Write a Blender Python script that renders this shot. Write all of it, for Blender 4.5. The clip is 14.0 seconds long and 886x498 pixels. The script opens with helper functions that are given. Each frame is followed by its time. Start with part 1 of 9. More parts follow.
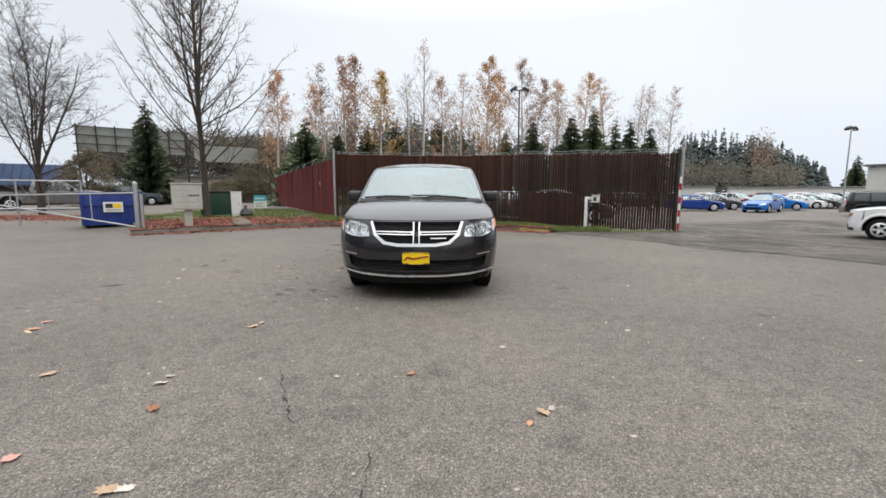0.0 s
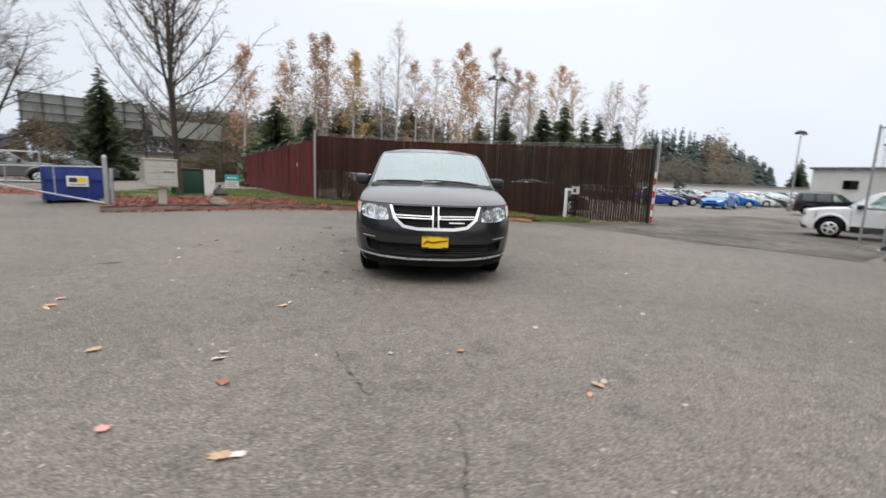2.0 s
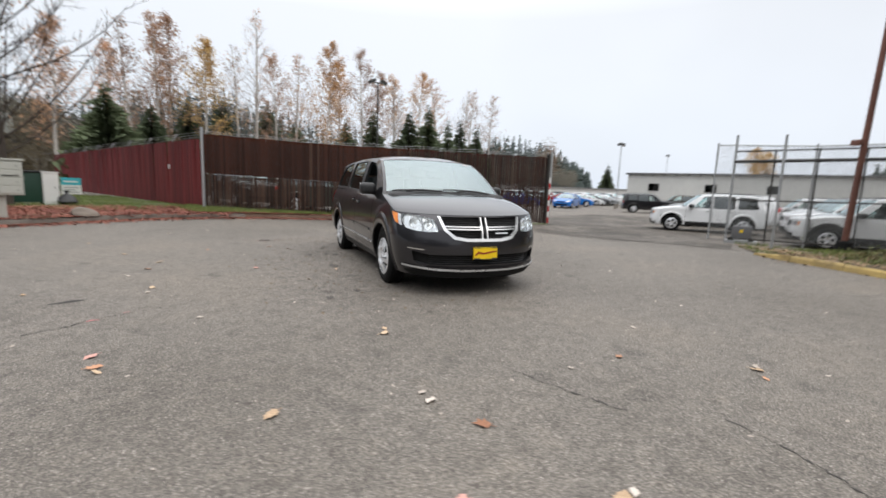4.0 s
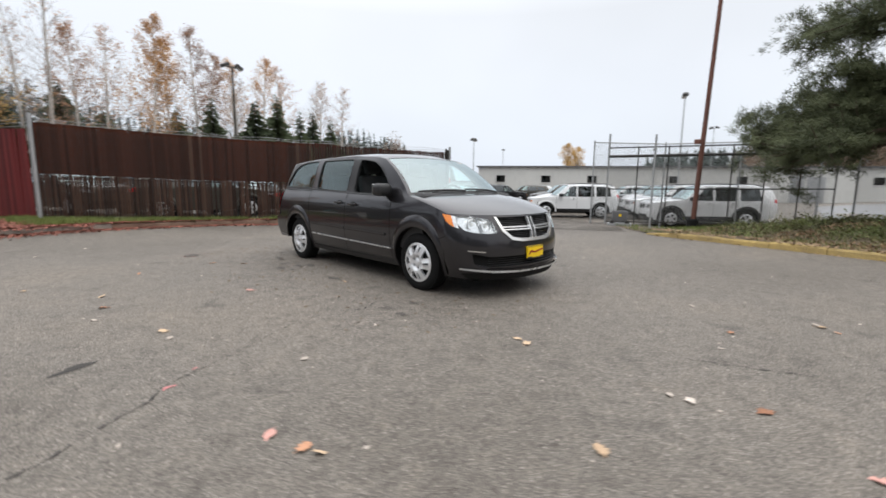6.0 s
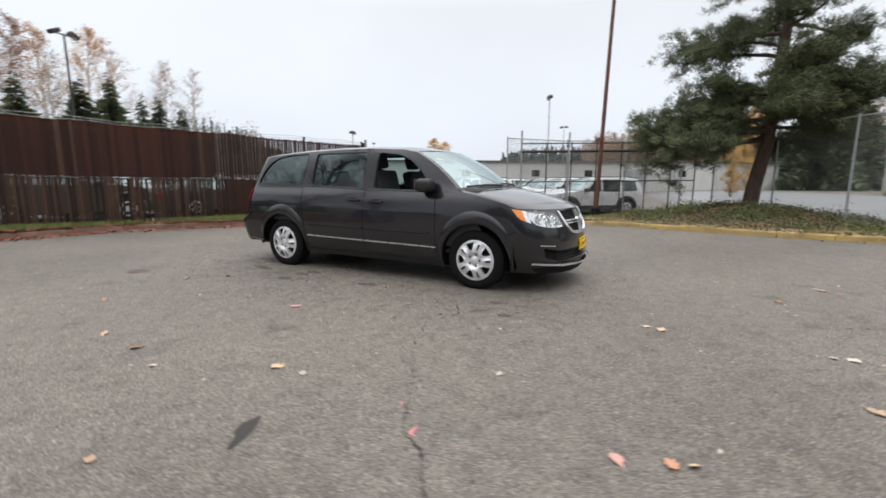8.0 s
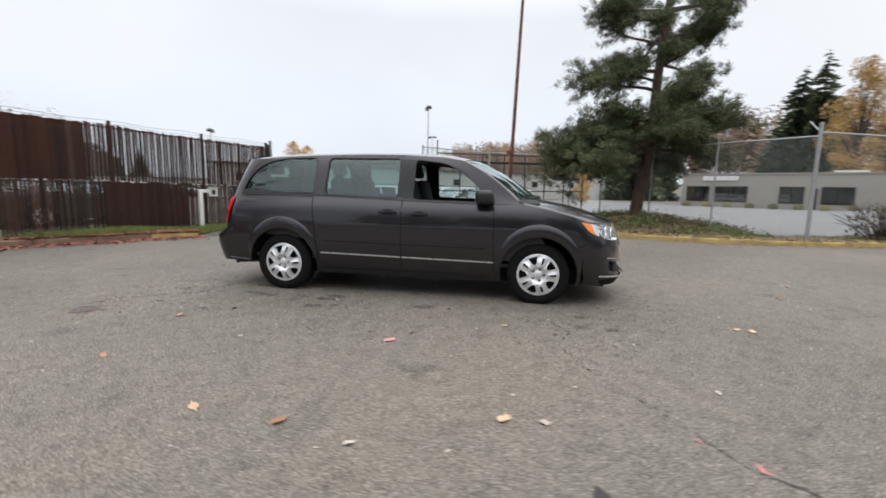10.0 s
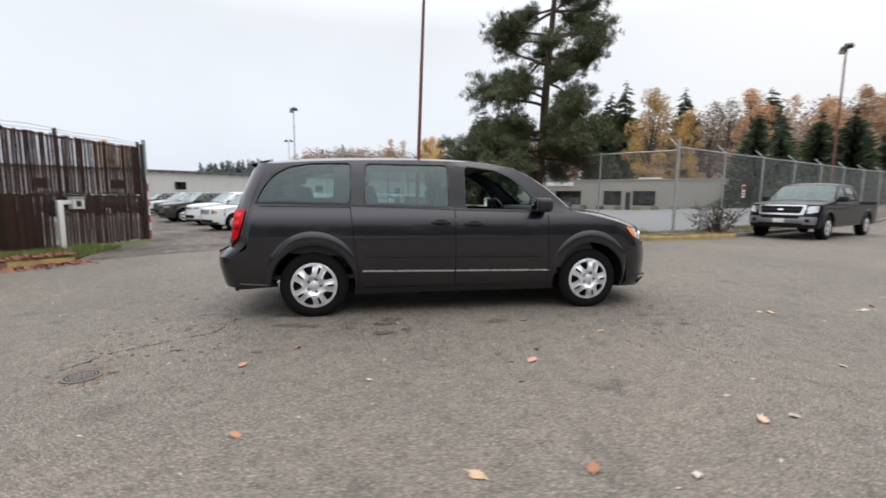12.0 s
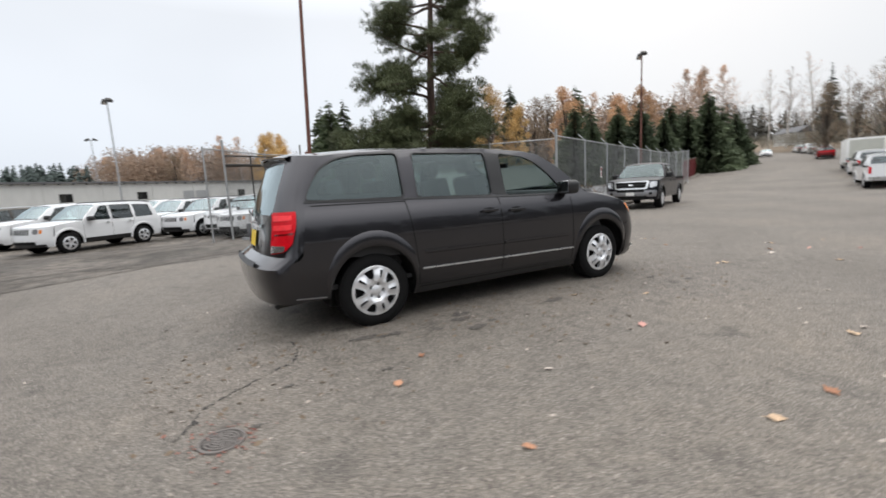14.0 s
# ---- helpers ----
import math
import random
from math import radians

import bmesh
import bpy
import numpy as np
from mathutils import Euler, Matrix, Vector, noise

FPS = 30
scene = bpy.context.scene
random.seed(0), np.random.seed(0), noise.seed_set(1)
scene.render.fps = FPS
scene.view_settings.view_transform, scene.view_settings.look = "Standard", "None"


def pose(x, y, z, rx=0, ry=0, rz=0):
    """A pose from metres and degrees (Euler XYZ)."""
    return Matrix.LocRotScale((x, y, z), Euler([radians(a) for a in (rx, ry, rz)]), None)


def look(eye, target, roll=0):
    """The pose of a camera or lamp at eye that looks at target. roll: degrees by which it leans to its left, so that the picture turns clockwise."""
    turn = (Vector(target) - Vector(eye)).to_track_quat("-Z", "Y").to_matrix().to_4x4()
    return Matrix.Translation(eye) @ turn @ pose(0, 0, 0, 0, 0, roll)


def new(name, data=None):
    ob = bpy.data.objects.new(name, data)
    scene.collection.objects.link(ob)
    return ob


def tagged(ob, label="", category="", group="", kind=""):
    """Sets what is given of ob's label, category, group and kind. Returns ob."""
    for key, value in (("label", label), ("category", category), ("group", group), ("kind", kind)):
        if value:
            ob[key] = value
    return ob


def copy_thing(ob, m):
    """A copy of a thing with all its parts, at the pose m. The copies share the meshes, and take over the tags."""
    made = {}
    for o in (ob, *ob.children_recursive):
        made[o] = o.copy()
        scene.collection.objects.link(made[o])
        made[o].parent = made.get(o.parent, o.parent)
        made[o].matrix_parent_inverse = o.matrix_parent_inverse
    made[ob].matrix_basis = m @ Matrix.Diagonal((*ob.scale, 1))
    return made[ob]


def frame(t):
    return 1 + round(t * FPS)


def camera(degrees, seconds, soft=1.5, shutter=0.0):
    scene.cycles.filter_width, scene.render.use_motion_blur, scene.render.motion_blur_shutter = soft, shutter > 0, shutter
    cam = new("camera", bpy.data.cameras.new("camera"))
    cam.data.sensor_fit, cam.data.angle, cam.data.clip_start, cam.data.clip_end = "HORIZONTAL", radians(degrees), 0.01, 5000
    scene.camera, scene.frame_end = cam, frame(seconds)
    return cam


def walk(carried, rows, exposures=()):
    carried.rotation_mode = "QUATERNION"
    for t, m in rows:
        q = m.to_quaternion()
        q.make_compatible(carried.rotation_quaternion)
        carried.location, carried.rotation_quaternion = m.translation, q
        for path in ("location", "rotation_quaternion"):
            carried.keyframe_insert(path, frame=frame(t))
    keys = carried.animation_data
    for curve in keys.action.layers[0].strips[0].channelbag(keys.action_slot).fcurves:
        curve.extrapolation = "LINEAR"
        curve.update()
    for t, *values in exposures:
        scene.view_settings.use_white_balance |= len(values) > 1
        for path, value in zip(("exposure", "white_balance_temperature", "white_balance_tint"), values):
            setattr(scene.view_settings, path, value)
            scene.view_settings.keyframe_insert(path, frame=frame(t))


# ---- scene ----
cam = camera(91.2, 14.0, soft=1.6, shutter=0.8)
PATH = [
    (0, (-0.064, 0.791, 1.237), (-0.069, 2.775, 0.983), 0.1),
    (0.5, (-0.085, 0.802, 1.23), (-0.09, 2.787, 0.988), 0.2),
    (1, (-0.098, 0.793, 1.224), (-0.063, 2.778, 0.982), 0.9),
    (1.5, (-0.296, 0.757, 1.216), (-0.254, 2.74, 0.954), 4.0),
    (2, (-0.683, 0.685, 1.211), (-0.526, 2.654, 0.902), 2.2),
    (2.5, (-1.15, 0.764, 1.198), (-0.887, 2.721, 0.883), 1.4),
    (3, (-1.689, 0.884, 1.201), (-1.28, 2.825, 0.946), 1.1),
    (3.5, (-2.265, 1.029, 1.219), (-1.621, 2.905, 0.958), 0.1),
    (4, (-2.831, 1.285, 1.23), (-2.036, 3.099, 0.954), 2.1),
    (4.2, (-3.044, 1.371, 1.206), (-2.162, 3.149, 0.96), 3.6),
    (6.3, (-4.878, 3.043, 1.252), (-3.434, 4.399, 0.977), 0.4),
    (6.5, (-5.021, 3.22, 1.236), (-3.525, 4.522, 0.978), 0.5),
    (7, (-5.34, 3.679, 1.232), (-3.74, 4.836, 0.911), -0.8),
    (7.5, (-5.556, 4.186, 1.238), (-3.916, 5.29, 0.939), -0.1),
    (8, (-5.817, 4.665, 1.246), (-4.077, 5.599, 0.936), 0.1),
    (8.2, (-5.886, 4.873, 1.246), (-4.121, 5.763, 0.946), -0.6),
    (10.3, (-6.218, 7.293, 1.276), (-4.25, 7.51, 0.993), 0.4),
    (10.5, (-6.192, 7.532, 1.26), (-4.218, 7.681, 0.975), -0.3),
    (11, (-6.112, 8.101, 1.269), (-4.122, 8.094, 1.069), 0.9),
    (11.5, (-6.086, 8.666, 1.275), (-4.111, 8.436, 1.057), 0.0),
    (12, (-5.926, 9.201, 1.269), (-3.97, 8.856, 1.032), 0.5),
    (12.5, (-5.819, 9.749, 1.257), (-3.923, 9.176, 0.981), 0.3),
    (13, (-5.586, 10.234, 1.269), (-3.727, 9.543, 1.009), -1.9),
    (13.5, (-5.373, 10.727, 1.251), (-3.587, 9.858, 1.013), -1.5),
    (14, (-5.092, 11.181, 1.258), (-3.376, 10.191, 0.981), -3.1),
]
walk(cam, [(t, look(eye, target, roll)) for t, eye, target, roll in PATH])

# ---- world: an overcast sky, brighter towards the zenith ----
world = bpy.data.worlds.new("overcast_sky")
scene.world = world
world.use_nodes = True
wn, wl = world.node_tree.nodes, world.node_tree.links
wn.clear()
sky = wn.new("ShaderNodeTexSky")
sky.sky_type = "NISHITA"
sky.sun_disc = False
sky.sun_elevation, sky.sun_rotation = radians(38), radians(150)
sky.dust_density, sky.air_density = 4.0, 1.5
skybg = wn.new("ShaderNodeBackground")
skybg.inputs["Strength"].default_value = 0.012
wl.new(sky.outputs[0], skybg.inputs["Color"])
coord = wn.new("ShaderNodeTexCoord")
split = wn.new("ShaderNodeSeparateXYZ")
wl.new(coord.outputs["Generated"], split.inputs[0])
ramp = wn.new("ShaderNodeValToRGB")
ramp.color_ramp.elements[0].position, ramp.color_ramp.elements[0].color = 0.0, (0.79, 0.858, 0.96, 1)
ramp.color_ramp.elements[1].position, ramp.color_ramp.elements[1].color = 1.0, (1, 1, 1, 1)
mid = ramp.color_ramp.elements.new(0.22)
mid.color = (0.875, 0.917, 0.99, 1)
high = ramp.color_ramp.elements.new(0.5)
high.color = (0.955, 0.975, 1.01, 1)
wl.new(split.outputs["Z"], ramp.inputs[0])
veil = wn.new("ShaderNodeMapRange")
veil.inputs["From Min"].default_value, veil.inputs["From Max"].default_value = 0.34, 1.0
veil.inputs["To Min"].default_value, veil.inputs["To Max"].default_value = 0.93, 3.0
wl.new(split.outputs["Z"], veil.inputs["Value"])
cloudbg = wn.new("ShaderNodeBackground")
wl.new(ramp.outputs[0], cloudbg.inputs["Color"])
cloud = wn.new("ShaderNodeTexNoise")
cloud.inputs["Scale"].default_value, cloud.inputs["Detail"].default_value = 1.3, 3
stretch_map = wn.new("ShaderNodeMapping")
stretch_map.inputs["Scale"].default_value = (1, 1, 1.6)
wl.new(coord.outputs["Generated"], stretch_map.inputs["Vector"])
wl.new(stretch_map.outputs[0], cloud.inputs["Vector"])
soft_cloud = wn.new("ShaderNodeMapRange")
soft_cloud.inputs["From Min"].default_value, soft_cloud.inputs["From Max"].default_value = 0.3, 0.6
soft_cloud.inputs["To Min"].default_value, soft_cloud.inputs["To Max"].default_value = 0.93, 1.05
wl.new(cloud.outputs["Fac"], soft_cloud.inputs["Value"])
sky_mul = wn.new("ShaderNodeMath")
sky_mul.operation = "MULTIPLY"
wl.new(veil.outputs[0], sky_mul.inputs[0])
wl.new(soft_cloud.outputs[0], sky_mul.inputs[1])
thin_side = wn.new("ShaderNodeVectorMath")
thin_side.operation = "DOT_PRODUCT"
thin_side.inputs[1].default_value = (0.6, 0.8, 0.0)
wl.new(coord.outputs["Generated"], thin_side.inputs[0])
thin_range = wn.new("ShaderNodeMapRange")
thin_range.inputs["From Min"].default_value, thin_range.inputs["From Max"].default_value = -0.6, 1.0
thin_range.inputs["To Min"].default_value, thin_range.inputs["To Max"].default_value = 0.83, 1.04
wl.new(thin_side.outputs["Value"], thin_range.inputs["Value"])
sky_mul2 = wn.new("ShaderNodeMath")
sky_mul2.operation = "MULTIPLY"
wl.new(sky_mul.outputs[0], sky_mul2.inputs[0])
wl.new(thin_range.outputs[0], sky_mul2.inputs[1])
wl.new(sky_mul2.outputs[0], cloudbg.inputs["Strength"])
both = wn.new("ShaderNodeAddShader")
wout = wn.new("ShaderNodeOutputWorld")
wl.new(skybg.outputs[0], both.inputs[0])
wl.new(cloudbg.outputs[0], both.inputs[1])
wl.new(both.outputs[0], wout.inputs["Surface"])

sun = new("sun", bpy.data.lights.new("sun", "SUN"))
sun.data.energy, sun.data.angle, sun.data.color = 0.5, radians(40), (1.0, 0.97, 0.93)
sun.matrix_world = look((0, 0, 60), (12, 20, 15))
scene.view_settings.exposure = 0.0


# ---- materials ----
def mat(name, col, rough=0.6, metal=0.0, var=0.18, scale=2.0, fine=45.0, bump=0.0, coat=0.0, col2=None, spread=0.0, stretch=None, spec=0.5):
    """A surface whose colour and gloss vary at two scales; spread: how far single pieces differ."""
    m = bpy.data.materials.new(name)
    m.use_nodes = True
    n, l = m.node_tree.nodes, m.node_tree.links
    p = n["Principled BSDF"]
    tc = n.new("ShaderNodeTexCoord")
    src = tc.outputs["Object"]
    if stretch:
        mp = n.new("ShaderNodeMapping")
        mp.inputs["Scale"].default_value = stretch
        l.new(src, mp.inputs["Vector"])
        src = mp.outputs["Vector"]
    big, small = n.new("ShaderNodeTexNoise"), n.new("ShaderNodeTexNoise")
    big.inputs["Scale"].default_value, big.inputs["Detail"].default_value = scale, 4
    small.inputs["Scale"].default_value, small.inputs["Detail"].default_value = fine, 3
    l.new(src, big.inputs["Vector"])
    l.new(src, small.inputs["Vector"])
    mix = n.new("ShaderNodeMath")
    mix.operation = "MULTIPLY_ADD"
    mix.inputs[1].default_value = 0.45
    l.new(small.outputs["Fac"], mix.inputs[0])
    sc = n.new("ShaderNodeMath")
    sc.operation = "MULTIPLY"
    sc.inputs[1].default_value = 0.55
    l.new(big.outputs["Fac"], sc.inputs[0])
    l.new(sc.outputs[0], mix.inputs[2])
    last = mix.outputs[0]
    if spread:
        oi = n.new("ShaderNodeObjectInfo")
        ad = n.new("ShaderNodeMath")
        ad.operation = "MULTIPLY_ADD"
        ad.inputs[1].default_value = spread
        l.new(oi.outputs["Random"], ad.inputs[0])
        sub = n.new("ShaderNodeMath")
        sub.operation = "SUBTRACT"
        sub.inputs[1].default_value = spread / 2
        l.new(last, sub.inputs[0])
        l.new(sub.outputs[0], ad.inputs[2])
        last = ad.outputs[0]
    r = n.new("ShaderNodeValToRGB")
    r.color_ramp.elements[0].position, r.color_ramp.elements[1].position = 0.25, 0.75
    a = [min(1, c * (1 - var)) for c in col]
    b = [min(1, c * (1 + var)) for c in (col2 or col)]
    r.color_ramp.elements[0].color, r.color_ramp.elements[1].color = (*a, 1), (*b, 1)
    l.new(last, r.inputs[0])
    l.new(r.outputs[0], p.inputs["Base Color"])
    rr = n.new("ShaderNodeMapRange")
    rr.inputs["To Min"].default_value, rr.inputs["To Max"].default_value = max(0.02, rough * 0.85), min(1, rough * 1.15)
    l.new(big.outputs["Fac"], rr.inputs["Value"])
    l.new(rr.outputs[0], p.inputs["Roughness"])
    p.inputs["Metallic"].default_value = metal
    p.inputs["Specular IOR Level"].default_value = spec
    if coat:
        p.inputs["Coat Weight"].default_value, p.inputs["Coat Roughness"].default_value = coat, 0.04
    if bump:
        bp = n.new("ShaderNodeBump")
        bp.inputs["Strength"].default_value, bp.inputs["Distance"].default_value = bump, 0.01
        l.new(small.outputs["Fac"], bp.inputs["Height"])
        l.new(bp.outputs[0], p.inputs["Normal"])
    return m


def glass_mat(name, tint, ior=1.5, rough=0.01, gloss=(0.92, 0.98, 1.0)):
    """A thin pane: tinted see-through with a Fresnel gloss."""
    m = bpy.data.materials.new(name)
    m.use_nodes = True
    n, l = m.node_tree.nodes, m.node_tree.links
    n.clear()
    o, mx = n.new("ShaderNodeOutputMaterial"), n.new("ShaderNodeMixShader")
    t, g, f = n.new("ShaderNodeBsdfTransparent"), n.new("ShaderNodeBsdfGlossy"), n.new("ShaderNodeLayerWeight")
    t.inputs["Color"].default_value = (*tint, 1)
    g.inputs["Roughness"].default_value = rough
    g.inputs["Color"].default_value = (*gloss, 1)
    f.inputs["Blend"].default_value = 0.5
    pw, sc = n.new("ShaderNodeMath"), n.new("ShaderNodeMath")
    pw.operation, sc.operation = "POWER", "MULTIPLY_ADD"
    pw.inputs[1].default_value = 4.0
    r0 = ((ior - 1) / (ior + 1)) ** 2 * 2
    sc.inputs[1].default_value, sc.inputs[2].default_value = 1 - r0, r0
    l.new(f.outputs["Facing"], pw.inputs[0])
    l.new(pw.outputs[0], sc.inputs[0])
    l.new(sc.outputs[0], mx.inputs[0])
    l.new(t.outputs[0], mx.inputs[1])
    l.new(g.outputs[0], mx.inputs[2])
    l.new(mx.outputs[0], o.inputs["Surface"])
    return m


def asphalt_mat(name, dark, light, stain, mud=None):
    m = bpy.data.materials.new(name)
    m.use_nodes = True
    n, l = m.node_tree.nodes, m.node_tree.links
    p = n["Principled BSDF"]
    tc = n.new("ShaderNodeTexCoord")
    src = tc.outputs["Object"]

    def tex(kind, scale, detail=4):
        x = n.new(kind)
        x.inputs["Scale"].default_value = scale
        if kind == "ShaderNodeTexNoise":
            x.inputs["Detail"].default_value = detail
        l.new(src, x.inputs["Vector"])
        return x

    def ramp_of(out, *stops):
        r = n.new("ShaderNodeValToRGB")
        e = r.color_ramp.elements
        e[0].position, e[0].color = stops[0][0], (*stops[0][1], 1)
        e[1].position, e[1].color = stops[-1][0], (*stops[-1][1], 1)
        for pos, c in stops[1:-1]:
            e.new(pos).color = (*c, 1)
        l.new(out, r.inputs[0])
        return r.outputs[0]

    def blend(kind, fac, a, b):
        x = n.new("ShaderNodeMix")
        x.data_type, x.blend_type = "RGBA", kind
        if isinstance(fac, float):
            x.inputs[0].default_value = fac
        else:
            l.new(fac, x.inputs[0])
        l.new(a, x.inputs[6])
        l.new(b, x.inputs[7])
        return x.outputs[2]

    stones = tex("ShaderNodeTexVoronoi", 135)
    coarse = tex("ShaderNodeTexVoronoi", 60)
    grit = tex("ShaderNodeTexNoise", 140, 2)
    patch = tex("ShaderNodeTexNoise", 0.35, 5)
    spots = tex("ShaderNodeTexNoise", 2.3, 6)
    base = ramp_of(stones.outputs["Color"], (0.0, [c * 0.85 for c in dark]), (0.30, dark), (0.64, light), (0.88, [c * 1.3 for c in light]), (1.0, [c * 1.8 for c in light]))
    pale = ramp_of(coarse.outputs["Color"], (0.0, (0.55, 0.55, 0.55)), (0.72, (0.9, 0.9, 0.9)), (0.93, (1.1, 1.09, 1.08)), (1.0, (1.5, 1.47, 1.43)))
    c = blend("MULTIPLY", 0.5, base, pale)
    c = blend("MULTIPLY", 0.42, c, ramp_of(grit.outputs["Fac"], (0.3, (0.5, 0.5, 0.5)), (0.7, (1.5, 1.5, 1.5))))
    c = blend("MULTIPLY", 1.0, c, ramp_of(patch.outputs["Fac"], (0.3, (0.80, 0.79, 0.78)), (0.5, (1, 1, 1)), (0.7, (1.16, 1.13, 1.09))))
    c = blend("MULTIPLY", 1.0, c, ramp_of(spots.outputs["Fac"], (0.22, stain), (0.40, (1, 1, 1)), (0.62, (1, 1, 1)), (0.8, (1.1, 1.08, 1.04))))
    chips, pits = tex("ShaderNodeTexVoronoi", 46), tex("ShaderNodeTexVoronoi", 19)
    mottle = tex("ShaderNodeTexNoise", 7.0, 5)
    c = blend("MULTIPLY", 1.0, c, ramp_of(mottle.outputs["Fac"], (0.3, (0.84, 0.83, 0.82)), (0.5, (1, 1, 1)), (0.7, (1.12, 1.11, 1.09))))
    one, low = (1, 1, 1), (0.66, 0.65, 0.64)
    c = blend("MULTIPLY", 1.0, c, blend("LIGHTEN", 1.0, ramp_of(pits.outputs["Distance"], (0.0, low), (0.16, low), (0.32, one)), ramp_of(pits.outputs["Color"], (0.0, low), (0.26, low), (0.32, one))))
    black, stone = (0, 0, 0), (0.15, 0.14, 0.125)
    c = blend("ADD", 1.0, c, blend("DARKEN", 1.0, ramp_of(chips.outputs["Distance"], (0.0, stone), (0.20, stone), (0.30, black)), ramp_of(chips.outputs["Color"], (0.0, black), (0.66, black), (0.70, stone))))
    flecks = tex("ShaderNodeTexVoronoi", 84)
    pale_fleck = (0.20, 0.19, 0.175)
    c = blend("ADD", 1.0, c, blend("DARKEN", 1.0, ramp_of(flecks.outputs["Distance"], (0.0, pale_fleck), (0.22, pale_fleck), (0.32, black)), ramp_of(flecks.outputs["Color"], (0.0, black), (0.70, black), (0.73, pale_fleck))))
    if mud:
        wet, drift = tex("ShaderNodeTexNoise", 0.55, 6), tex("ShaderNodeTexNoise", 3.1, 5)
        c = blend("MULTIPLY", 1.0, c, ramp_of(wet.outputs["Fac"], (0.36, mud), (0.56, (1, 1, 1))))
        c = blend("MULTIPLY", 0.8, c, ramp_of(drift.outputs["Fac"], (0.36, mud), (0.52, (1, 1, 1)), (0.72, (1.2, 1.17, 1.12))))
    l.new(c, p.inputs["Base Color"])
    p.inputs["Roughness"].default_value = 0.72
    p.inputs["Specular IOR Level"].default_value = 0.35
    bp = n.new("ShaderNodeBump")
    bp.inputs["Strength"].default_value, bp.inputs["Distance"].default_value = 0.55, 0.005
    l.new(stones.outputs["Distance"], bp.inputs["Height"])
    l.new(bp.outputs[0], p.inputs["Normal"])
    return m


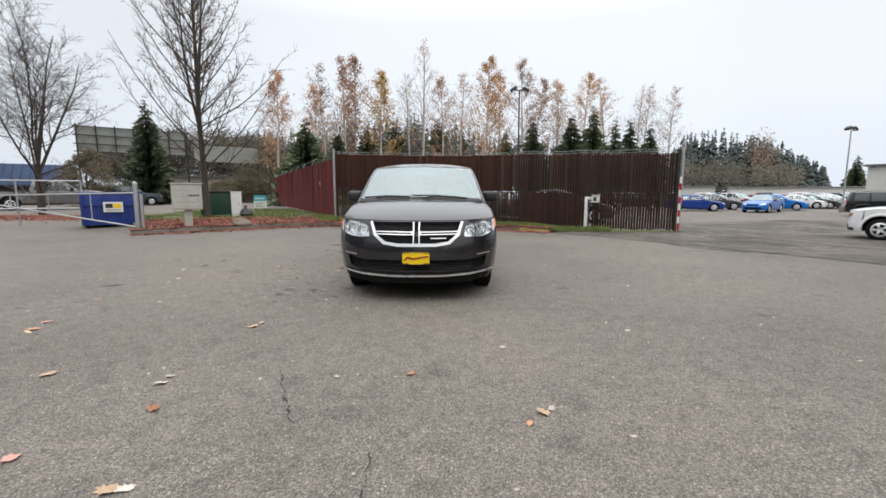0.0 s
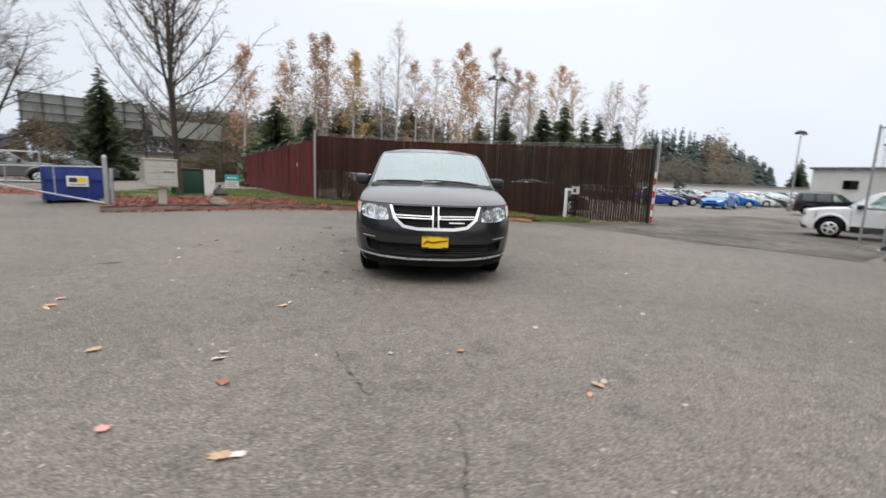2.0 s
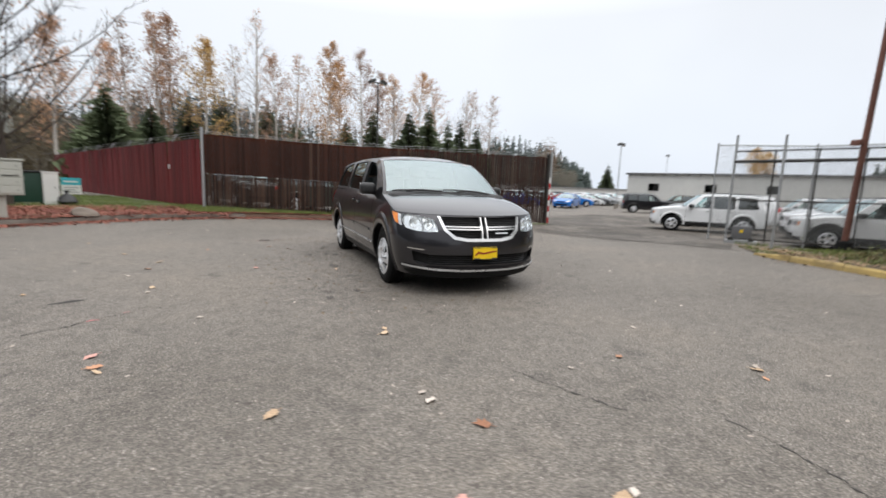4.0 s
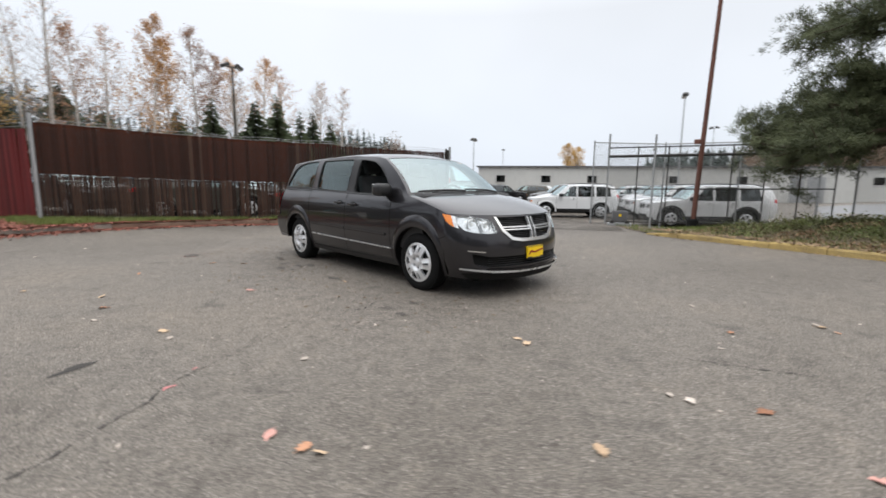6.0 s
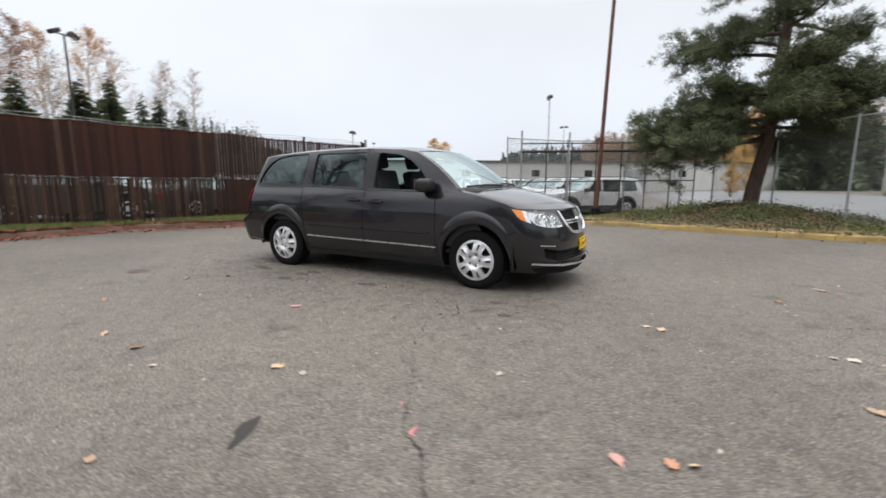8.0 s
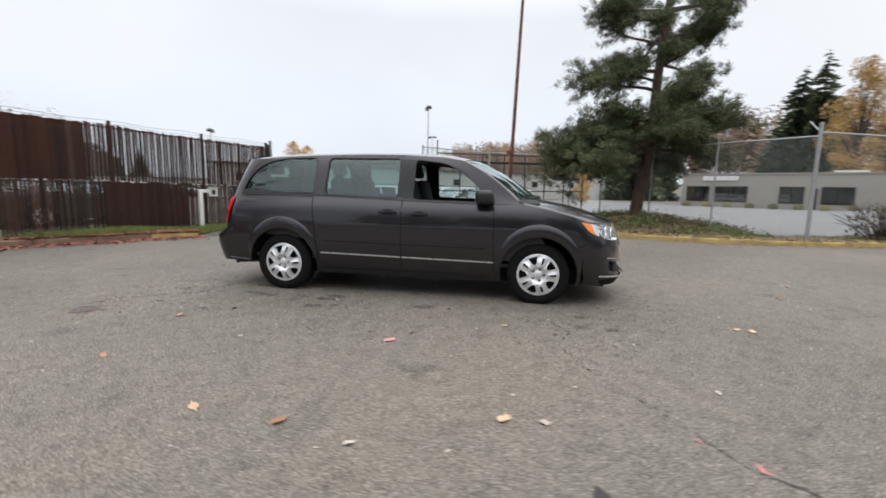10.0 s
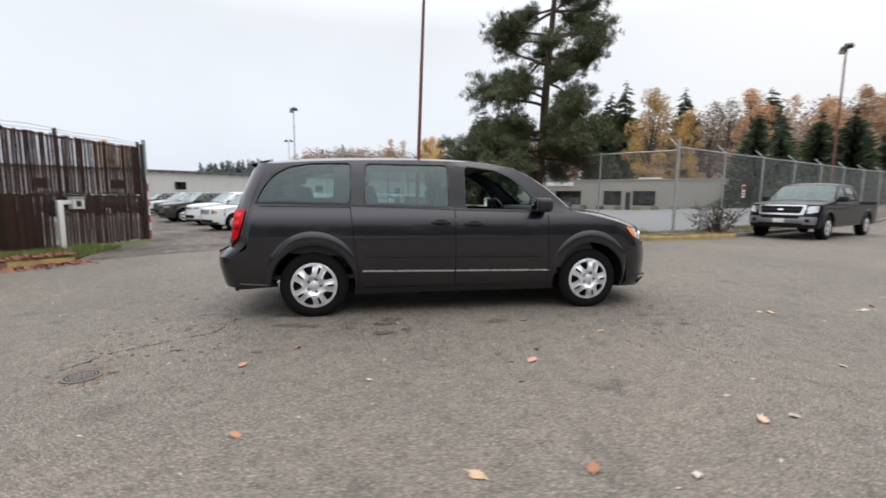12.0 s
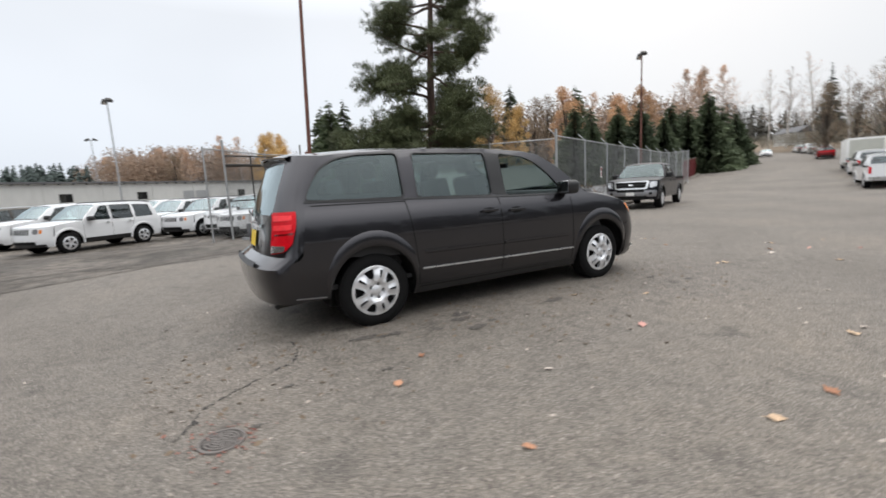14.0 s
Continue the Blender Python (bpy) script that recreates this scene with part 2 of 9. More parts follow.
M = {
    "asphalt": asphalt_mat("asphalt", (0.108, 0.0952, 0.0825), (0.1935, 0.1730, 0.1505), (0.55, 0.55, 0.56)),
    "lot": asphalt_mat("lot_surface", (0.080, 0.069, 0.058), (0.168, 0.148, 0.128), (0.45, 0.45, 0.46), (0.42, 0.40, 0.37)),
    "dirt": mat("wet_dirt", (0.055, 0.047, 0.040), 0.85, col2=(0.105, 0.092, 0.08), var=0.4, scale=1.5, fine=12),
    "damp": asphalt_mat("damp_asphalt", (0.058, 0.052, 0.047), (0.12, 0.108, 0.097), (0.55, 0.55, 0.56)),
    "crack": mat("crack", (0.040, 0.036, 0.033), 0.95, var=0.3),
    "grass": mat("grass", (0.06, 0.11, 0.02), 0.8, col2=(0.16, 0.19, 0.05), var=0.3, spread=0.3),
    "soil": mat("soil", (0.085, 0.062, 0.043), 0.95, col2=(0.15, 0.11, 0.075), var=0.35, scale=1.2, fine=30, bump=0.6),
    "turf": mat("turf", (0.055, 0.085, 0.022), 0.95, col2=(0.12, 0.13, 0.05), var=0.4, scale=1.0, fine=35, bump=0.7),
    "kerb": mat("kerb_concrete", (0.13, 0.115, 0.10), 0.9, col2=(0.23, 0.205, 0.175), var=0.3, scale=2.5, bump=0.4),
    "kerb_yellow": mat("kerb_yellow_paint", (0.25, 0.19, 0.105), 0.85, col2=(0.48, 0.345, 0.12), var=0.3, scale=2.5, bump=0.4),
    "kerb_red": mat("kerb_red_paint", (0.12, 0.055, 0.042), 0.9, col2=(0.20, 0.14, 0.10), var=0.35, scale=2.5, bump=0.4),
    "slat": mat("brown_slat", (0.037, 0.0120, 0.0072), 0.85, col2=(0.060, 0.0205, 0.0125), var=0.45, spec=0.2, scale=1.1, fine=14, spread=0.3, stretch=(4, 4, 0.7)),
    "slat_worn": mat("worn_slat", (0.036, 0.0150, 0.0095), 0.85, col2=(0.080, 0.042, 0.028), var=0.4, spec=0.25, scale=1.1, fine=20, spread=0.5, stretch=(4, 4, 0.7)),
    "redboard": mat("maroon_board", (0.098, 0.013, 0.015), 0.75, col2=(0.135, 0.020, 0.021), var=0.22, spec=0.25, scale=1.2, fine=24, spread=0.5, stretch=(3, 3, 0.5)),
    "galv": mat("galvanised_steel", (0.42, 0.43, 0.44), 0.5, 0.7, var=0.2, scale=6),
    "darksteel": mat("dark_steel", (0.05, 0.048, 0.045), 0.6, 0.5, var=0.35, scale=5),
    "rust": mat("rusted_paint", (0.115, 0.045, 0.033), 0.75, 0.1, col2=(0.17, 0.075, 0.055), var=0.35, scale=3, fine=30, stretch=(1, 1, 0.25)),
    "white": mat("white_paint", (0.74, 0.74, 0.72), 0.55, var=0.1, scale=2),
    "cream": mat("cream_metal", (0.43, 0.43, 0.385), 0.5, var=0.08, scale=3),
    "bluebox": mat("blue_paint", (0.011, 0.034, 0.20), 0.5, var=0.2, scale=2, fine=14),
    "greenbox": mat("green_paint", (0.010, 0.048, 0.030), 0.5, var=0.2, scale=2),
    "bark": mat("bark", (0.030, 0.024, 0.019), 0.95, col2=(0.066, 0.053, 0.042), var=0.35, scale=5, fine=30, bump=0.9, stretch=(2, 2, 0.5)),
    "pinebark": mat("pine_bark", (0.045, 0.030, 0.023), 0.95, col2=(0.095, 0.06, 0.045), var=0.4, scale=6, fine=25, bump=0.9, stretch=(2, 2, 0.6)),
    "birchbark": mat("birch_bark", (0.34, 0.31, 0.28), 0.85, col2=(0.55, 0.52, 0.48), var=0.35, scale=2, fine=9, stretch=(1, 1, 0.6)),
    "twig": mat("twig", (0.19, 0.15, 0.125), 0.9, col2=(0.27, 0.22, 0.19), var=0.25),
    "darktwig": mat("dark_twig", (0.040, 0.032, 0.027), 0.9, col2=(0.080, 0.064, 0.054), var=0.3),
    "needle": mat("needles", (0.034, 0.046, 0.019), 0.8, col2=(0.088, 0.102, 0.044), var=0.3, scale=0.9, fine=7, spread=0.2),
    "fir": mat("fir_needles", (0.056, 0.078, 0.042), 0.85, col2=(0.112, 0.140, 0.073), var=0.3, scale=0.5, fine=4, spread=0.3),
    # both far woods colours are muted and lightened to carry distance haze
    "farrust": mat("hazy_far_autumn", (0.175, 0.126, 0.094), 0.85, col2=(0.28, 0.20, 0.143), var=0.35, scale=0.05, fine=0.4, spread=0.45),
    "farolive": mat("hazy_far_scrub", (0.10, 0.094, 0.076), 0.85, col2=(0.165, 0.15, 0.118), var=0.35, scale=0.05, fine=0.4, spread=0.4),
    "wheel_silver": mat("wheel_silver", (0.80, 0.81, 0.83), 0.24, 0.55, var=0.06, scale=8),
    "trim_silver": mat("dull_trim", (0.26, 0.26, 0.27), 0.35, 0.6, var=0.06, scale=8),
    # fir green lightened towards blue, so distance haze is in the colour
    "farfir": mat("hazy_far_fir", (0.045, 0.064, 0.060), 0.85, col2=(0.078, 0.100, 0.090), var=0.3, scale=0.06, fine=0.5),
    "orange": mat("orange_leaves", (0.42, 0.20, 0.075), 0.75, col2=(0.58, 0.34, 0.14), var=0.3, scale=0.8, fine=9, spread=0.4),
    "rusty": mat("rusty_leaves", (0.36, 0.19, 0.11), 0.75, col2=(0.52, 0.31, 0.18), var=0.3, scale=0.8, fine=9, spread=0.4),
    "yellow": mat("yellow_leaves", (0.42, 0.25, 0.075), 0.75, col2=(0.58, 0.39, 0.15), var=0.3, scale=0.8, fine=9, spread=0.3),
    # leaf colours for far trees, paled and dulled to paint in distance haze
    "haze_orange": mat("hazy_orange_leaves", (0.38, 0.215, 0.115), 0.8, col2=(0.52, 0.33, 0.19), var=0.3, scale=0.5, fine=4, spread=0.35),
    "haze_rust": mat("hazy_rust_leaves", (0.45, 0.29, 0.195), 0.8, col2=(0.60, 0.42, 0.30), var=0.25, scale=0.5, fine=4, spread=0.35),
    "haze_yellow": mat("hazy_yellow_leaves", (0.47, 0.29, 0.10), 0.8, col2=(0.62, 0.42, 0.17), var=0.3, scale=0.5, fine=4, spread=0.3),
    "thicket": mat("thicket_leaves", (0.135, 0.110, 0.066), 0.9, col2=(0.175, 0.142, 0.09), var=0.15, scale=0.4, fine=3, spread=0.1),
    "brush": mat("brush_twigs", (0.15, 0.115, 0.08), 0.9, col2=(0.25, 0.19, 0.13), var=0.3, scale=0.4, fine=4, spread=0.3),
    "weeds": mat("green_weeds", (0.095, 0.13, 0.036), 0.75, col2=(0.19, 0.21, 0.072), var=0.4, scale=1.3, fine=14, spread=0.4),
    "ivy": mat("ivy_leaves", (0.064, 0.070, 0.027), 0.7, col2=(0.17, 0.155, 0.062), var=0.4, scale=1.1, fine=14, spread=0.45),
    "litter": mat("leaf_litter", (0.15, 0.042, 0.032), 0.85, col2=(0.30, 0.115, 0.08), var=0.4, scale=1.5, fine=14),
    "dry_litter": mat("dry_leaf_litter", (0.17, 0.105, 0.06), 0.85, col2=(0.29, 0.20, 0.115), var=0.4, scale=1.5, fine=14),
    "leaf_tan": mat("tan_leaf", (0.46, 0.31, 0.19), 0.8, col2=(0.60, 0.45, 0.31), var=0.25, scale=9, fine=50, spread=0.4),
    "leaf_orange": mat("orange_leaf", (0.32, 0.145, 0.08), 0.8, col2=(0.44, 0.235, 0.14), var=0.25, scale=9, fine=50, spread=0.4),
    "leaf_red": mat("red_leaf", (0.34, 0.15, 0.125), 0.8, col2=(0.50, 0.27, 0.23), var=0.25, scale=9, fine=50, spread=0.4),
    "leaf_pale": mat("pale_leaf", (0.40, 0.34, 0.29), 0.8, col2=(0.58, 0.51, 0.45), var=0.2, scale=9, fine=50, spread=0.3),
    "tyre": mat("tyre_rubber", (0.0085, 0.0085, 0.0088), 0.8, var=0.3, scale=8, fine=60, bump=0.2, spec=0.15),
    "black": mat("black_plastic", (0.014, 0.014, 0.015), 0.45, var=0.2, scale=6),
    "matte": mat("matte_dark", (0.011, 0.011, 0.011), 0.9, var=0.2, scale=6, spec=0.2),
    "chrome": mat("chrome", (0.82, 0.83, 0.84), 0.09, 1.0, var=0.04),
    "silver": mat("silver_cover", (0.60, 0.61, 0.62), 0.28, 0.65, var=0.06, scale=8),
    "seat": mat("seat_cloth", (0.05, 0.05, 0.052), 0.9, var=0.2, scale=4, fine=120, bump=0.3),
    "trim": mat("interior_trim", (0.035, 0.035, 0.037), 0.7, var=0.15, scale=4),
    "redlens": mat("red_lens", (0.58, 0.004, 0.012), 0.3, var=0.25, scale=14, fine=60, coat=0.12, spec=0.12),
    "redlens_bright": mat("bright_red_lens", (0.85, 0.035, 0.045), 0.3, var=0.2, scale=20, fine=60, coat=0.15, spec=0.2),
    "redlens_deep": mat("deep_red_lens", (0.16, 0.004, 0.006), 0.15, var=0.2, scale=14, coat=1.0),
    "amber": mat("amber_lens", (0.85, 0.24, 0.02), 0.15, var=0.15, scale=20, fine=60, coat=1.0),
    "reflector": mat("lamp_reflector", (0.74, 0.75, 0.76), 0.13, 0.9, var=0.35, scale=14, fine=50),
    "bright_trim": mat("bright_trim", (0.80, 0.81, 0.82), 0.18, 0.7, var=0.05, scale=8),
    "plate_yellow": mat("yellow_plate", (0.86, 0.58, 0.01), 0.4, var=0.06, scale=6),
    "print_red": mat("dark_red_print", (0.25, 0.01, 0.01), 0.5, var=0.1),
    "print_dark": mat("dark_print", (0.03, 0.03, 0.035), 0.5, var=0.1),
    "teal": mat("teal_print", (0.05, 0.42, 0.50), 0.5, var=0.1),
    "pink": mat("pink_spray", (0.50, 0.19, 0.19), 0.8, var=0.25, scale=12, fine=70),
    "wall_white": mat("warehouse_wall", (0.56, 0.56, 0.54), 0.8, var=0.12, scale=0.25, fine=2.5, stretch=(1, 1, 0.4)),
    "wall_tan": mat("tan_wall", (0.33, 0.315, 0.28), 0.85, var=0.1, scale=0.3, fine=3),
    "roof_grey": mat("grey_roof", (0.12, 0.12, 0.125), 0.8, var=0.2, scale=0.6),
    "roof_blue": mat("blue_roof", (0.026, 0.046, 0.095), 0.8, spec=0.2, var=0.2, scale=0.8, fine=6),
    "sign_back": mat("sign_back", (0.29, 0.305, 0.285), 0.6, 0.3, var=0.15, scale=0.6, fine=5),
    "pale_lot": mat("pale_concrete", (0.165, 0.168, 0.174), 0.85, col2=(0.215, 0.218, 0.223), var=0.12, scale=0.4, fine=6, bump=0.2),
    "iron": mat("cast_iron", (0.155, 0.14, 0.13), 0.85, 0.1, var=0.3, scale=10, bump=0.4),
    "stone": mat("rock", (0.17, 0.14, 0.115), 0.9, var=0.35, scale=4, bump=0.8),
    "fence_net": mat("wire_galvanised", (0.30, 0.31, 0.31), 0.55, 0.6, var=0.2, scale=6),
    "clearglass": glass_mat("clear_glass", (0.78, 0.88, 0.86)),
    "windshield": glass_mat("windshield_glass", (0.62, 0.76, 0.76), 2.13, 0.01, (0.84, 0.96, 0.98)),
    "privacy": glass_mat("privacy_glass", (0.49, 0.63, 0.62), 1.58, 0.01, (0.82, 0.95, 0.96)),
    "darkglass": glass_mat("dark_glass", (0.10, 0.12, 0.12), 1.6),
    "lens": glass_mat("lamp_lens", (0.93, 0.95, 0.96), 1.45),
}


def paint(name, col, metal=0.0, rough=0.35, coat_ior=1.5):
    if name not in M:
        M[name] = mat(name, col, rough, metal, var=0.05, scale=3, fine=90, coat=1.0, spec=0.05)
        M[name].node_tree.nodes["Principled BSDF"].inputs["Coat IOR"].default_value = coat_ior
    return M[name]


# ---- mesh helpers ----
def finish(me, material, smooth=35):
    me.materials.append(material)
    if smooth:
        me.shade_smooth()
        me.set_sharp_from_angle(angle=radians(smooth))
    return me


def part(name, bm, material, parent=None, label="", m=None, smooth=35):
    """Links a bmesh, a mesh buffer or a ready mesh as one mesh object, under parent if one is given."""
    if isinstance(bm, bpy.types.Mesh):
        me = bm
    else:
        me = bpy.data.meshes.new(name)
        if isinstance(bm, Buf):
            me.from_pydata(bm.v, [], bm.f)
        else:
            bm.to_mesh(me)
            bm.free()
        finish(me, material, smooth)
    ob = new(name, me)
    ob.parent = parent
    if m is not None:
        ob.matrix_local = m
    if label:
        tagged(ob, label)
    return ob


def thing(name, label, category, m=None, group="", kind=""):
    ob = new(name)
    ob.empty_display_size = 0.2
    if m is not None:
        ob.matrix_basis = m
    return tagged(ob, label, category, group, kind)


class Buf:
    """Vertices and faces gathered for one mesh."""

    def __init__(self):
        self.v, self.f = [], []

    def add(self, vs, fs):
        k = len(self.v)
        self.v.extend(tuple(p) for p in vs)
        self.f.extend(tuple(i + k for i in f) for f in fs)

    def tube(self, pts, radii, n=6, cap=False):
        rings = []
        k = len(self.v)
        up = Vector((0.3, 0.2, 0.93))
        for i, p in enumerate(pts):
            p = Vector(p)
            d = (Vector(pts[min(i + 1, len(pts) - 1)]) - Vector(pts[max(i - 1, 0)])).normalized()
            a = d.cross(up if abs(d.dot(up)) < 0.95 else Vector((1, 0, 0))).normalized()
            b = d.cross(a)
            r = radii[i] if isinstance(radii, (list, tuple)) else radii
            for j in range(n):
                w = 2 * math.pi * j / n
                self.v.append(tuple(p + a * (r * math.cos(w)) + b * (r * math.sin(w))))
        for i in range(len(pts) - 1):
            for j in range(n):
                self.f.append((k + i * n + j, k + i * n + (j + 1) % n, k + (i + 1) * n + (j + 1) % n, k + (i + 1) * n + j))
        if cap:
            self.f.append(tuple(k + j for j in reversed(range(n))))
            self.f.append(tuple(k + (len(pts) - 1) * n + j for j in range(n)))
        return self

    def box(self, x0, y0, z0, x1, y1, z1, m=None):
        vs = [Vector((x, y, z)) for z in (z0, z1) for y in (y0, y1) for x in (x0, x1)]
        if m is not None:
            vs = [m @ p for p in vs]
        self.add(vs, [(0, 2, 3, 1), (4, 5, 7, 6), (0, 1, 5, 4), (2, 6, 7, 3), (0, 4, 6, 2), (1, 3, 7, 5)])
        return self

    def lathe(self, profile, n=24, m=None):
        """profile: (radius, height) pairs, turned about z."""
        k = len(self.v)
        for r, h in profile:
            for j in range(n):
                w = 2 * math.pi * j / n
                p = Vector((r * math.cos(w), r * math.sin(w), h))
                self.v.append(tuple(m @ p if m is not None else p))
        for i in range(len(profile) - 1):
            for j in range(n):
                self.f.append((k + i * n + j, k + i * n + (j + 1) % n, k + (i + 1) * n + (j + 1) % n, k + (i + 1) * n + j))
        return self


def rounded_box(x0, y0, z0, x1, y1, z1, r=0.02, seg=2, m=None):
    bm = bmesh.new()
    bmesh.ops.create_cube(bm, size=1)
    for v in bm.verts:
        v.co = Vector(((x0 + x1) / 2 + v.co.x * (x1 - x0), (y0 + y1) / 2 + v.co.y * (y1 - y0), (z0 + z1) / 2 + v.co.z * (z1 - z0)))
    bmesh.ops.bevel(bm, geom=bm.edges[:], offset=r, segments=seg, affect="EDGES", profile=0.6)
    if m is not None:
        bmesh.ops.transform(bm, matrix=m, verts=bm.verts)
    return bm


def smoothstep(a, b, x):
    t = min(1, max(0, (x - a) / (b - a)))
    return t * t * (3 - 2 * t)


def lerp_list(pts, x):
    """The value at x of a curve through (x, value) pairs."""
    if x <= pts[0][0]:
        return pts[0][1]
    for (a, va), (b, vb) in zip(pts, pts[1:]):
        if x <= b:
            return va + (vb - va) * (x - a) / (b - a)
    return pts[-1][1]


def curve_list(pts, x):
    """As lerp_list, but rounded off at the points and never past them."""
    if x <= pts[0][0]:
        return pts[0][1]
    if x >= pts[-1][0]:
        return pts[-1][1]
    d = [(b[1] - a[1]) / (b[0] - a[0]) for a, b in zip(pts, pts[1:])]
    tan = [d[0]] + [0.0 if p * q <= 0 else 2 * p * q / (p + q) for p, q in zip(d, d[1:])] + [d[-1]]
    for i, ((a, va), (b, vb)) in enumerate(zip(pts, pts[1:])):
        if x <= b:
            h = b - a
            t = (x - a) / h
            return va * (1 + 2 * t) * (1 - t) ** 2 + h * tan[i] * t * (1 - t) ** 2 + vb * t * t * (3 - 2 * t) + h * tan[i + 1] * t * t * (t - 1)
    return pts[-1][1]


def inside(poly, x, y):
    c = False
    for (x0, y0), (x1, y1) in zip(poly, poly[1:] + poly[:1]):
        if (y0 > y) != (y1 > y) and x < (x1 - x0) * (y - y0) / (y1 - y0) + x0:
            c = not c
    return c


def rounded(poly, r, seg=4):
    """The polygon with its corners rounded."""
    out = []
    n = len(poly)
    for i in range(n):
        p, a, b = Vector(poly[i]), Vector(poly[i - 1]), Vector(poly[(i + 1) % n])
        da, db = (a - p), (b - p)
        k = min(r, da.length * 0.45, db.length * 0.45)
        s, e = p + da.normalized() * k, p + db.normalized() * k
        for j in range(seg + 1):
            t = j / seg
            q = s * (1 - t) ** 2 + p * 2 * t * (1 - t) + e * t * t
            out.append((q.x, q.y))
    return out


def region(poly, holes=(), step=0.08):
    """Triangles that fill a flat polygon with holes, even in size."""
    from mathutils.geometry import delaunay_2d_cdt
    pts, edges = [], []
    for loop in (poly, *holes):
        k = len(pts)
        for (x0, y0), (x1, y1) in zip(loop, list(loop[1:]) + [loop[0]]):
            c = max(1, int(math.hypot(x1 - x0, y1 - y0) / step + 0.5))
            pts += [(x0 + (x1 - x0) * i / c, y0 + (y1 - y0) * i / c) for i in range(c)]
        edges += [(k + i, k + (i + 1) % (len(pts) - k)) for i in range(len(pts) - k)]
    rim = np.array(pts)
    lo, hi = rim.min(0), rim.max(0)
    for gx in np.arange(lo[0] + step / 2, hi[0], step):
        for gy in np.arange(lo[1] + step / 2, hi[1], step):
            if np.min((rim[:, 0] - gx) ** 2 + (rim[:, 1] - gy) ** 2) > (0.55 * step) ** 2 and inside(poly, gx, gy) and not any(inside(h, gx, gy) for h in holes):
                pts.append((gx, gy))
    v, _, f, _, _, _ = delaunay_2d_cdt([Vector(p) for p in pts], edges, [], 0, 1e-6)
    keep = []
    for t in f:
        x, y = sum(v[i].x for i in t) / 3, sum(v[i].y for i in t) / 3
        if inside(poly, x, y) and not any(inside(h, x, y) for h in holes):
            keep.append(t)
    return [(p.x, p.y) for p in v], keep


def sheet(poly, fn, holes=(), step=0.08, flip=False):
    """The region carried onto a surface by fn(a, b)."""
    v, f = region(list(poly), [list(h) for h in holes], step)
    b = Buf()
    b.v = [tuple(fn(*p)) for p in v]
    b.f = [tuple(reversed(t)) if flip else tuple(t) for t in f]
    return b


def band(loop, fn, inner, step=0.06):
    """A wall along a closed loop, from fn to inner."""
    pts = []
    for (x0, y0), (x1, y1) in zip(loop, list(loop[1:]) + [loop[0]]):
        c = max(1, int(math.hypot(x1 - x0, y1 - y0) / step + 0.5))
        pts += [(x0 + (x1 - x0) * i / c, y0 + (y1 - y0) * i / c) for i in range(c)]
    n = len(pts)
    b = Buf()
    b.v = [tuple(fn(*p)) for p in pts] + [tuple(inner(*p)) for p in pts]
    b.f = [(i, (i + 1) % n, n + (i + 1) % n, n + i) for i in range(n)]
    return b


# ---- vehicles ----
class Shape:
    """The skin of a vehicle: u runs back from the nose, v to the side, z up."""

    def __init__(self, s):
        self.s = s

    def w(self, z):
        return curve_list(self.s["w"], z)

    def front(self, z):
        return lerp_list(self.s["F"], z)

    def rear(self, z):
        return lerp_list(self.s["R"], z)

    def half(self, u, z):
        """Half the width at u and z."""
        s, w = self.s, self.w(z)
        a = (self.front(z) + s["D"] - u) / s["D"]
        b = (u - self.rear(z) + s["Dr"]) / s["Dr"]
        if a > 0:
            return w * max(0, 1 - min(1, a) ** s["n"]) ** (1 / s["n"])
        if b > 0:
            return w * max(0, 1 - min(1, b) ** s["nr"]) ** (1 / s["nr"])
        return w

    def side(self, sign, off=0.0):
        return lambda u, z: Vector((sign * (self.half(u, z) + off), u, z))

    def nose(self, off=0.0):
        """From (v, z) on the front."""
        s = self.s

        def fn(v, z):
            k = min(0.9999, abs(v) / self.w(z))
            return Vector((v, self.front(z) + s["D"] * (1 - (1 - k ** s["n"]) ** (1 / s["n"])) - off, z))
        return fn

    def nose_q(self, off=0.0):
        s = self.s

        def fn(q, z):
            t = min(1, abs(q)) * math.pi / 2
            v = self.w(z) * math.sin(t) ** (2 / s["n"])
            u = self.front(z) + s["D"] * (1 - max(0, math.cos(t)) ** (2 / s["n"]))
            return Vector((math.copysign(v + off * math.sin(t), q), u - off * math.cos(t), z))
        return fn

    def q_of(self, v, z):
        return math.copysign(math.asin(min(1, abs(v) / self.w(z)) ** (self.s["n"] / 2)) * 2 / math.pi, v)

    def tail(self, off=0.0):
        s = self.s

        def fn(v, z):
            k = min(0.9999, abs(v) / self.w(z))
            return Vector((v, self.rear(z) - s["Dr"] * (1 - (1 - k ** s["nr"]) ** (1 / s["nr"])) + off, z))
        return fn

    def tail_q(self, off=0.0):
        s = self.s

        def fn(q, z):
            t = min(1, abs(q)) * math.pi / 2
            v = self.w(z) * math.sin(t) ** (2 / s["nr"])
            u = self.rear(z) - s["Dr"] * (1 - max(0, math.cos(t)) ** (2 / s["nr"]))
            return Vector((math.copysign(v + off * math.sin(t), q), u + off * math.cos(t), z))
        return fn

    def rq_of(self, v, z):
        return math.copysign(math.asin(min(1, abs(v) / self.w(z)) ** (self.s["nr"] / 2)) * 2 / math.pi, v)


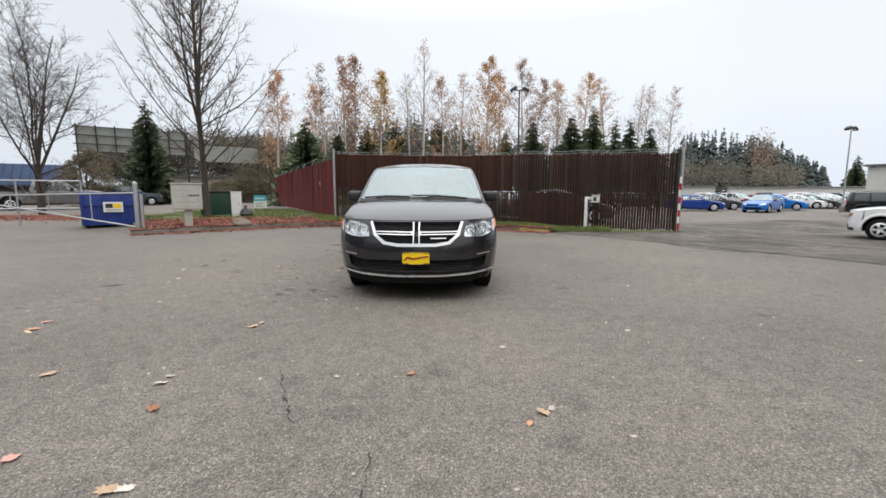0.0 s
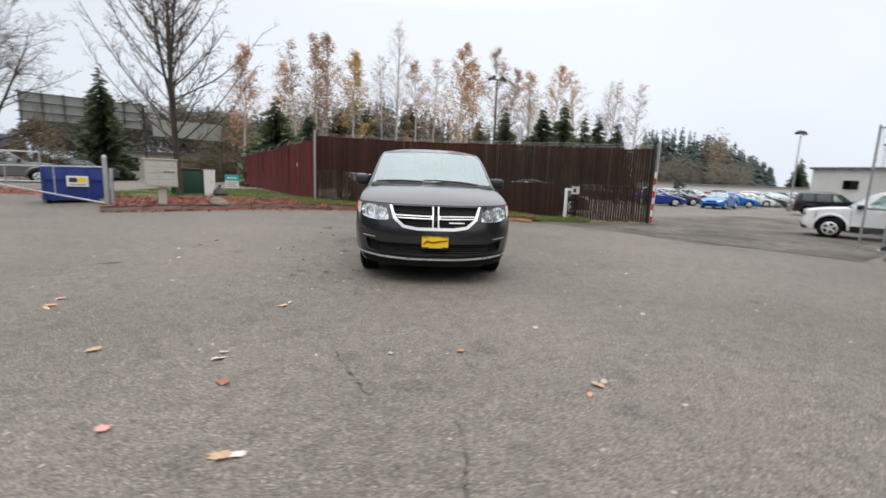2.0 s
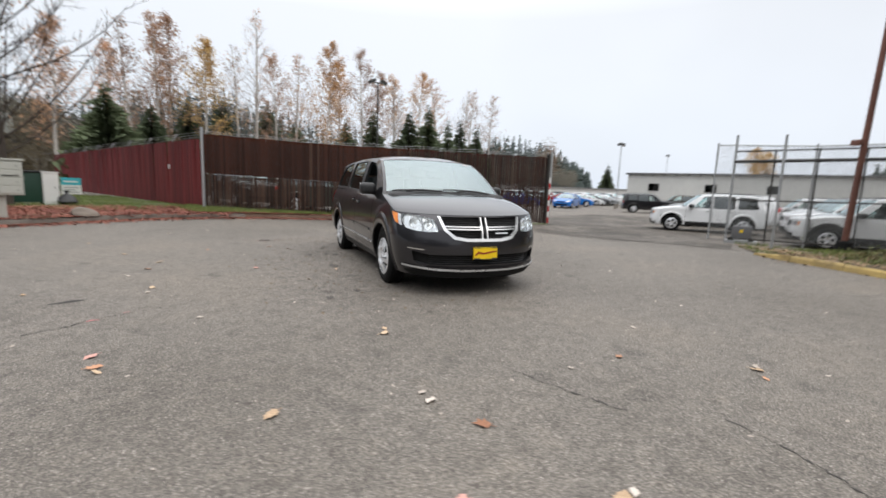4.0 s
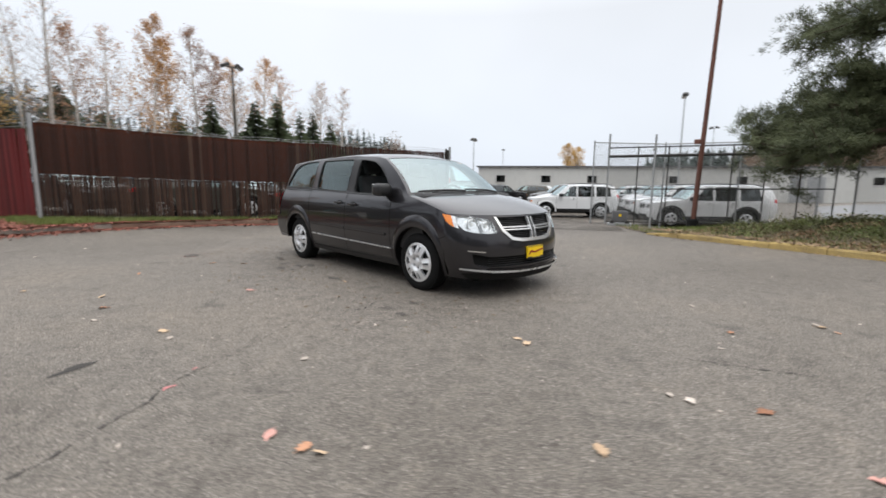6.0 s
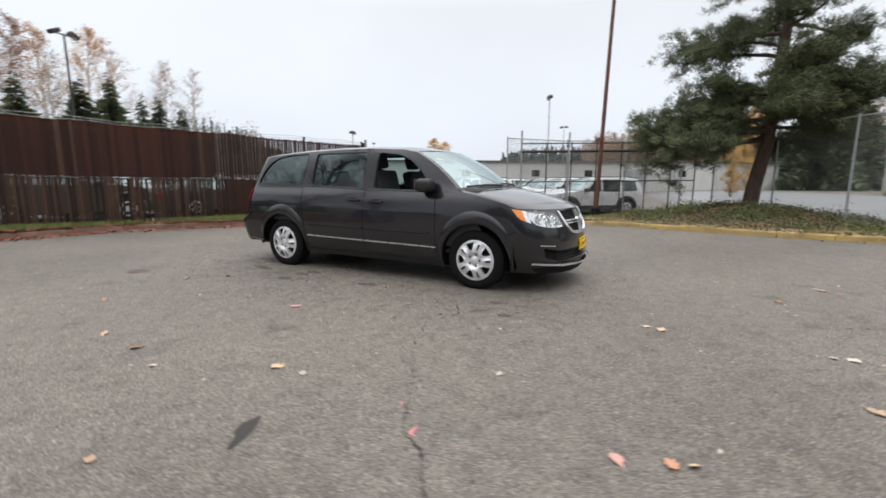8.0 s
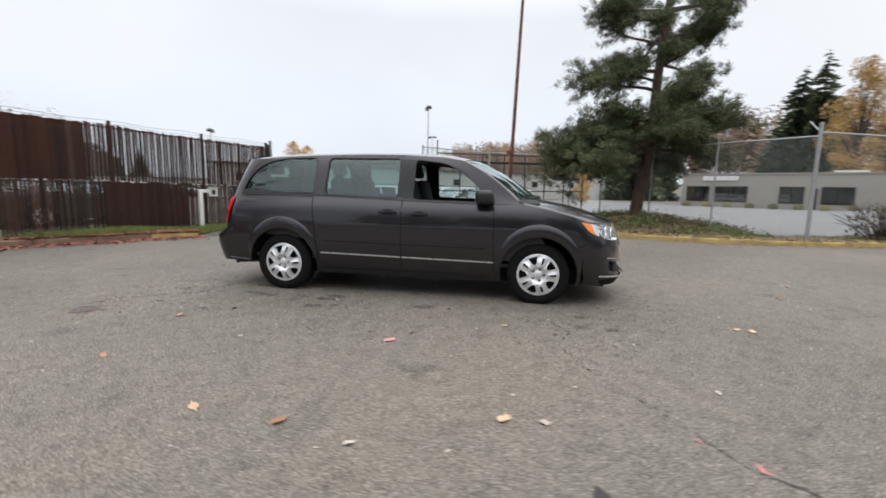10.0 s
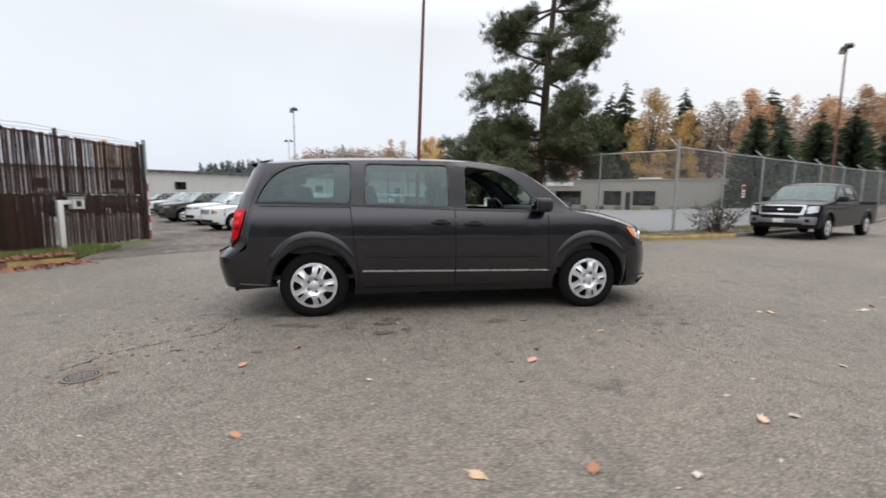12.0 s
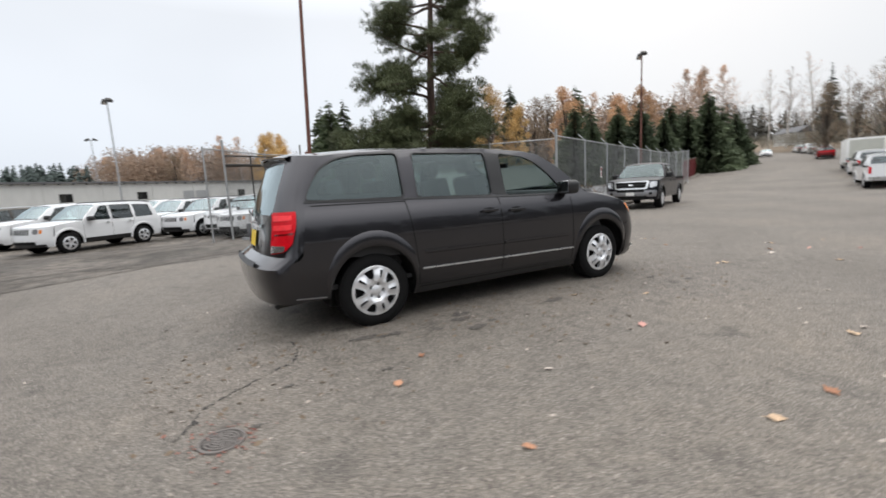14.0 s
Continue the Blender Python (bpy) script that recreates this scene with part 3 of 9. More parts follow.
def arch(u, z, r, zlow, n=14, zback=None):
    """Points along a wheel opening, from its rear foot over the top to its front foot."""
    a = math.asin(max(-1, min(1, (z - zlow) / r)))
    b = a if zback is None else math.asin(max(-1, min(1, (z - zback) / r)))
    return [(u + r * math.cos(-b + (math.pi + a + b) * i / n), z + r * math.sin(-b + (math.pi + a + b) * i / n)) for i in range(n + 1)]


def grid_sheet(nu, nv, fn, flip=False):
    b = Buf()
    b.v = [tuple(fn(i / nu, -1 + 2 * j / nv)) for i in range(nu + 1) for j in range(nv + 1)]
    for i in range(nu):
        for j in range(nv):
            q = (i * (nv + 1) + j, i * (nv + 1) + j + 1, (i + 1) * (nv + 1) + j + 1, (i + 1) * (nv + 1) + j)
            b.f.append(tuple(reversed(q)) if flip else q)
    return b


TYRES = {}


def tyre_mesh(r, rim, width, grooved=True):
    key = (r, rim, width, grooved)
    if key not in TYRES:
        h = width / 2
        prof = [(rim - 0.015, -h + 0.015), (rim + 0.01, -h), (rim + 0.04, -h - 0.004), (r - 0.05, -h - 0.004), (r - 0.018, -h + 0.012), (r, -h + 0.035)]
        for k in (-0.36, -0.12, 0.12, 0.36) if grooved else ():
            prof += [(r, k * width - 0.006), (r - 0.009, k * width - 0.004), (r - 0.009, k * width + 0.004), (r, k * width + 0.006)]
        prof += [(p, -q) for p, q in reversed(prof[:6])]
        TYRES[key] = finish(buf_mesh("tyre", Buf().lathe(prof, 40 if grooved else 26)), M["tyre"])
    return TYRES[key]


def buf_mesh(name, b):
    me = bpy.data.meshes.new(name)
    me.from_pydata(b.v, [], b.f)
    return me


def pol(r, deg):
    return (r * math.cos(radians(deg)), r * math.sin(radians(deg)))


COVERS = {}


def cover_mesh(rim, style):
    """A wheel's face, dished, with openings between its spokes."""
    key = (rim, style)
    if key in COVERS:
        return COVERS[key]
    holes = []
    if style == "twin":
        for k in range(5):
            a = 90 + 72 * k
            holes.append(rounded([pol(0.60 * rim, a - 11), pol(0.49 * rim, a), pol(0.60 * rim, a + 11), pol(0.895 * rim, a + 15), pol(0.91 * rim, a), pol(0.895 * rim, a - 15)], 0.010, 3))
            b = a + 36
            holes.append(rounded([pol(0.55 * rim, b - 4.4), pol(0.55 * rim, b + 4.4), pol(0.87 * rim, b + 4.2), pol(0.87 * rim, b - 4.2)], 0.008, 3))
            nut = pol(0.285 * rim, b)
            holes.append([(nut[0] + 0.017 * math.cos(q), nut[1] + 0.017 * math.sin(q)) for q in np.linspace(0, 2 * math.pi, 9)[:-1]])
    else:
        n = 7 if style == "seven" else 5
        for k in range(n):
            a = 90 + 360 / n * k
            h = 180 / n
            holes.append(rounded([pol(0.34 * rim, a - h * 0.35), pol(0.34 * rim, a + h * 0.35), pol(0.86 * rim, a + h * 0.66), pol(0.86 * rim, a - h * 0.66)], 0.03, 3))
    edge = [pol(rim, 7.5 * i) for i in range(48)]

    def dish(x, y):
        r = math.hypot(x, y) / rim
        lift = 0.012 + 0.028 * smoothstep(1.0, 0.55, r) - 0.018 * smoothstep(0.45, 0.15, r)
        if style == "twin":
            t = (math.degrees(math.atan2(y, x)) - 90) % 72 / 36 - 1
            lift += 0.007 * smoothstep(0.40, 0.55, r) * smoothstep(0.97, 0.85, r) * math.cos(t * math.pi * 1.9) - 0.012 * smoothstep(0.44, 0.34, r) * smoothstep(0.16, 0.22, r)
        return Vector((x, y, lift))
    b = sheet(edge, dish, holes, 0.014 if style == "twin" else 0.05)
    for h in holes:
        c = band(h, dish, lambda x, y: dish(x, y) - Vector((0, 0, 0.03)), 0.05)
        b.add(c.v, c.f)
    b.lathe([(rim, 0.012), (rim + 0.008, 0.006), (rim + 0.008, -0.02)], 48)
    COVERS[key] = finish(buf_mesh("wheel_cover", b), M["wheel_silver"])
    return COVERS[key]


DISCS = {}


def wheel(parent, u, v, z, r, rim, width, style, grooved=True):
    sgn = 1 if v > 0 else -1
    m = Matrix.Translation((v - sgn * width / 2, u, z)) @ Euler((0, sgn * math.pi / 2, 0)).to_matrix().to_4x4()
    key = (rim, width)
    if key not in DISCS:
        DISCS[key] = finish(buf_mesh("wheel", Buf().lathe([(0.0, width / 2 - 0.035), (rim - 0.02, width / 2 - 0.05), (rim - 0.01, width / 2), (rim - 0.02, -width / 2), (0.0, -width / 2)], 32)), M["matte"])
    hub = part("wheel", DISCS[key], None, parent, m=m)
    part("tyre", tyre_mesh(r, rim, width, grooved), None, hub, "black rubber tyre")
    part("wheel_cover", cover_mesh(rim, style), None, hub, "silver spoked wheel cover", m=Matrix.Translation((0, 0, width / 2 - 0.012)))
    if style == "twin":
        part("centre_cap", Buf().lathe([(0.036, 0.0), (0.034, 0.014), (0.026, 0.018), (0.0, 0.019)], 18, Matrix.Translation((0, 0, width / 2 - 0.002))), M["wheel_silver"], hub)
        for k in range(5):
            x, y = pol(0.285 * rim, 126 + 72 * k)
            part("wheel_nut", Buf().lathe([(0.010, -0.02), (0.010, 0.004), (0.0, 0.006)], 6, Matrix.Translation((x, y, width / 2 - 0.008))), M["trim_silver"], hub)
    return hub


def vehicle(s, m, label, category, group="", fine=0.09, lite=False):
    """A vehicle from its shape: skin, panes, lamps, trim, wheels and a plain cabin."""
    sh = Shape(s)
    body = s["paint"]
    root = thing(s["name"], label, category, m, group)
    zl, r = s["zlow"], s["arch"]
    hz = s["hubz"]
    L = s["R"][1][1] if len(s["R"]) > 1 else s["R"][0][1]
    hood, cowl, rooff, roofr = s["hood0"], s["cowl"], s["roof_front"], s["roof_rear"]
    D, Dr = s["D"], s["Dr"]
    top = s["roof_line"]

    def hood_edge(k):
        a = k ** s.get("hood_pow", 0.8)
        return hood[0] + (cowl[0] - hood[0]) * k, hood[1] + (cowl[1] - hood[1]) * a

    def pillar(k):
        """Along the windscreen's side edge."""
        return lerp_list([(0, cowl[0]), (1, rooff[0])], k), cowl[1] + (rooff[1] - cowl[1]) * k + s.get("screen_bulge", 0.03) * math.sin(math.pi * k)

    bowl = s.get("bow", 0.2)

    def screen(k, q, off=0.0):
        u, z = pillar(k)
        w = sh.half(max(u, sh.front(z) + D), z)
        bw = bowl * (1 - 0.55 * k)
        d = Vector((0, -0.55, 0.83)) * off
        return Vector((q * w, u - bw * (1 - q * q), z + s.get("screen_crown", 0.035) * (1 - q * q))) + d

    def hoodf(k, q):
        t = abs(q) * math.pi / 2
        f = sh.nose_q()(q, hood[1])
        c = screen(0, math.copysign(math.sin(t) ** (2 / s["n"]), q))
        u = f.y + (c.y - f.y) * k
        z0 = s["nose_top"] + (hood[1] - s["nose_top"]) * abs(q) ** 2
        a = k ** s.get("hood_pow", 0.8)
        z = z0 + (c.z - z0) * a + s.get("hood_crown", 0.02) * math.sin(math.pi * k) * (1 - q ** 4)
        return Vector((f.x + (c.x - f.x) * k, u, z))

    # side skins with their panes
    bed = s.get("bed")
    deck = s.get("deck")
    up = [hood_edge(i / 6) for i in range(7)] + [pillar(i / 6) for i in range(1, 7)]
    back = [p for p in top if p[0] > rooff[0] + 0.02 and p[0] <= roofr[0]]
    if bed:
        back += [(bed[0], bed[1] + 0.02), (bed[0] + 0.02, bed[1])]
        zt = bed[1]
    elif deck:
        zt = deck[1]
        back += [(deck[0], deck[1] + 0.02), (deck[0] + 0.03, deck[1])]
    else:
        zt = roofr[1]
    zr = s.get("zlow_rear", zl)
    steps = 8 if lite else 40
    down = [(sh.rear(zt + (zr - zt) * i / steps) - Dr, zt + (zr - zt) * i / steps) for i in range(steps + 1)]
    low = arch(s["hubs"][1], hz, r, zl, 14, zr)
    low2 = arch(s["hubs"][0], hz, r, zl)
    poly = up + back + [p for p in down if p[0] > back[-1][0] - 1e-4] + low + low2 + [(sh.front(zl) + D, zl)]
    clean = []
    for p in poly:
        if not clean or math.hypot(p[0] - clean[-1][0], p[1] - clean[-1][1]) > 0.008:
            clean.append(p)
    wins = [rounded(p, s.get("pane_round", 0.05)) for p in s["panes"]]
    for sgn in (-1, 1):
        side = part("side_panel", sheet(clean, sh.side(sgn), wins, fine, flip=sgn > 0), body, root)
        if not lite:
            part("inner_trim", sheet([(hood[0] + 0.25, zl + 0.2), (cowl[0], s["belt"] - 0.03), (down[0][0] - 0.12, s["belt"] - 0.03), (down[0][0] - 0.12, zl + 0.45)], sh.side(sgn, -0.07), (), 0.25), M["trim"], root)
        for i, p in enumerate(wins):
            open_pane = s.get("open_pane") == (sgn, i)
            pane = part("side_window", sheet(p, sh.side(sgn, -0.014), (), 0.14), s["glass"][min(i, len(s["glass"]) - 1)], side) if not open_pane else side
            if lite:
                continue
            seal = band(p, sh.side(sgn, 0.004), sh.side(sgn, -0.03), 0.08)
            grow = [(a + 0.014 * (1 if a > sum(x for x, _ in p) / len(p) else -1), b + 0.014 * (1 if b > sum(y for _, y in p) / len(p) else -1)) for a, b in p]
            c = band(p, sh.side(sgn, 0.004), lambda a, b, g=dict(zip(p, grow)), f=sh.side(sgn, 0.003): f(*g.get((a, b), (a, b))), 9)
            seal.add(c.v, c.f)
            part("window_seal", seal, M["black"], side)
        if s.get("cladding"):
            h0, h1 = s["hubs"][0] + r + 0.02, s["hubs"][1] - r - 0.02
            part("sill_cladding", sheet([(h0, zl), (h1, zl), (h1, zl + 0.15), (h0, zl + 0.15)], sh.side(sgn, 0.008), (), 0.3), M["black"], root)
        for hub in s["hubs"]:
            lip = Buf()
            pts = arch(hub, hz, r, zl, 22, s.get("zlow_rear", zl) if hub == s["hubs"][1] else None)
            prof = s.get("flare", ((0.0, -0.05), (0.0, 0.012), (0.035, 0.012), (0.06, 0.0)))
            for du, off in prof:
                for a, b in pts:
                    k = max(0.12, (b - hz) / r) ** 0.8 if s.get("taper") and du > 0.02 else 1.0
                    e = Vector((a - hub, b - hz)).normalized() * du * k
                    lip.v.append(tuple(sh.side(sgn, off * (0.4 + 0.6 * k) if off > 0 else off)(a + e.x, b + e.y)))
            n = len(pts)
            for i in range(len(prof) - 1):
                for j in range(n - 1):
                    q = (i * n + j, i * n + j + 1, (i + 1) * n + j + 1, (i + 1) * n + j)
                    lip.f.append(q if sgn > 0 else tuple(reversed(q)))
            part("wheel_flare", lip, s.get("flare_mat", body), root)
            wheel(root, hub, sgn * s["track"], s["tyre"] - 0.006, s["tyre"], s["rim"], s.get("tyre_w", 0.215), s.get("cover", "five"), not lite)
            if lite:
                continue
            liner = Buf()
            for off in (0.0, -0.42):
                liner.v += [tuple(sh.side(sgn, off)(a, b)) for a, b in pts]
            liner.f = [(j, j + 1, n + j + 1, n + j) for j in range(n - 1)]
            liner.f.append(tuple(n + j for j in range(n)))
            part("wheel_well", liner, M["matte"], root)
        for a, b in () if lite else s.get("gaps", ()):
            b2 = Buf()
            k = 14
            e = (Vector(b) - Vector(a)).normalized()
            nrm = Vector((e.y, -e.x)) * 0.0045
            for i in range(k + 1):
                c = Vector(a).lerp(Vector(b), i / k)
                b2.v += [tuple(sh.side(sgn, 0.0022)(c.x + nrm.x, c.y + nrm.y)), tuple(sh.side(sgn, 0.0022)(c.x - nrm.x, c.y - nrm.y))]
            b2.f = [(2 * i, 2 * i + 1, 2 * i + 3, 2 * i + 2) for i in range(k)]
            part("panel_gap", b2, M["matte"], root)
        for a, b in () if lite else s.get("handles", ()):
            cx, cz = (a[0] + b[0]) / 2, (a[1] + b[1]) / 2
            o = sh.half(cx, cz)
            ln = abs(b[0] - a[0]) / 2
            x0, x1 = sorted((sgn * (o + 0.012), sgn * (o + 0.034)))
            part("door_handle", rounded_box(x0, cx - ln, cz - 0.014, x1, cx + ln, cz + 0.014, 0.009), body, root)
            cup = [(cx + ln * 0.8 * math.cos(w / 10 * math.pi), cz + 0.03 * math.sin(w / 10 * math.pi)) for w in range(20)]
            part("handle_recess", sheet(cup, sh.side(sgn, 0.003), (), 0.06), M["matte"], root)
        mu, mz = s["mirror"]
        o = sh.half(mu, mz) - 0.02
        ms = s.get("mirror_size", 1.0)
        x0, x1 = sorted((sgn * (o + 0.05), sgn * (o + 0.05 + 0.21 * ms)))
        mir = part("wing_mirror", rounded_box(x0, mu - 0.08, mz - 0.085 * ms, x1, mu + 0.11, mz + 0.075 * ms, 0.068, 5), s.get("mirror_mat", M["black"]), root)
        if lite:
            continue
        part("mirror_glass", rounded_box(x0 + 0.018, mu + 0.108, mz - 0.065 * ms, x1 - 0.018, mu + 0.114, mz + 0.065 * ms, 0.002, 1), M["chrome"], mir)
        x0, x1 = sorted((sgn * (o - 0.02), sgn * (o + 0.08)))
        part("mirror_arm", rounded_box(x0, mu - 0.02, mz - 0.085 * ms, x1, mu + 0.05, mz - 0.045 * ms, 0.012), M["black"], mir)
    # nose
    bot = s["nose_low"]
    loop = [(-1 + 2 * i / 20, bot) for i in range(21)] + [(1 - 2 * i / 28, s["nose_top"] + (hood[1] - s["nose_top"]) * abs(1 - 2 * i / 28) ** 2) for i in range(29)]
    cut = [[(sh.q_of(v, z), z) for v, z in rounded(p, rr)] for p, rr in s.get("nose_holes", ())]
    part("front_bumper", sheet(loop, sh.nose_q(), cut, 0.07, flip=False), body, root)
    part("hood", grid_sheet(14, 20, lambda k, q: hoodf(k, q) + Vector((0, 0, 0.004))), body, root, "smooth painted hood")
    part("windshield", grid_sheet(8, 14, lambda k, q: screen(0.03 + 0.94 * k, q * 0.965, 0.004)), s.get("screen_glass", M["windshield"]), root, "raked windshield")
    for sgn in (-1, 1):
        b = Buf()
        for i in range(9):
            b.v += [tuple(screen(i / 8, sgn)), tuple(screen(i / 8, sgn * 0.955, 0.006))]
        b.f = [(2 * i, 2 * i + 1, 2 * i + 3, 2 * i + 2) for i in range(8)]
        part("pillar", b, body, root)
    b = Buf()
    for j in range(15):
        q = -1 + j / 7
        b.v += [tuple(screen(0, q) + Vector((0, -0.03, -0.004))), tuple(screen(0.05, q, 0.005))]
    b.f = [(2 * i, 2 * i + 1, 2 * i + 3, 2 * i + 2) for i in range(14)]
    part("cowl", b, M["black"], root)
    # roof
    cr = s.get("roof_crown", 0.06)
    line = [rooff] + [p for p in top if rooff[0] + 0.02 < p[0] < roofr[0] - 0.02] + [roofr]
    square = bool(bed or deck)

    def rooffn(k, q):
        u = rooff[0] + (roofr[0] - rooff[0]) * k
        z = lerp_list(line, u)
        t = abs(q) * math.pi / 2
        lam = math.copysign(math.sin(t) ** 0.75, q)
        w = sh.half(min(max(u, sh.front(z) + D), sh.rear(z) - Dr), z)
        f = rooff[0] - bowl * 0.45 * (1 - lam * lam)
        e = roofr[0] + ((Dr * (max(0, math.cos(t)) ** (2 / s["nr"]))) if not square else bowl * 0.5 * (1 - lam * lam))
        e0 = roofr[0]
        c = cr * (1 - abs(lam) ** 3) * (1 - 0.35 * smoothstep(0.75, 1, k)) if k > 0.12 else (s.get("screen_crown", 0.035) + (cr - s.get("screen_crown", 0.035)) * smoothstep(0, 0.12, k)) * (1 - abs(lam) ** 3)
        return Vector((lam * w, f + (e - f) * k, z + c))
    roof = part("roof", grid_sheet(18, 20, rooffn), body, root)
    if not lite:
        part("headlining", grid_sheet(6, 8, lambda k, q: rooffn(0.06 + 0.86 * k, q * 0.8) - Vector((0, 0, 0.035))), s.get("lining", M["trim"]), root)
    if s.get("rails"):
        for sgn in (-1, 1):
            w = [rooffn(k / 8, sgn * 0.62) + Vector((0, 0, 0.055 if 0 < k < 8 else 0.0)) for k in range(1, 9)]
            part("roof_rail", Buf().tube([w[0] - Vector((0, 0, 0.05))] + w, 0.016, 6, True), M["black"], root, "black roof rail")
    # tail
    if bed or deck:
        zt2 = zt
        tail_top = lambda q: zt2
    else:
        zt2 = roofr[1]
        tail_top = lambda q: zt2 + 0.65 * cr * (1 - abs(math.sin(abs(q) * math.pi / 2) ** 0.75) ** 3)
    loop = [(-1 + 2 * i / 16, zr) for i in range(17)] + [(1 - 2 * i / 20, tail_top(1 - 2 * i / 20)) for i in range(21)]
    cut = []
    if s.get("rear_pane"):
        cut = [[(sh.rq_of(v, z), z) for v, z in rounded(s["rear_pane"], 0.07)]]
    part("tailgate", sheet(loop, sh.tail_q(), cut, 0.09, flip=True), body, root)
    if s.get("rear_pane"):
        part("rear_window", sheet(rounded(s["rear_pane"], 0.07), sh.tail(-0.008), (), 0.12), s.get("rear_glass", s["glass"][-1]), root)
    if deck:
        def backlight(k, q):
            u = roofr[0] + (deck[0] - roofr[0]) * k
            z = roofr[1] + (deck[1] - roofr[1]) * k + 0.02 * math.sin(math.pi * k)
            return Vector((q * sh.w(z), u + bowl * 0.5 * (1 - q * q), z + 0.035 * (1 - q * q)))
        part("rear_window", grid_sheet(6, 10, lambda k, q: backlight(0.04 + 0.9 * k, q * 0.95) + Vector((0, 0.003, 0.004))), s["glass"][-1], root)
        for sgn in (-1, 1):
            b = Buf()
            for i in range(7):
                b.v += [tuple(backlight(i / 6, sgn)), tuple(backlight(i / 6, sgn * 0.94))]
            b.f = [(2 * i, 2 * i + 1, 2 * i + 3, 2 * i + 2) for i in range(6)]
            part("rear_pillar", b, body, root)

        def deckf(k, q):
            a, e = backlight(1, q), sh.tail_q()(q, deck[1])
            p = a.lerp(e, k)
            return Vector((p.x, p.y, deck[1] + 0.03 * (1 - q * q) * (1 - k) + 0.012 * (1 - q ** 4)))
        part("trunk_lid", grid_sheet(6, 12, deckf), body, root)
    if bed:
        wi = sh.w(bed[1] - 0.1) - 0.07
        ue = sh.rear(bed[1]) - 0.08
        b = Buf().box(-wi, bed[0] + 0.04, bed[1] - 0.5, wi, ue, bed[1] - 0.47)
        for sgn in (-1, 1):
            x0, x1 = sorted((sgn * wi, sgn * (wi + 0.07)))
            b.box(x0, bed[0] + 0.03, bed[1] - 0.5, x1, ue, bed[1] - 0.004)
        b.box(-wi, ue, bed[1] - 0.5, wi, ue + 0.06, bed[1] - 0.004)
        part("cargo_bed", b, M["matte"], root)
        w0, w1 = sh.w(bed[1]), sh.w(roofr[1])
        back_p = [(-w0, bed[1] - 0.4), (w0, bed[1] - 0.4), (w0, bed[1]), (w1, roofr[1]), (0, roofr[1] + cr * 0.9), (-w1, roofr[1]), (-w0, bed[1])]
        fnb = lambda x, z: Vector((x, bed[0] - 0.01 + (roofr[0] - bed[0] + bowl * 0.3) * smoothstep(bed[1], roofr[1], z), z))
        hole = [(-w0 * 0.72, bed[1] + 0.08), (w0 * 0.72, bed[1] + 0.08), (w1 * 0.78, roofr[1] - 0.1), (-w1 * 0.78, roofr[1] - 0.1)]
        part("cab_back", sheet(back_p, fnb, [rounded(hole, 0.05)], 0.15), body, root)
        part("rear_window", sheet(rounded(hole, 0.05), lambda x, z: fnb(x, z) + Vector((0, 0.006, 0)), (), 0.2), s["glass"][-1], root)
    # proud pieces on the nose and the tail
    for name, pts, rr, off, mt in s.get("nose_bits", ()):
        for sgn in ((1,) if name.startswith("=") else (1, -1)):
            p = rounded([(sgn * a, b) for a, b in pts], rr)
            part(name.strip("="), sheet(p, sh.nose(off), (), 0.07), M[mt] if mt in M else body, root)
    for name, pts, rr, off, mt in s.get("nose_q_bits", ()):
        for sgn in (1, -1):
            p = rounded([(sgn * a, b) for a, b in pts], rr)
            part(name, sheet(p, sh.nose_q(off), (), 0.05), M[mt], root)
    for name, pts, rr, off, mt in s.get("tail_bits", ()):
        p = rounded(pts, rr)
        part(name, sheet(p, sh.tail(off), (), 0.1), M[mt] if mt in M else body, root)
    for name, pts, rr, off, mt in s.get("tail_q_bits", ()):
        for sgn in (1, -1):
            p = rounded([(sgn * a, b) for a, b in pts], rr)
            part(name, sheet(p, sh.tail_q(off), (), 0.05), M[mt], root)
    # underside and cabin
    wl_ = sh.w(zl) - 0.16
    part("underbody", Buf().box(-wl_, sh.front(zl) + 0.25, zl - 0.03, wl_, min(sh.rear(zl) - 0.25, s["hubs"][1] + r - 0.05), zl + 0.14), M["matte"], root)
    cab_end = (bed[0] - 0.05) if bed else (sh.rear(s["belt"]) - 0.2)
    wf = sh.w(0.6) - 0.12
    part("cabin_floor", Buf().box(-wf, cowl[0] - 0.2, zl + 0.16, wf, cab_end, zl + 0.2), M["trim"], root)
    dash_u = cowl[0] + 0.02
    part("dashboard", rounded_box(-wf, dash_u - 0.25, s["belt"] - 0.42, wf, dash_u + 0.30, s["belt"] + 0.015, 0.08, 3), M["trim"], root, "dark dashboard")
    for u, n in () if lite else s.get("seats", ()):
        for i in range(n):
            x = (i - (n - 1) / 2) * (0.82 if n == 2 else 0.52)
            wd = 0.25 if n == 2 else 0.245
            zb = s["belt"]
            seat = part("seat", rounded_box(x - wd, u - 0.45, zl + 0.25, x + wd, u + 0.08, zb - 0.42, 0.06, 2), M["seat"], root, "dark cloth seat")
            tilt = Matrix.Translation((x, u, zb - 0.5)) @ pose(0, 0, 0, -14)
            part("backrest", rounded_box(-wd, -0.06, 0, wd, 0.1, 0.66 + s.get("seat_up", 0.0), 0.06, 3, tilt), M["seat"], seat)
            part("headrest", rounded_box(-0.13, -0.03, 0.70 + s.get("seat_up", 0.0), 0.13, 0.075, 0.90 + s.get("seat_up", 0.0), 0.045, 3, tilt), M["seat"], seat)
    if lite:
        return root, sh
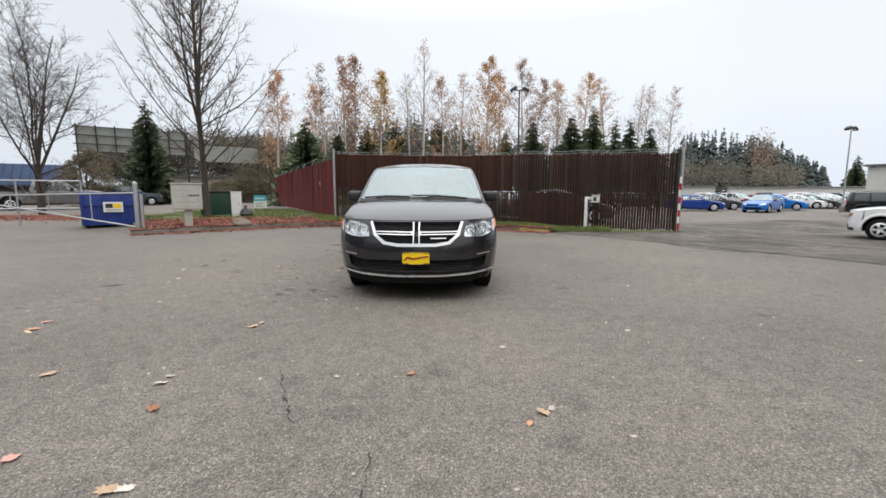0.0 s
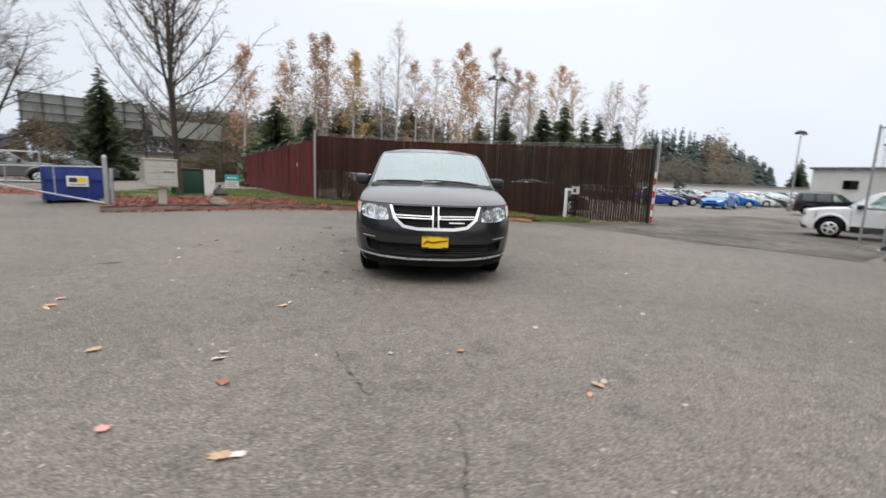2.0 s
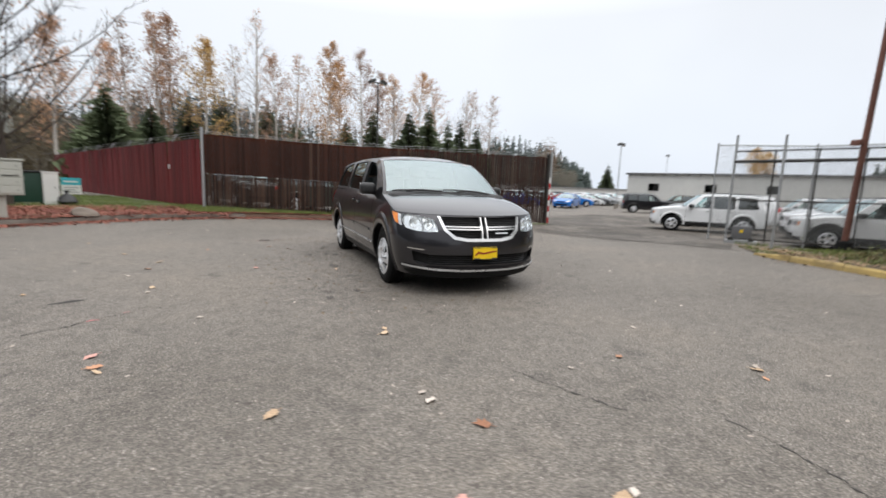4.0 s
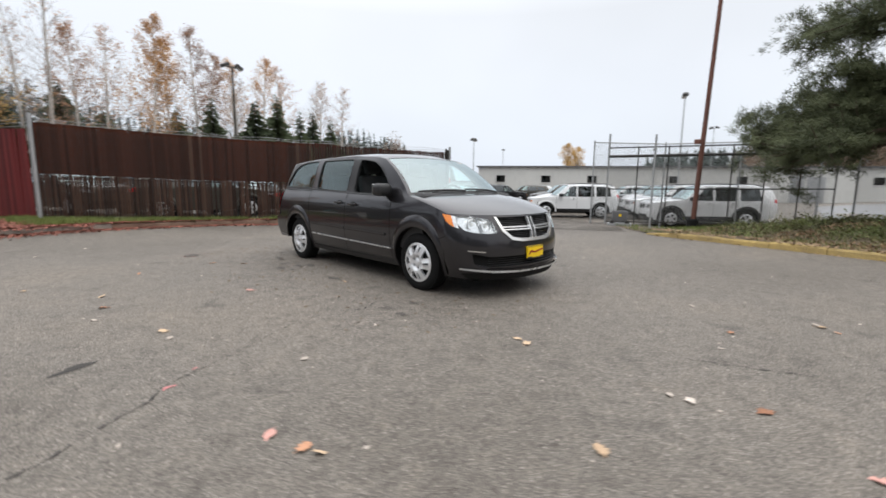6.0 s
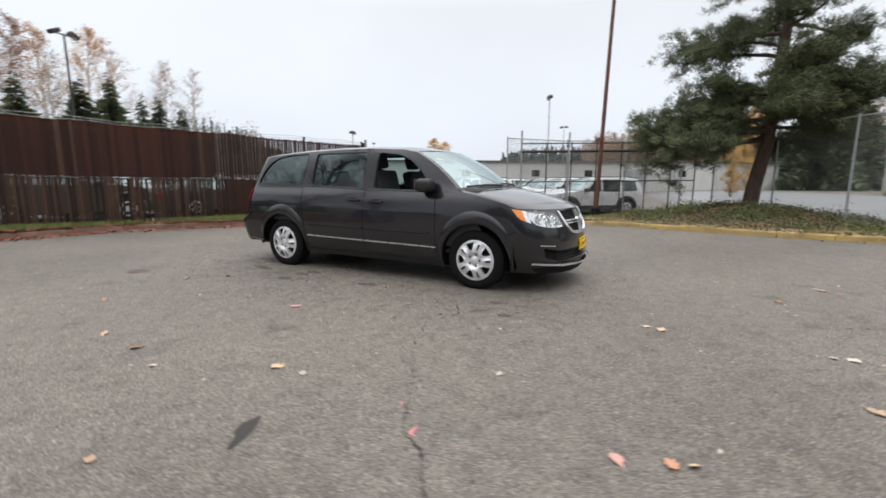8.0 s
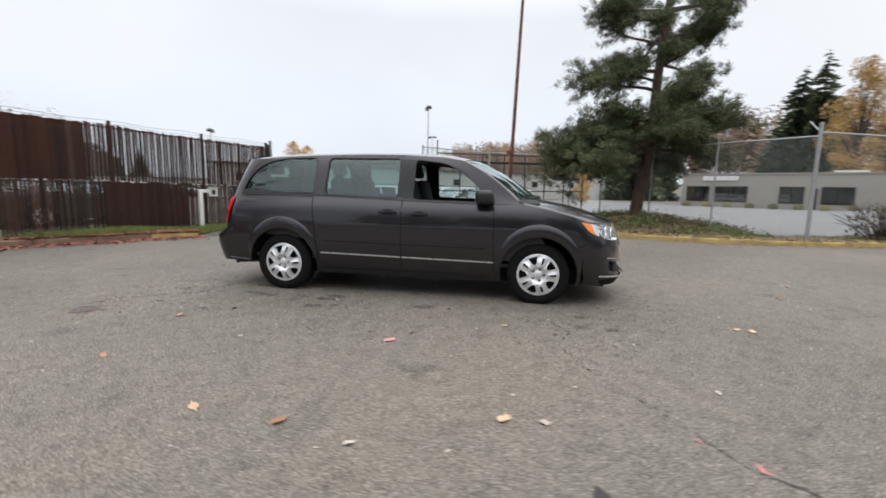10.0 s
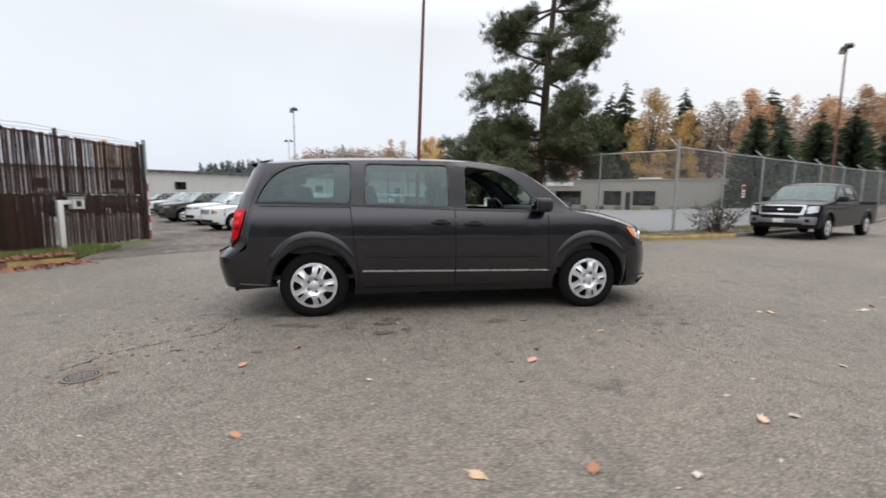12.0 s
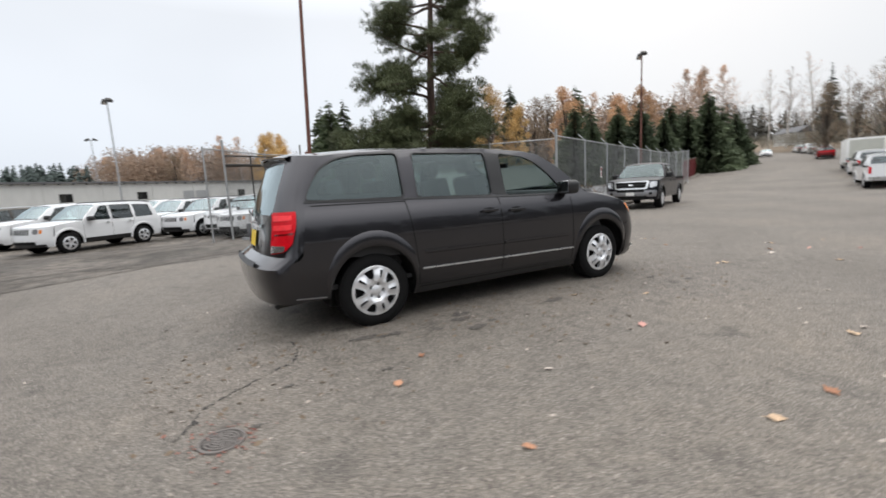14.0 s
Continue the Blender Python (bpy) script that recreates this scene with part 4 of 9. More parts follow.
    ring = Buf()
    c = Matrix.Translation((0.40, dash_u + 0.42, s["belt"] - 0.06)) @ pose(0, 0, 0, 62)
    pts = [c @ Vector((0.19 * math.cos(w), 0.19 * math.sin(w), 0)) for w in np.linspace(0, 2 * math.pi, 25)]
    ring.tube(pts, 0.017, 8)
    ring.tube([pts[0], pts[12]], 0.018, 6)
    ring.tube([c @ Vector((0, 0, 0)), c @ Vector((0, 0, -0.25))], 0.03, 8)
    part("steering_wheel", ring, M["black"], root)
    return root, sh


VAN = dict(
    name="minivan", taper=True, paint=paint("dark_grey_mica", (0.041, 0.0395, 0.0445), 0.85, 0.31, 1.47), tyre=0.348, rim=0.232, hubz=0.345, arch=0.425, zlow=0.235, zlow_rear=0.34,
    hubs=(1.10, 4.178), track=0.935, D=0.54, n=2.1, Dr=0.27, nr=2.7,
    w=[(0.2, 0.855), (0.30, 0.906), (0.45, 0.949), (0.65, 0.972), (0.85, 0.968), (0.98, 0.953), (1.06, 0.930), (1.12, 0.899), (1.17, 0.875), (1.40, 0.808), (1.58, 0.748), (1.66, 0.705)],
    F=[(0.2, 0.12), (0.27, 0.075), (0.31, 0.055), (0.35, 0.06), (0.40, 0.085), (0.55, 0.085), (0.64, 0.095), (0.76, 0.125), (0.92, 0.20), (1.0, 0.24)],
    R=[(0.2, 5.08), (0.36, 5.17), (0.60, 5.215), (0.69, 5.20), (0.73, 5.09), (0.9, 5.06), (1.12, 5.03), (1.3, 4.97), (1.64, 4.83)],
    hood0=(0.62, 0.955), nose_top=0.925, nose_low=0.235, cowl=(1.32, 1.13), hood_pow=0.80, hood_crown=0.025,
    roof_front=(1.99, 1.605), roof_rear=(4.52, 1.605), roof_line=[(2.2, 1.64), (2.7, 1.668), (3.2, 1.67), (3.8, 1.655), (4.2, 1.635), (4.52, 1.60)],
    screen_bulge=0.045, bow=0.24, screen_crown=0.03, roof_crown=0.055, belt=1.15, mirror=(1.70, 1.20), mirror_size=1.0,
    panes=[[(1.66, 1.135), (1.86, 1.355), (2.03, 1.49), (2.20, 1.57), (2.55, 1.612), (2.56, 1.15)], [(2.745, 1.165), (2.745, 1.622), (3.63, 1.622), (3.65, 1.19)],
           [(3.80, 1.20), (3.80, 1.625), (4.20, 1.612), (4.41, 1.574), (4.56, 1.49), (4.66, 1.37), (4.735, 1.215)]],
    open_pane=(-1, 0), rear_glass=M["windshield"], glass=[M["clearglass"], M["privacy"], M["privacy"], M["privacy"]], seats=((2.55, 2), (3.42, 2), (4.25, 3)), seat_up=0.1, cover="twin",
    flare=((0.0, -0.06), (0.0, 0.010), (0.012, 0.018), (0.07, 0.020), (0.115, 0.012), (0.14, 0.0)),
    gaps=[((2.685, 1.655), (2.68, 0.30)), ((1.615, 1.08), (1.60, 0.30)), ((3.80, 1.16), (3.735, 0.60)), ((3.735, 0.60), (3.70, 0.30)), ((2.68, 0.30), (1.60, 0.30)), ((3.70, 0.30), (2.68, 0.30)),
          ((4.70, 1.165), (3.80, 1.155)), ((0.60, 0.70), (0.72, 0.66))],
    handles=[((2.74, 1.0), (2.95, 1.0)), ((2.37, 0.985), (2.58, 0.985))],
    rear_pane=[(-0.66, 1.10), (0.66, 1.10), (0.56, 1.56), (-0.56, 1.56)],
    tail_q_bits=[("tail_light", [(0.45, 0.82), (0.46, 1.125), (0.90, 1.13), (0.89, 1.0), (0.84, 0.86), (0.72, 0.795), (0.46, 0.765)], 0.03, 0.012, "redlens"),
                 ("lens_facet", [(0.49, 0.97), (0.82, 0.98), (0.83, 1.025), (0.49, 1.015)], 0.012, 0.018, "redlens_bright"),
                 ("lens_facet", [(0.49, 1.05), (0.83, 1.06), (0.835, 1.10), (0.49, 1.10)], 0.012, 0.018, "redlens_bright"),
                 ("lens_band", [(0.515, 0.925), (0.85, 0.940), (0.86, 0.955), (0.515, 0.940)], 0.004, 0.016, "redlens_deep"),
                 ("reverse_light", [(0.465, 0.775), (0.465, 0.842), (0.72, 0.846), (0.72, 0.80)], 0.012, 0.018, "reflector")],
    tail_bits=[("rear_plate", [(-0.16, 0.80), (0.16, 0.80), (0.16, 0.95), (-0.16, 0.95)], 0.01, 0.014, "plate_yellow"),
               ("gate_trim", [(-0.40, 0.985), (0.40, 0.985), (0.40, 1.015), (-0.40, 1.015)], 0.01, 0.012, "chrome"),
               ("bumper_step", [(-0.62, 0.70), (0.62, 0.70), (0.62, 0.66), (-0.62, 0.66)], 0.01, 0.008, "black")],
)


def suv_spec(name, paint_mat, boxy):
    """A small sport utility, squarer or rounder."""
    if boxy:
        return dict(
            name=name, cladding=True, paint=paint_mat, tyre=0.345, rim=0.222, hubz=0.345, arch=0.44, zlow=0.30, hubs=(0.86, 3.50), track=0.90, D=0.40, n=2.5, Dr=0.20, nr=3.2,
            w=[(0.25, 0.84), (0.45, 0.875), (0.95, 0.885), (1.02, 0.875), (1.55, 0.735), (1.62, 0.70)], F=[(0.2, 0.05), (0.5, 0.0), (0.75, 0.02), (1.0, 0.06)],
            R=[(0.2, 4.34), (0.6, 4.41), (1.0, 4.37), (1.62, 4.16)], hood0=(0.46, 0.95), nose_top=0.93, nose_low=0.28, cowl=(1.36, 1.06), hood_pow=0.7,
            roof_front=(1.94, 1.57), roof_rear=(3.98, 1.575), roof_line=[(2.1, 1.595), (2.6, 1.615), (3.4, 1.605), (3.98, 1.575)], rails=True, roof_crown=0.05, bow=0.12, belt=1.04, mirror=(1.54, 1.12),
            panes=[[(1.64, 1.065), (2.06, 1.52), (2.30, 1.545), (2.30, 1.05)], [(2.40, 1.05), (2.40, 1.545), (3.16, 1.54), (3.16, 1.05)], [(3.28, 1.06), (3.28, 1.53), (3.90, 1.50), (3.98, 1.08)]],
            glass=[M["clearglass"], M["darkglass"], M["darkglass"]], seats=((2.15, 2), (3.0, 2)), cover="five",
            flare=((0.0, -0.05), (0.0, 0.02), (0.05, 0.025), (0.075, 0.0)), gaps=[((2.35, 1.57), (2.35, 0.42)), ((1.36, 1.02), (1.36, 0.42)), ((3.2, 1.02), (3.05, 0.5)), ((2.9, 0.42), (1.36, 0.42))],
            handles=[((2.10, 0.93), (2.28, 0.93)), ((2.92, 0.93), (3.10, 0.93))],
            nose_bits=[("headlight", [(0.48, 0.72), (0.48, 0.88), (0.66, 0.88), (0.66, 0.72)], 0.07, 0.008, "trim_silver"), ("indicator", [(0.69, 0.74), (0.69, 0.86), (0.76, 0.86), (0.76, 0.74)], 0.02, 0.008, "amber"),
                       ("=lower_intake", [(-0.55, 0.34), (0.55, 0.34), (0.55, 0.48), (-0.55, 0.48)], 0.03, 0.006, "matte"), ("=bumper_skirt", [(-0.80, 0.28), (0.80, 0.28), (0.80, 0.38), (-0.80, 0.38)], 0.01, 0.008, "black")]
            + [("=grille_slot", [(-0.375 + 0.107 * i, 0.70), (-0.375 + 0.107 * i, 0.88), (-0.312 + 0.107 * i, 0.88), (-0.312 + 0.107 * i, 0.70)], 0.02, 0.006, "matte") for i in range(7)],
            rear_pane=[(-0.60, 1.08), (0.60, 1.08), (0.54, 1.48), (-0.54, 1.48)],
            tail_bits=[("tail_light", [(0.62, 0.80), (0.62, 1.04), (0.76, 1.04), (0.76, 0.80)], 0.03, 0.008, "redlens"), ("tail_light", [(-0.62, 0.80), (-0.62, 1.04), (-0.76, 1.04), (-0.76, 0.80)], 0.03, 0.008, "redlens"),
                       ("rear_skirt", [(-0.75, 0.31), (0.75, 0.31), (0.75, 0.52), (-0.75, 0.52)], 0.03, 0.006, "black")],
        )
    return dict(
        name=name, paint=paint_mat, tyre=0.36, rim=0.235, hubz=0.36, arch=0.45, zlow=0.29, hubs=(0.92, 3.82), track=0.93, D=0.42, n=2.4, Dr=0.28, nr=2.8,
        w=[(0.25, 0.87), (0.5, 0.925), (0.95, 0.935), (1.08, 0.91), (1.55, 0.75), (1.66, 0.69)], F=[(0.2, 0.06), (0.5, 0.0), (0.8, 0.04), (1.05, 0.12)],
        R=[(0.2, 4.70), (0.6, 4.80), (1.0, 4.76), (1.3, 4.66), (1.66, 4.44)], hood0=(0.52, 0.99), nose_top=0.98, nose_low=0.25, cowl=(1.38, 1.11), hood_pow=0.75,
        roof_front=(2.02, 1.61), roof_rear=(4.16, 1.60), roof_line=[(2.3, 1.645), (2.9, 1.66), (3.6, 1.645), (4.16, 1.60)], roof_crown=0.05, bow=0.16, belt=1.1, mirror=(1.62, 1.18),
        panes=[[(1.72, 1.12), (2.10, 1.52), (2.45, 1.57), (2.45, 1.115)], [(2.55, 1.115), (2.55, 1.575), (3.32, 1.56), (3.36, 1.13)], [(3.46, 1.14), (3.44, 1.55), (4.02, 1.49), (4.20, 1.20)]],
        glass=[M["clearglass"], M["darkglass"], M["darkglass"]], seats=((2.35, 2), (3.25, 2)), cover="five",
        flare=((0.0, -0.05), (0.0, 0.016), (0.05, 0.02), (0.08, 0.0)), gaps=[((2.5, 1.6), (2.5, 0.42)), ((1.52, 1.09), (1.5, 0.42)), ((3.4, 1.1), (3.2, 0.5)), ((3.1, 0.42), (1.5, 0.42))],
        handles=[((2.24, 0.99), (2.44, 0.99)), ((3.1, 1.0), (3.3, 1.0))],
        nose_bits=[("headlight", [(0.50, 0.79), (0.50, 0.90), (0.82, 0.92), (0.82, 0.83)], 0.03, 0.008, "trim_silver"),
                   ("=lower_intake", [(-0.55, 0.36), (0.55, 0.36), (0.62, 0.52), (-0.62, 0.52)], 0.03, 0.006, "matte"), ("=bumper_skirt", [(-0.80, 0.25), (0.80, 0.25), (0.80, 0.32), (-0.80, 0.32)], 0.01, 0.008, "black")]
        + [("=grille_slot", [(-0.40 + 0.115 * i, 0.78), (-0.40 + 0.115 * i, 0.90), (-0.33 + 0.115 * i, 0.90), (-0.33 + 0.115 * i, 0.78)], 0.02, 0.006, "matte") for i in range(7)],
        rear_pane=[(-0.62, 1.16), (0.62, 1.16), (0.54, 1.52), (-0.54, 1.52)],
        tail_q_bits=[("tail_light", [(0.50, 0.92), (0.50, 1.08), (0.98, 1.08), (0.98, 0.95)], 0.03, 0.01, "redlens")],
    )


def sedan_spec(name, paint_mat):
    return dict(
        name=name, paint=paint_mat, tyre=0.325, rim=0.215, hubz=0.325, arch=0.405, zlow=0.22, hubs=(0.92, 3.62), track=0.90, D=0.50, n=2.2, Dr=0.36, nr=2.4,
        w=[(0.2, 0.86), (0.4, 0.905), (0.85, 0.91), (0.95, 0.88), (1.30, 0.66), (1.40, 0.60)], F=[(0.2, 0.05), (0.45, 0.0), (0.65, 0.05), (0.85, 0.15)],
        R=[(0.2, 4.58), (0.6, 4.66), (0.95, 4.60), (1.1, 4.56)], hood0=(0.58, 0.76), nose_top=0.70, nose_low=0.20, cowl=(1.46, 0.93), hood_pow=0.75,
        roof_front=(2.22, 1.36), roof_rear=(3.18, 1.36), roof_line=[(2.5, 1.40), (2.9, 1.395), (3.18, 1.36)], roof_crown=0.05, bow=0.2, belt=0.94, mirror=(1.75, 0.99), mirror_size=0.85,
        deck=(3.98, 0.985), panes=[[(1.80, 0.965), (2.28, 1.30), (2.62, 1.335), (2.62, 0.955)], [(2.71, 0.955), (2.71, 1.335), (3.10, 1.31), (3.52, 1.05), (3.50, 0.965)]],
        glass=[M["clearglass"], M["clearglass"], M["darkglass"]], seats=((2.5, 2), (3.2, 2)), seat_up=-0.1, cover="five",
        flare=((0.0, -0.05), (0.0, 0.012), (0.04, 0.012), (0.06, 0.0)), gaps=[((2.66, 1.36), (2.68, 0.35)), ((1.56, 0.92), (1.5, 0.35)), ((3.45, 0.95), (3.2, 0.4)), ((3.1, 0.35), (1.5, 0.35))],
        handles=[((2.42, 0.84), (2.6, 0.84)), ((3.2, 0.86), (3.38, 0.86))],
        nose_bits=[("headlight", [(0.46, 0.60), (0.46, 0.69), (0.82, 0.74), (0.82, 0.65)], 0.02, 0.008, "reflector"), ("=grille", [(-0.40, 0.55), (0.40, 0.55), (0.44, 0.66), (-0.44, 0.66)], 0.03, 0.006, "matte"),
                   ("=lower_intake", [(-0.62, 0.26), (0.62, 0.26), (0.55, 0.44), (-0.55, 0.44)], 0.04, 0.006, "matte")],
        tail_bits=[("tail_light", [(-0.78, 0.76), (0.78, 0.76), (0.74, 0.89), (-0.74, 0.89)], 0.04, 0.008, "redlens"), ("rear_skirt", [(-0.6, 0.23), (0.6, 0.23), (0.6, 0.40), (-0.6, 0.40)], 0.03, 0.006, "black")],
    )


def pickup_spec(name, paint_mat):
    return dict(
        name=name, paint=paint_mat, tyre=0.39, rim=0.245, hubz=0.40, arch=0.50, zlow=0.42, hubs=(1.00, 4.70), track=1.0, D=0.40, n=2.8, Dr=0.10, nr=5.0, tyre_w=0.26,
        w=[(0.3, 0.94), (0.55, 0.99), (1.05, 1.0), (1.20, 0.97), (1.75, 0.78), (1.86, 0.72)], F=[(0.3, 0.06), (0.6, 0.0), (0.9, 0.06), (1.15, 0.12)],
        R=[(0.3, 5.72), (0.6, 5.80), (1.2, 5.76), (1.9, 5.7)], hood0=(0.52, 1.12), nose_top=1.14, nose_low=0.38, cowl=(1.50, 1.23), hood_pow=0.6,
        roof_front=(2.16, 1.78), roof_rear=(3.62, 1.79), roof_line=[(2.4, 1.82), (3.0, 1.835), (3.62, 1.79)], roof_crown=0.06, bow=0.16, belt=1.22, mirror=(1.78, 1.34), mirror_size=1.25,
        bed=(3.80, 1.24), panes=[[(1.88, 1.24), (2.26, 1.70), (2.62, 1.745), (2.62, 1.235)], [(2.73, 1.235), (2.73, 1.745), (3.46, 1.73), (3.56, 1.25)]],
        glass=[M["clearglass"], M["darkglass"], M["darkglass"]], seats=((2.6, 2), (3.4, 2)), cover="five",
        flare=((0.0, -0.06), (0.0, 0.02), (0.06, 0.025), (0.09, 0.0)), gaps=[((2.68, 1.77), (2.68, 0.55)), ((1.62, 1.21), (1.62, 0.55)), ((3.74, 1.22), (3.74, 0.5)), ((3.7, 0.55), (1.62, 0.55))],
        handles=[((2.40, 1.08), (2.6, 1.08)), ((3.3, 1.08), (3.5, 1.08))],
        nose_bits=[("=grille", [(-0.56, 0.86), (0.56, 0.86), (0.62, 1.10), (-0.62, 1.10)], 0.05, 0.020, "matte"), ("=grille_surround", [(-0.60, 0.82), (0.60, 0.82), (0.68, 1.13), (-0.68, 1.13)], 0.06, 0.014, "chrome"),
                   ("headlight", [(0.72, 0.86), (0.72, 1.09), (0.93, 1.09), (0.93, 0.90)], 0.04, 0.008, "reflector"), ("=grille_bar", [(-0.58, 0.97), (0.58, 0.97), (0.58, 0.99), (-0.58, 0.99)], 0.004, 0.026, "black"),
                   ("=chrome_bumper", [(-0.90, 0.50), (0.90, 0.50), (0.94, 0.76), (-0.94, 0.76)], 0.06, 0.035, "silver"), ("=lower_intake", [(-0.5, 0.40), (0.5, 0.40), (0.52, 0.54), (-0.52, 0.54)], 0.03, 0.042, "matte"),
                   ("fog_lamp", [(0.64, 0.58), (0.64, 0.68), (0.76, 0.68), (0.76, 0.58)], 0.05, 0.042, "matte"), ("=front_plate", [(-0.16, 0.56), (0.16, 0.56), (0.16, 0.70), (-0.16, 0.70)], 0.01, 0.05, "white")],
        tail_bits=[("tail_light", [(0.84, 0.80), (0.84, 1.16), (0.96, 1.16), (0.96, 0.80)], 0.02, 0.012, "redlens"), ("tail_light", [(-0.84, 0.80), (-0.84, 1.16), (-0.96, 1.16), (-0.96, 0.80)], 0.02, 0.012, "redlens"),
                   ("rear_bumper", [(-0.92, 0.44), (0.92, 0.44), (0.92, 0.62), (-0.92, 0.62)], 0.03, 0.08, "silver"), ("rear_plate", [(-0.16, 0.48), (0.16, 0.48), (0.16, 0.60), (-0.16, 0.60)], 0.01, 0.09, "white")],
    )


# ---- ground, kerbs and verges ----
def ground_z(x, y):
    z = -0.24 * smoothstep(8.5, 14, x) * smoothstep(4, 9, y)
    z += 0.16 * smoothstep(13.5, 18, y) * smoothstep(1.0, -6, x)
    z += min(5.0, 0.060 * max(0.0, -y - 20)) + min(6.0, 0.12 * max(0.0, -y - 104))
    return z + 0.012 * noise.noise((x * 0.18, y * 0.18, 0.0))


def verge_lift(x, y):
    """How far a verge stands above the yard; it runs out to nothing at the lot's entrance."""
    north = smoothstep(2.7, 4.0, x) * smoothstep(12.0, 13.5, y)
    east = smoothstep(5.0, 5.5, x) * smoothstep(6.4, 7.9, y) * (1 - smoothstep(11.0, 12.0, y))
    return 0.115 - 0.103 * max(north, east)


def steps_to(far):
    a, d = [0.0], 0.6
    while a[-1] < far:
        a.append(a[-1] + d)
        d *= 1.05 if a[-1] > 24 else 1.0
    return [-v for v in reversed(a[1:])] + a


g = Buf()
axis = steps_to(1600)
for yy in axis:
    for xx in axis:
        g.v.append((xx, yy + 6, ground_z(xx, yy + 6)))
nn = len(axis)
g.f = [(j * nn + i, j * nn + i + 1, (j + 1) * nn + i + 1, (j + 1) * nn + i) for j in range(nn - 1) for i in range(nn - 1)]
ground = tagged(part("ground", g, M["asphalt"]), "weathered grey asphalt yard with cracks and specks", "ground", kind="structure")

KERB_NORTH = [(-9.3, 13.5), (-8.3, 14.3), (-7.2, 14.9), (-5.7, 15.75), (-3.9, 16.35), (-2.0, 16.75), (-0.4, 16.75), (0.7, 16.4), (1.6, 15.7), (2.6, 15.05), (3.35, 14.6)]
KERB_EAST = [(7.6, 7.45), (7.3, 6.8), (7.05, 5.6), (6.8, 4.6), (6.5, 3.4), (6.3, 2.4), (6.15, 0.9), (6.15, -0.6), (6.6, -2.4), (7.3, -4.2), (8.4, -6.6), (10.4, -11.0), (13.0, -16.6), (18.3, -28.4)]
KERB_FAR = [(18.3, -28.4), (19.6, -30.2), (24.4, -41.5), (31.0, -57.0), (39.0, -77.0), (52.0, -108.0)]


def along(line, step):
    """Points at even steps on a polyline, with their headings."""
    out, left = [], 0.0
    for a, b in zip(line, line[1:]):
        a, b = Vector((*a, 0)), Vector((*b, 0))
        d = (b - a)
        ln = d.length
        d.normalize()
        t = left
        while t < ln:
            out.append((a + d * t, d))
            t += step
        left = t - ln
    return out


def smooth_line(pts, n=4):
    """A Catmull-Rom curve through the points."""
    out = []
    for i in range(len(pts) - 1):
        p0, p1, p2, p3 = (Vector(pts[max(0, min(len(pts) - 1, i + k))]) for k in (-1, 0, 1, 2))
        for j in range(n):
            t = j / n
            q = 0.5 * ((2 * p1) + (p2 - p0) * t + (2 * p0 - 5 * p1 + 4 * p2 - p3) * t * t + (3 * p1 - p0 - 3 * p2 + p3) * t ** 3)
            out.append((q.x, q.y))
    return out + [tuple(pts[-1])]


def kerb(name, line, paint_of, label, step, left=True, h=0.13, w=0.17):
    """A row of kerbstones; the verge lies to the left of the line."""
    root = thing(name, label, "kerb", kind="structure")
    pts = along(line, step)
    for i, ((a, d), (b, e)) in enumerate(zip(pts, pts[1:])):
        k = Vector((-d.y, d.x, 0)) * (1 if left else -1)
        k2 = Vector((-e.y, e.x, 0)) * (1 if left else -1)
        rng = random.Random(i * 7 + len(line))
        dz = rng.uniform(-0.012, 0.012)
        bf = Buf()
        prof = [(0.0, -0.05), (0.012, h - 0.03), (0.04, h), (w, h), (w, -0.05)]
        g0 = d * 0.006
        za, zb = ground_z(a.x, a.y), ground_z(b.x, b.y)
        fa, fb = verge_lift(a.x, a.y) / 0.115, verge_lift(b.x, b.y) / 0.115
        bf.v = [tuple(a + g0 + k * p + Vector((0, 0, za + (q + dz) * fa))) for p, q in prof] + [tuple(b - g0 + k2 * p + Vector((0, 0, zb + (q + dz) * fb))) for p, q in prof]
        c = len(prof)
        bf.f = [(j, j + 1, c + j + 1, c + j) for j in range(c - 1)] + [tuple(range(c)), tuple(reversed(range(c, 2 * c)))]
        part("kerbstone", bf, M[paint_of(a)], root)
    return root


line_n = smooth_line(KERB_NORTH)
line_e = smooth_line(KERB_EAST)
kerb("kerb_north", line_n, lambda p: "kerb_red" if -3.5 < p.x < 2.0 else ("kerb" if p.x < -3.5 else "kerb_yellow"), "low concrete kerb with worn red and yellow paint", 1.0)
kerb("kerb_east", line_e, lambda p: "kerb_yellow" if p.y > -3 else "kerb", "low concrete kerb with worn yellow paint", 1.0)
kerb("kerb_road", KERB_FAR, lambda p: "kerb", "low grey concrete kerb beside the rising road", 3.0)


def offset_line(line, d):
    out = []
    for i, p in enumerate(line):
        a, b = Vector(line[max(0, i - 1)]), Vector(line[min(len(line) - 1, i + 1)])
        e = (b - a).normalized()
        out.append((p[0] - e.y * d, p[1] + e.x * d))
    return out


def verge(name, line, outer, material, label, step=0.8):
    poly = offset_line(line, 0.15) + outer

    def top(x, y):
        return Vector((x, y, ground_z(x, y) + verge_lift(x, y) + verge_lift(x, y) * 0.2 * noise.noise((x * 0.8, y * 0.8, 3.0)) + 0.004 * noise.noise((x * 3, y * 3, 1.0))))
    return tagged(part(name, sheet(poly, top, (), step), material), label, "verge", kind="structure"), poly


